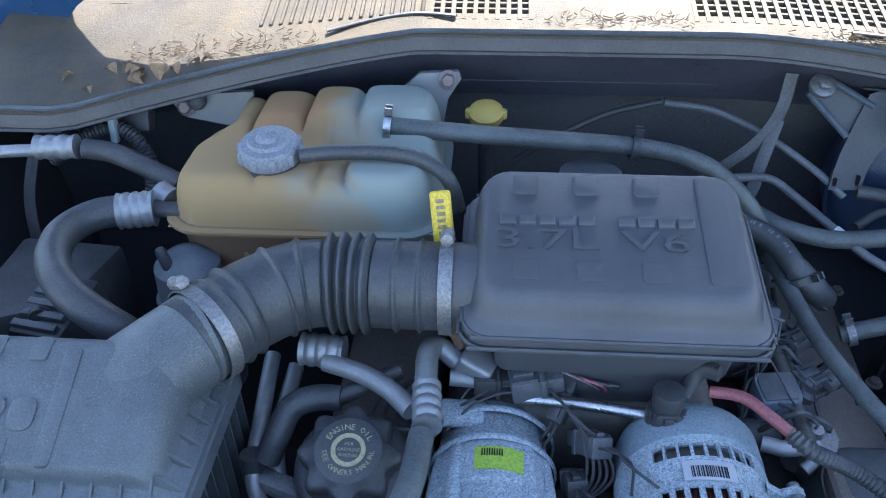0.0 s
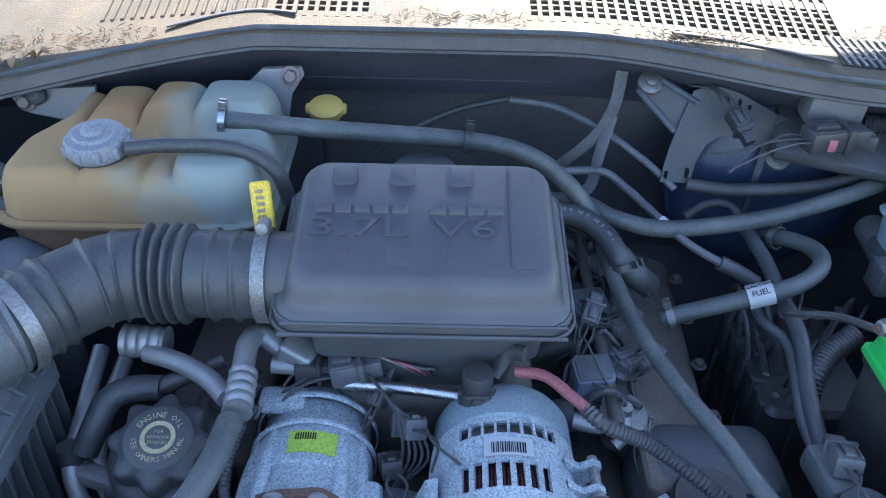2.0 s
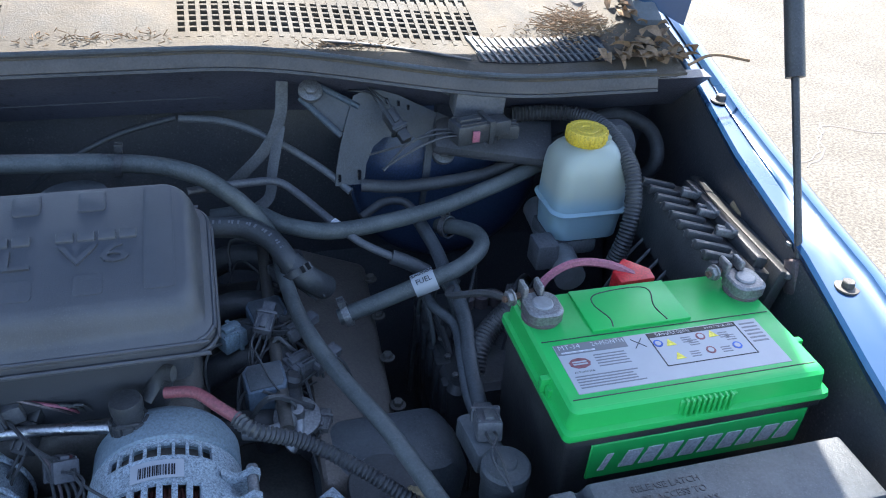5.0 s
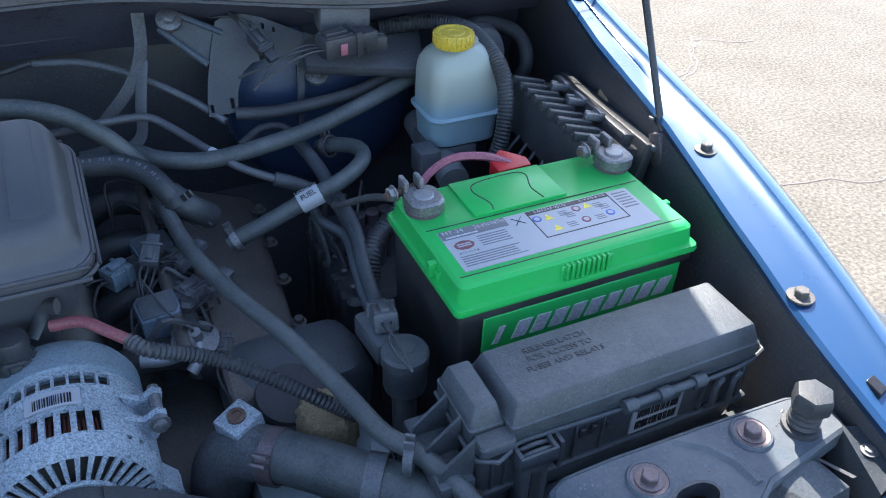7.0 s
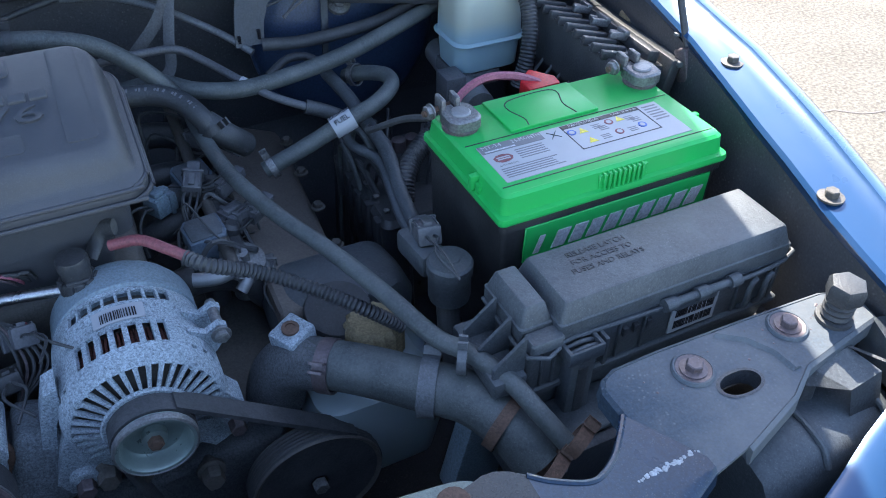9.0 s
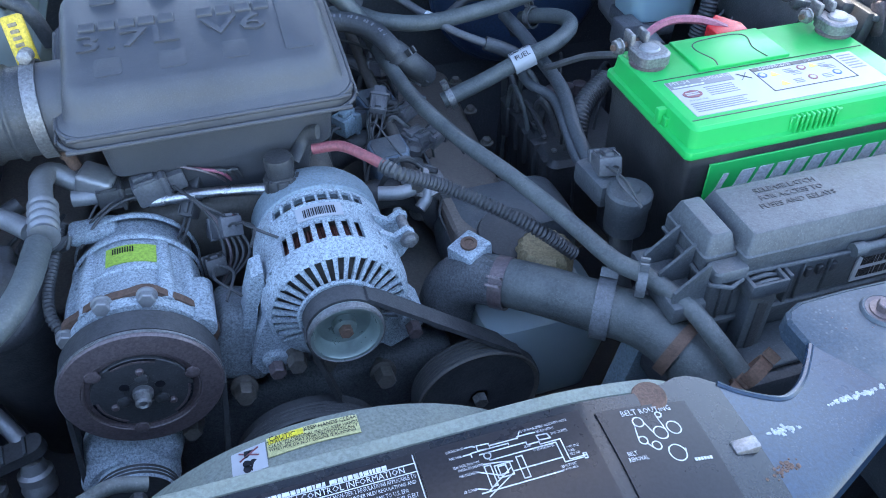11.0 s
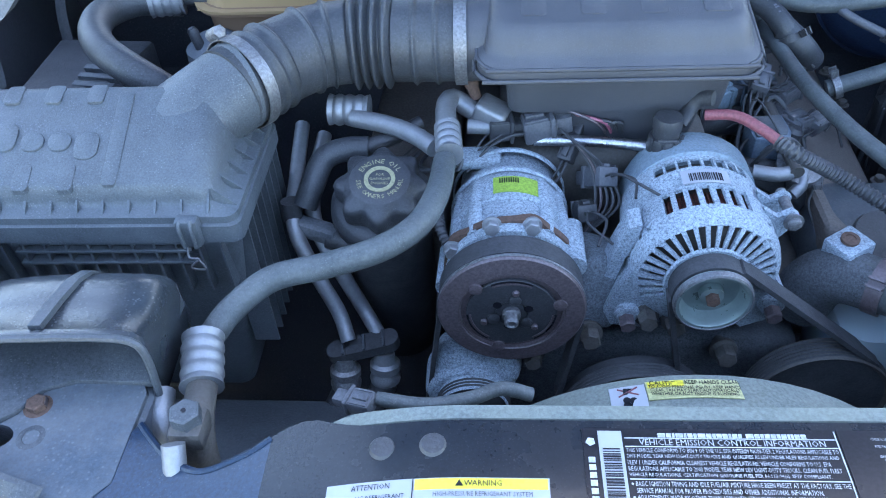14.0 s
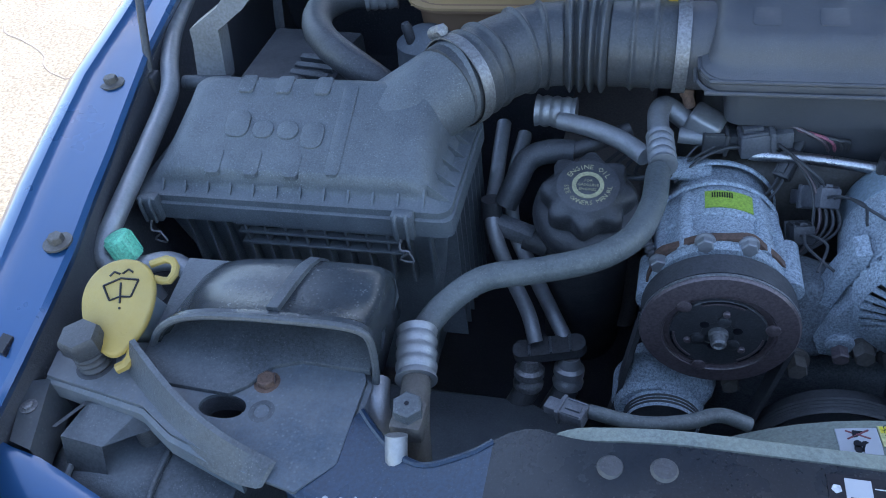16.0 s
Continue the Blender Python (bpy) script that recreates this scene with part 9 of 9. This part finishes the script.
st = thing("hood_strut", (0.879, 0.612, 1.02), "black gas strut holding the hood, on a ball stud", "gas strut")
s0, s1 = Vector((0.879, 0.612, 1.030)), Vector((0.900, 0.845, 1.40))
part("rod", tube([s0, s0.lerp(s1, 0.55)], 0.0042, 12), "plastic", st)
part("cylinder", tube([s0.lerp(s1, 0.48), s1, s0.lerp(s1, 1.6)], 0.0105, 16), "plastic", st)
part("end_socket", turned(block(0.869, 0.889, 0.602, 0.622, 1.006, 1.046, 0.004), (0.879, 0.61, 1.02), -25), "rust_dark", st, "brown plastic ball socket")
part("ball_stud", lathe([(0.005, 0), (0.005, 0.03)], (0.876, 0.610, 1.012), (1, 0, 0), 10), "zinc", st)
st2 = thing("hood_strut", (2 * CX - 0.879, 0.612, 1.02), "black gas strut holding the hood, on a ball stud", "gas strut")
q0, q1 = Vector((-0.556, 0.600, 1.035)), Vector((-0.590, 0.80, 1.40))
part("rod", tube([q0, q0.lerp(q1, 0.55)], 0.0042, 12), "plastic", st2)
part("cylinder", tube([q0.lerp(q1, 0.48), q1, q0.lerp(q1, 1.6)], 0.0105, 16), "plastic", st2)
part("end_socket", block(-0.565, -0.547, 0.590, 0.608, 1.005, 1.040, 0.004), "plastic", st2)

# purge valve and canister
ev = thing("purge_valve", (0.508, 0.486, 0.90), "grey plastic purge valve cylinder beside the battery", "purge valve")
part("cylinder", lathe([(0.020, 0), (0.021, 0.004), (0.021, 0.030), (0.0225, 0.032), (0.0225, 0.044), (0.020, 0.047), (0.010, 0.048), (0.009, 0.050), (0.0001, 0.050)], (0.508, 0.486, 0.916), n=36), "plastic_dusty", ev)
part("stem", tube([(0.508, 0.49, 0.92), (0.502, 0.47, 0.87), (0.50, 0.45, 0.84)], 0.012, 12), "plastic", ev)
part("arm", turned(block(0.485, 0.515, 0.505, 0.560, 0.928, 0.956, 0.006), (0.50, 0.53, 0.94), 0, 0, 6), "plastic_dusty", ev)

# brake hydraulic unit
ab = thing("brake_hydraulic_unit", (0.575, 0.80, 0.78), "black plastic brake hydraulic unit with ribbed casing", "hydraulic unit")
part("case", loft([rrect(0.525, 0.640, 0.690, 0.870, 0.012, 0.74), rrect(0.520, 0.645, 0.685, 0.875, 0.012, 0.845), rrect(0.526, 0.640, 0.692, 0.868, 0.010, 0.852)]), "plastic", ab)
for k in range(5):
    y = 0.70 + 0.033 * k
    part("rib", block(0.516, 0.536, y, y + 0.016, 0.80, 0.849 + 0.004 * (k % 2), 0.003), "plastic", ab)
    part("screw", hexagon((0.532, y + 0.006, 0.858), 0.004, 0.003), "zinc", ab)
for k in range(3):
    part("port", lathe([(0.010, 0), (0.010, 0.018), (0.006, 0.02)], (0.585 + 0.02 * k, 0.835, 0.85), n=14), "rust_dark", ab)

# brake booster and its brackets
bo = thing("brake_booster", (0.60, 1.05, 0.80), "large dark blue-black round brake booster on the firewall", "brake booster")
part("shell", lathe([(0.06, -0.075), (0.115, -0.06), (0.132, -0.045), (0.136, -0.03), (0.136, -0.02), (0.130, 0.02), (0.10, 0.05)], (0.600, 1.045, 0.955), (0, 1, 0.0), 56), "booster", bo)
part("flange_ring", lathe([(0.132, -0.032), (0.140, -0.030), (0.140, -0.022), (0.132, -0.020)], (0.600, 1.045, 0.955), (0, 1, 0), 56), "booster", bo)
hb = thing("heater_bracket", (0.48, 0.96, 1.03), "dusty grey-blue stamped steel bracket on the firewall", "bracket")
def bracket_sheet(outline, y0, lean, thick=0.004):
    """A pressed plate standing nearly upright, its outline given across and up."""
    bm = bmesh.new()
    bm.faces.new([bm.verts.new(Vector((x, y0 + lean * (z - 1.04), z))) for x, z in outline])
    bmesh.ops.triangulate(bm, faces=bm.faces[:])
    bmesh.ops.solidify(bm, geom=bm.faces[:], thickness=thick)
    bmesh.ops.recalc_face_normals(bm, faces=bm.faces[:])
    return bm


part("plate", bracket_sheet([(0.458, 1.098), (0.475, 1.104), (0.493, 1.103), (0.516, 1.096), (0.539, 1.085), (0.566, 1.072), (0.552, 1.034), (0.530, 1.046), (0.511, 1.048), (0.494, 1.046), (0.480, 1.036), (0.470, 1.016), (0.465, 0.991), (0.428, 0.991), (0.431, 1.012), (0.436, 1.034), (0.446, 1.066)], 0.960, 0.35), "bracket", hb, "arched dusty plate")
part("rear_strip", bracket_sheet([(0.552, 1.036), (0.562, 1.038), (0.556, 0.985), (0.548, 0.940), (0.542, 0.940)], 0.965, 0.2), "bracket", hb)
part("front_strip", bracket_sheet([(0.566, 1.074), (0.600, 1.058), (0.640, 1.050), (0.640, 1.034), (0.590, 1.040), (0.552, 1.034)], 0.958, 0.35), "bracket", hb)
for x, z in ((0.434, 1.000), (0.460, 1.004)):
    part("slot", block(x - 0.002, x + 0.002, 0.9405, 0.9465, z - 0.006, z + 0.006, 0), "ink", hb)
part("hole", lathe([(0.0052, 0), (0.0052, 0.0025)], (0.461, 0.9615, 1.040), (0, -0.94, 0.33), 16), "ink", hb)
for x, z in ((0.515, 1.088), (0.528, 1.082), (0.500, 1.092)):
    part("slot", block(x - 0.0015, x + 0.0015, 0.969, 0.975, z - 0.003, z + 0.003, 0), "ink", hb)
for p, r in (((0.405, 0.985, 1.103), 0.015), ((0.578, 0.968, 1.012), 0.016)):
    part("mount_bolt", add(lathe([(r, 0), (r, 0.006), (r * 0.6, 0.008)], p, (0, -0.6, 0.8), 24), hexagon(Vector(p) + Vector((0, -0.005, 0.006)), r * 0.55, 0.006, (0, -0.6, 0.8))), "zinc", hb)
for a, b in (((0.392, 0.985, 1.096), (0.440, 0.962, 1.052)), ((0.418, 0.988, 1.108), (0.464, 0.972, 1.086))):
    part("arm_rib", tube([a, Vector(a).lerp(Vector(b), 0.5), b], 0.0042, 8, 0.02), "blue_dull", hb, "dusty pressed arm rib")
part("arm_web", loft([[Vector(p) for p in ((0.390, 0.988, 1.094), (0.414, 0.992, 1.112), (0.464, 0.976, 1.086), (0.440, 0.966, 1.050))], [Vector(p) for p in ((0.390, 0.992, 1.091), (0.414, 0.996, 1.109), (0.464, 0.980, 1.083), (0.440, 0.970, 1.047))]]), "bracket", hb)
solo("relay_box", turned(block(0.575, 0.640, 0.915, 0.955, 1.085, 1.122, 0.006), (0.60, 0.93, 1.1), 0, 4, -6), "connector", "dark grey relay box under the cowl", "relay box")
solo("support_shelf", turned(block(0.56, 0.72, 0.905, 0.99, 1.040, 1.060, 0.008), (0.64, 0.95, 1.05), 25, 6, -12), "bay", "dark steel shelf beside the brake booster", "bracket")
solo("wiper_motor", lathe([(0.035, 0), (0.038, 0.005), (0.038, 0.06), (0.03, 0.07)], (0.78, 0.955, 1.02), (0.2, -0.8, 0.3), 28), "bay", "dark round motor housing in the rear corner", "motor")
solo("bulkhead_bolt", hexagon((0.580, 0.965, 1.115), 0.011, 0.014, (0, -1, 0.3), flange=0.016), "bay", "dark painted bolt on the upper firewall", "bolt", "firewall fittings")

# firewall fittings on the tank's side
for p, r in (((-0.508, 0.945, 1.072), 0.030), ((-0.330, 0.955, 1.085), 0.012)):
    solo("grommet", lathe([(r, 0), (r, 0.006), (r * 0.7, 0.010), (r * 0.4, 0.012), (0.0001, 0.012)], p, (0, -0.8, 0.6), 28), "plastic_dusty", "grey rubber grommet in the firewall", "grommet", "firewall fittings")
wire("speed_cable", [(-0.505, 0.935, 1.075), (-0.515, 0.90, 1.05), (-0.52, 0.86, 1.0), (-0.52, 0.84, 0.93)], 0.007, "rubber_dark", "black sleeve cable from the firewall grommet", "cable")
for x in (-0.466, -0.396):
    solo("wiring_clip", turned(block(x - 0.014, x + 0.014, 0.925, 0.945, 1.055, 1.088, 0.003), (x, 0.935, 1.07), -25), "plastic", "black plastic wiring clip on the firewall", "clip", "firewall fittings")
solo("heater_loom", corrugated([(-0.50, 0.90, 1.03), (-0.455, 0.908, 1.06), (-0.415, 0.912, 1.068), (-0.385, 0.90, 1.05), (-0.375, 0.885, 1.02), (-0.38, 0.87, 0.98)], 0.008), "plastic", "black corrugated loom clipped to the firewall", "cable")
solo("cable_tie", turned(block(-0.420, -0.412, 0.898, 0.912, 1.055, 1.088, 0.002), (-0.416, 0.905, 1.07), -10), "reservoir", "off-white plastic cable tie", "cable tie")
bx = thing("battery_tray_box", (-0.50, 0.66, 0.85), "dusty black plastic relay box by the inner wing", "relay box")
part("case", prism([(-0.500, 0.645), (-0.400, 0.690), (-0.380, 0.790), (-0.500, 0.800)], 0.86, 0.990, 0.006), "rubber_dark", bx, "black side of the box")
stripe = [(-0.452, -0.420, 1.120, 0.632), (-0.470, -0.440, 1.100, 0.626), (-0.504, -0.471, 1.079, 0.620), (-0.505, -0.473, 1.064, 0.620), (-0.512, -0.478, 1.030, 0.620), (-0.512, -0.478, 1.020, 0.616)]
part("front_bracket", loft([[Vector((a, y, z)), Vector((b, y, z)), Vector((b, y + 0.022, z)), Vector((a, y + 0.022, z))] for a, b, z, y in stripe]), "grey_plastic", bx, "dusty bent front bracket")
part("foot", tube([(-0.528, 0.616, 1.018), (-0.470, 0.616, 1.020)], 0.0085, 12), "plastic_dusty", bx)
for x, y, z in ((-0.425, 0.677, 0.985), (-0.41, 0.684, 0.95)):
    part("boss", lathe([(0.009, 0.0), (0.008, 0.006), (0.0001, 0.007)], (x, y, z), (0.5, -0.85, 0.1), 16), "plastic", bx)
rb = thing("ribbed_connector_block", (-0.42, 0.70, 0.93), "dark ribbed bulkhead connector block behind the filter", "connector block")
part("body", turned(block(-0.445, -0.385, 0.655, 0.735, 0.93, 0.985, 0.005), (-0.41, 0.69, 0.96), 10, 0, -10), "plastic", rb)
for k in range(5):
    part("rib", turned(block(-0.440, -0.390, 0.660 + 0.014 * k, 0.668 + 0.014 * k, 0.98, 0.992, 0.001), (-0.41, 0.69, 0.96), 10, 0, -10), "plastic_dusty", rb)
dr = thing("ac_accumulator", (-0.29, 0.735, 0.90), "blue-grey dusty air-conditioning accumulator can", "accumulator")
part("can", lathe([(0.036, -0.12), (0.038, 0.0), (0.040, 0.004), (0.040, 0.010), (0.036, 0.014), (0.034, 0.05), (0.020, 0.062), (0.012, 0.064)], (-0.288, 0.742, 0.955), n=36), "blue_dull", dr)
part("port", lathe([(0.006, 0), (0.006, 0.02), (0.004, 0.024)], (-0.300, 0.725, 1.012), (-0.2, 0, 1), 12), "plastic", dr)
# dipsticks
d1 = thing("oil_dipstick", (-0.012, 0.722, 1.00), "yellow plastic oil dipstick handle", "dipstick", "dipstick handles")
m = pose(-0.017, 0.721, 1.082, -28, -8, 0)
def dip(name, bm, mt, label=""):
    bm.transform(m)
    part(name, bm, mt, d1, label)
dip("handle", block(-0.010, 0.010, -0.005, 0.005, -0.022, 0.030, 0.0035, 3), "yellow", "yellow tab handle")
dip("handle_loop", tube([(0.004, 0.0, -0.020), (0.013, 0.0, -0.026), (0.012, 0.0, -0.034), (0.0, 0.0, -0.036), (-0.009, 0.0, -0.030), (-0.008, 0.0, -0.020)], 0.0036, 8), "yellow")
for k in range(6):
    dip("embossed_bar", block(-0.004, 0.004, -0.0058, -0.0048, -0.012 + 0.0062 * k, -0.0085 + 0.0062 * k, 0.0004, 1), "brown_cap")
dip("tube", lathe([(0.005, -0.10), (0.005, -0.034)], (0, 0, 0), (0, 0, 1), 12), "iron")
d2 = thing("transmission_dipstick", (0.022, 0.93, 1.03), "yellow plastic transmission dipstick cap", "dipstick", "dipstick handles")
part("cap", add(lathe([(0.018, 0), (0.020, 0.003), (0.020, 0.012), (0.014, 0.016), (0.0001, 0.016)], (0.018, 0.930, 1.082), (0, -0.3, 1), 28), add(lathe([(0.012, -0.015), (0.012, 0.0)], (0.018, 0.930, 1.082), (0, -0.3, 1), 20), block(-0.006, 0.042, 0.922, 0.934, 1.084, 1.095, 0.003))), "yellow_dull", d2)
part("tube", tube([(0.018, 0.935, 1.07), (0.02, 0.94, 0.95), (0.03, 0.95, 0.85)], 0.009, 12), "plastic", d2)
solo("intake_casting", lathe([(0.032, 0), (0.036, 0.01), (0.034, 0.02), (0.0001, 0.021)], (0.135, 0.860, 1.035), (0, 0.1, 1), 28), "alu_dark", "pitted aluminium casting behind the air box", "casting")


# ---- dry leaves and debris on the cowl ----
random.seed(5)


def leaf(at, size, rz):
    """A narrow dry leaf, folded along its rib and curled at the tip."""
    m = pose(*at, random.uniform(-30, 30), random.uniform(-24, 20), rz)
    curl, fold, slim = random.uniform(0.1, 0.35), random.uniform(0.2, 0.8), random.uniform(0.22, 0.36)
    rg = []
    for k in range(8):
        t = k / 7
        w = size * slim * math.sin(math.pi * min(1, t * 1.02 + 0.02)) ** 0.7 * (1 - 0.3 * t) + 0.0005
        w *= 1 + 0.22 * math.sin(9 * t + size * 900)
        zc = size * curl * math.sin(t * 2.8) - 0.1 * size
        x = size * (t - 0.5)
        side = 0.12 * size * math.sin(4 * t)
        rg.append([m @ Vector((x, side + w, zc + w * fold)), m @ Vector((x, side, zc)), m @ Vector((x, side - w, zc + w * fold * 0.7)), m @ Vector((x, side, zc - 0.0005))])
    return rg


for k in range(76):
    if k < 46:
        x, y = random.gauss(0.845, 0.032), random.gauss(0.945, 0.022)
        x = min(0.90, max(0.765, x))
    elif k < 62:
        x, y = random.gauss(0.852, 0.026), random.gauss(1.03, 0.035)
        x = min(0.90, max(0.79, x))
    else:
        x, y = random.uniform(-0.50, -0.30), random.uniform(0.90, 0.945)
    y = max(cowl_front(x) + 0.012, y)
    s = random.uniform(0.014, 0.034) if k < 62 else random.uniform(0.010, 0.026)
    bmq = loft(leaf((x, y, cowl_z(x, y) + 0.004 + (0.009 * random.random() if k < 62 else 0)), s, random.uniform(0, 360)))
    solo("dry_leaf", bmq, "leaf", "curled dry brown leaf on the cowl", "leaf", "dry leaves")
twigs = bmesh.new()
for k in range(900):
    r = random.random()
    high = 0.0
    if r < 0.5:
        x, y = random.gauss(0.765, 0.030), random.gauss(1.020, 0.016)
        high = max(0.0, 0.016 - 0.35 * math.hypot(x - 0.765, y - 1.02)) * random.random()
    elif r < 0.6:
        x, y = random.gauss(0.72, 0.05), random.gauss(0.985, 0.02)
    elif r < 0.8:
        x, y = random.uniform(-0.42, -0.18), random.gauss(0.975, 0.012)
    elif r < 0.9:
        x, y = random.gauss(0.45, 0.035), random.gauss(0.978, 0.006)
    else:
        x = random.choice((0.16, 0.22, 0.10)) + random.gauss(0, 0.015)
        y = 1.0 + random.gauss(0, 0.006)
    x = min(0.90, max(-0.55, x))
    y = max(cowl_front(x) + 0.005, y)
    a, L = random.uniform(0, 6.28), random.uniform(0.003, 0.012) * (2.0 if high else 1.0)
    z = cowl_z(x, y) + 0.0015 + high
    add(twigs, tube([(x, y, z), (x + L * math.cos(a), y + L * math.sin(a) * 0.5, z + random.uniform(0.0, 0.005))], random.uniform(0.0003, 0.0007), 4, 0.02))
solo("pine_litter", twigs, "leaf", "scattered dry twigs and needles on the cowl", "debris", kind="stuff")
for x0, x1 in ((-0.17, -0.02), (0.42, 0.60)):
    solo("seal_flap", tube([(x, cowl_front(x) + 0.018 + 0.012 * math.sin((x - x0) / (x1 - x0) * 3.1), cowl_z(x, cowl_front(x) + 0.02) + 0.003) for x in span(x0, x1, 6)], 0.0032, 8, 0.01, 0.5), "rubber_dark", "loose torn strip of black seal", "seal strip", "seal strips")
solo("bare_twig", tube([(0.88, 0.905, 1.150), (0.92, 0.915, 1.158), (0.97, 0.905, 1.152)], 0.002, 6), "leaf", "thin bare twig lying over the fender edge", "twig")
solo("hinge_arm", turned(block(0.862, 0.90, 1.02, 1.16, 1.15, 1.20, 0.008), (0.88, 1.08, 1.17), 25), "blue_dull", "dark steel hood hinge arm", "hinge")


# ---- loose wiring over the valve cover ----
random.seed(31)
for k in range(12):
    x, y = random.uniform(0.290, 0.34), random.uniform(0.66, 0.90)
    a, r = random.uniform(-1.2, 1.2), random.uniform(0.04, 0.08)
    ex, ey, top = x + r * math.cos(a), y + r * math.sin(a), random.uniform(0.915, 0.945)
    solo("injector_wire", tube([(x, y, 0.84), (x + 0.004, y, 0.89), (x + (ex - x) * 0.25, y + (ey - y) * 0.25 + 0.008, top), (x + (ex - x) * 0.6, y + (ey - y) * 0.6 - 0.006, top - 0.006), (ex, ey, 0.895), (ex + 0.004, ey, 0.83)], random.choice((0.0016, 0.0022, 0.0032)), 7, 0.005), random.choice(("rubber_dark", "plastic", "tape", "hose_dusty")), "dusty black taped injector wire", "wire", "injector wires")
for k in range(8):
    x, y = random.uniform(0.50, 0.55), random.uniform(0.70, 0.88)
    dx, dy, top = random.uniform(0.0, 0.03), random.uniform(-0.10, -0.05), random.uniform(0.865, 0.91)
    solo("chassis_wire", tube([(x, y, 0.70), (x + 0.004, y - 0.006, 0.82), (x + dx * 0.3, y + dy * 0.3, top), (x + dx * 0.7, y + dy * 0.7, top - 0.012), (x + dx, y + dy, 0.82), (x + dx, y + dy - 0.01, 0.68)], random.choice((0.0022, 0.0032, 0.0045)), 7, 0.005), random.choice(("rubber_dark", "plastic", "hose_dusty")), "dusty black wire beside the hydraulic unit", "wire", "chassis wires")
for at, rot in (((0.318, 0.735, 0.948), (10, -15, 70)), ((0.345, 0.835, 0.940), (0, 20, 110)), ((0.372, 0.69, 0.925), (15, 0, 40))):
    connector(at, (0.028, 0.020, 0.018), rot, "connector", wires=3)

# worn white print on the breather hose
pm = thing("hose_print", (0.30, 0.84, 1.01), "worn white printed marks on the breather hose", "printing")
walkline = spline([Vector(p) for p in ((0.251, 0.859, 1.000), (0.307, 0.849, 1.000), (0.336, 0.826, 0.995), (0.351, 0.798, 0.985))], 0.0035)
for k, (p, q) in enumerate(zip(walkline, walkline[1:])):
    if k % 6 in (0, 1, 3) and k > 6:
        d = (q - p).normalized()
        nrm = (Vector((0, -0.5, 0.87)) - d * d.dot(Vector((0, -0.5, 0.87)))).normalized()
        side = d.cross(nrm)
        c = p + nrm * 0.0126
        part("printed_mark", loft([[c + nrm * h + d * a * 0.0011 + side * b * (0.0022 if k % 2 else 0.0016) for a, b in ((-1, -1), (1, -1), (1, 1), (-1, 1))] for h in (-0.0012, 0.0003)]), "grey_label", pm)
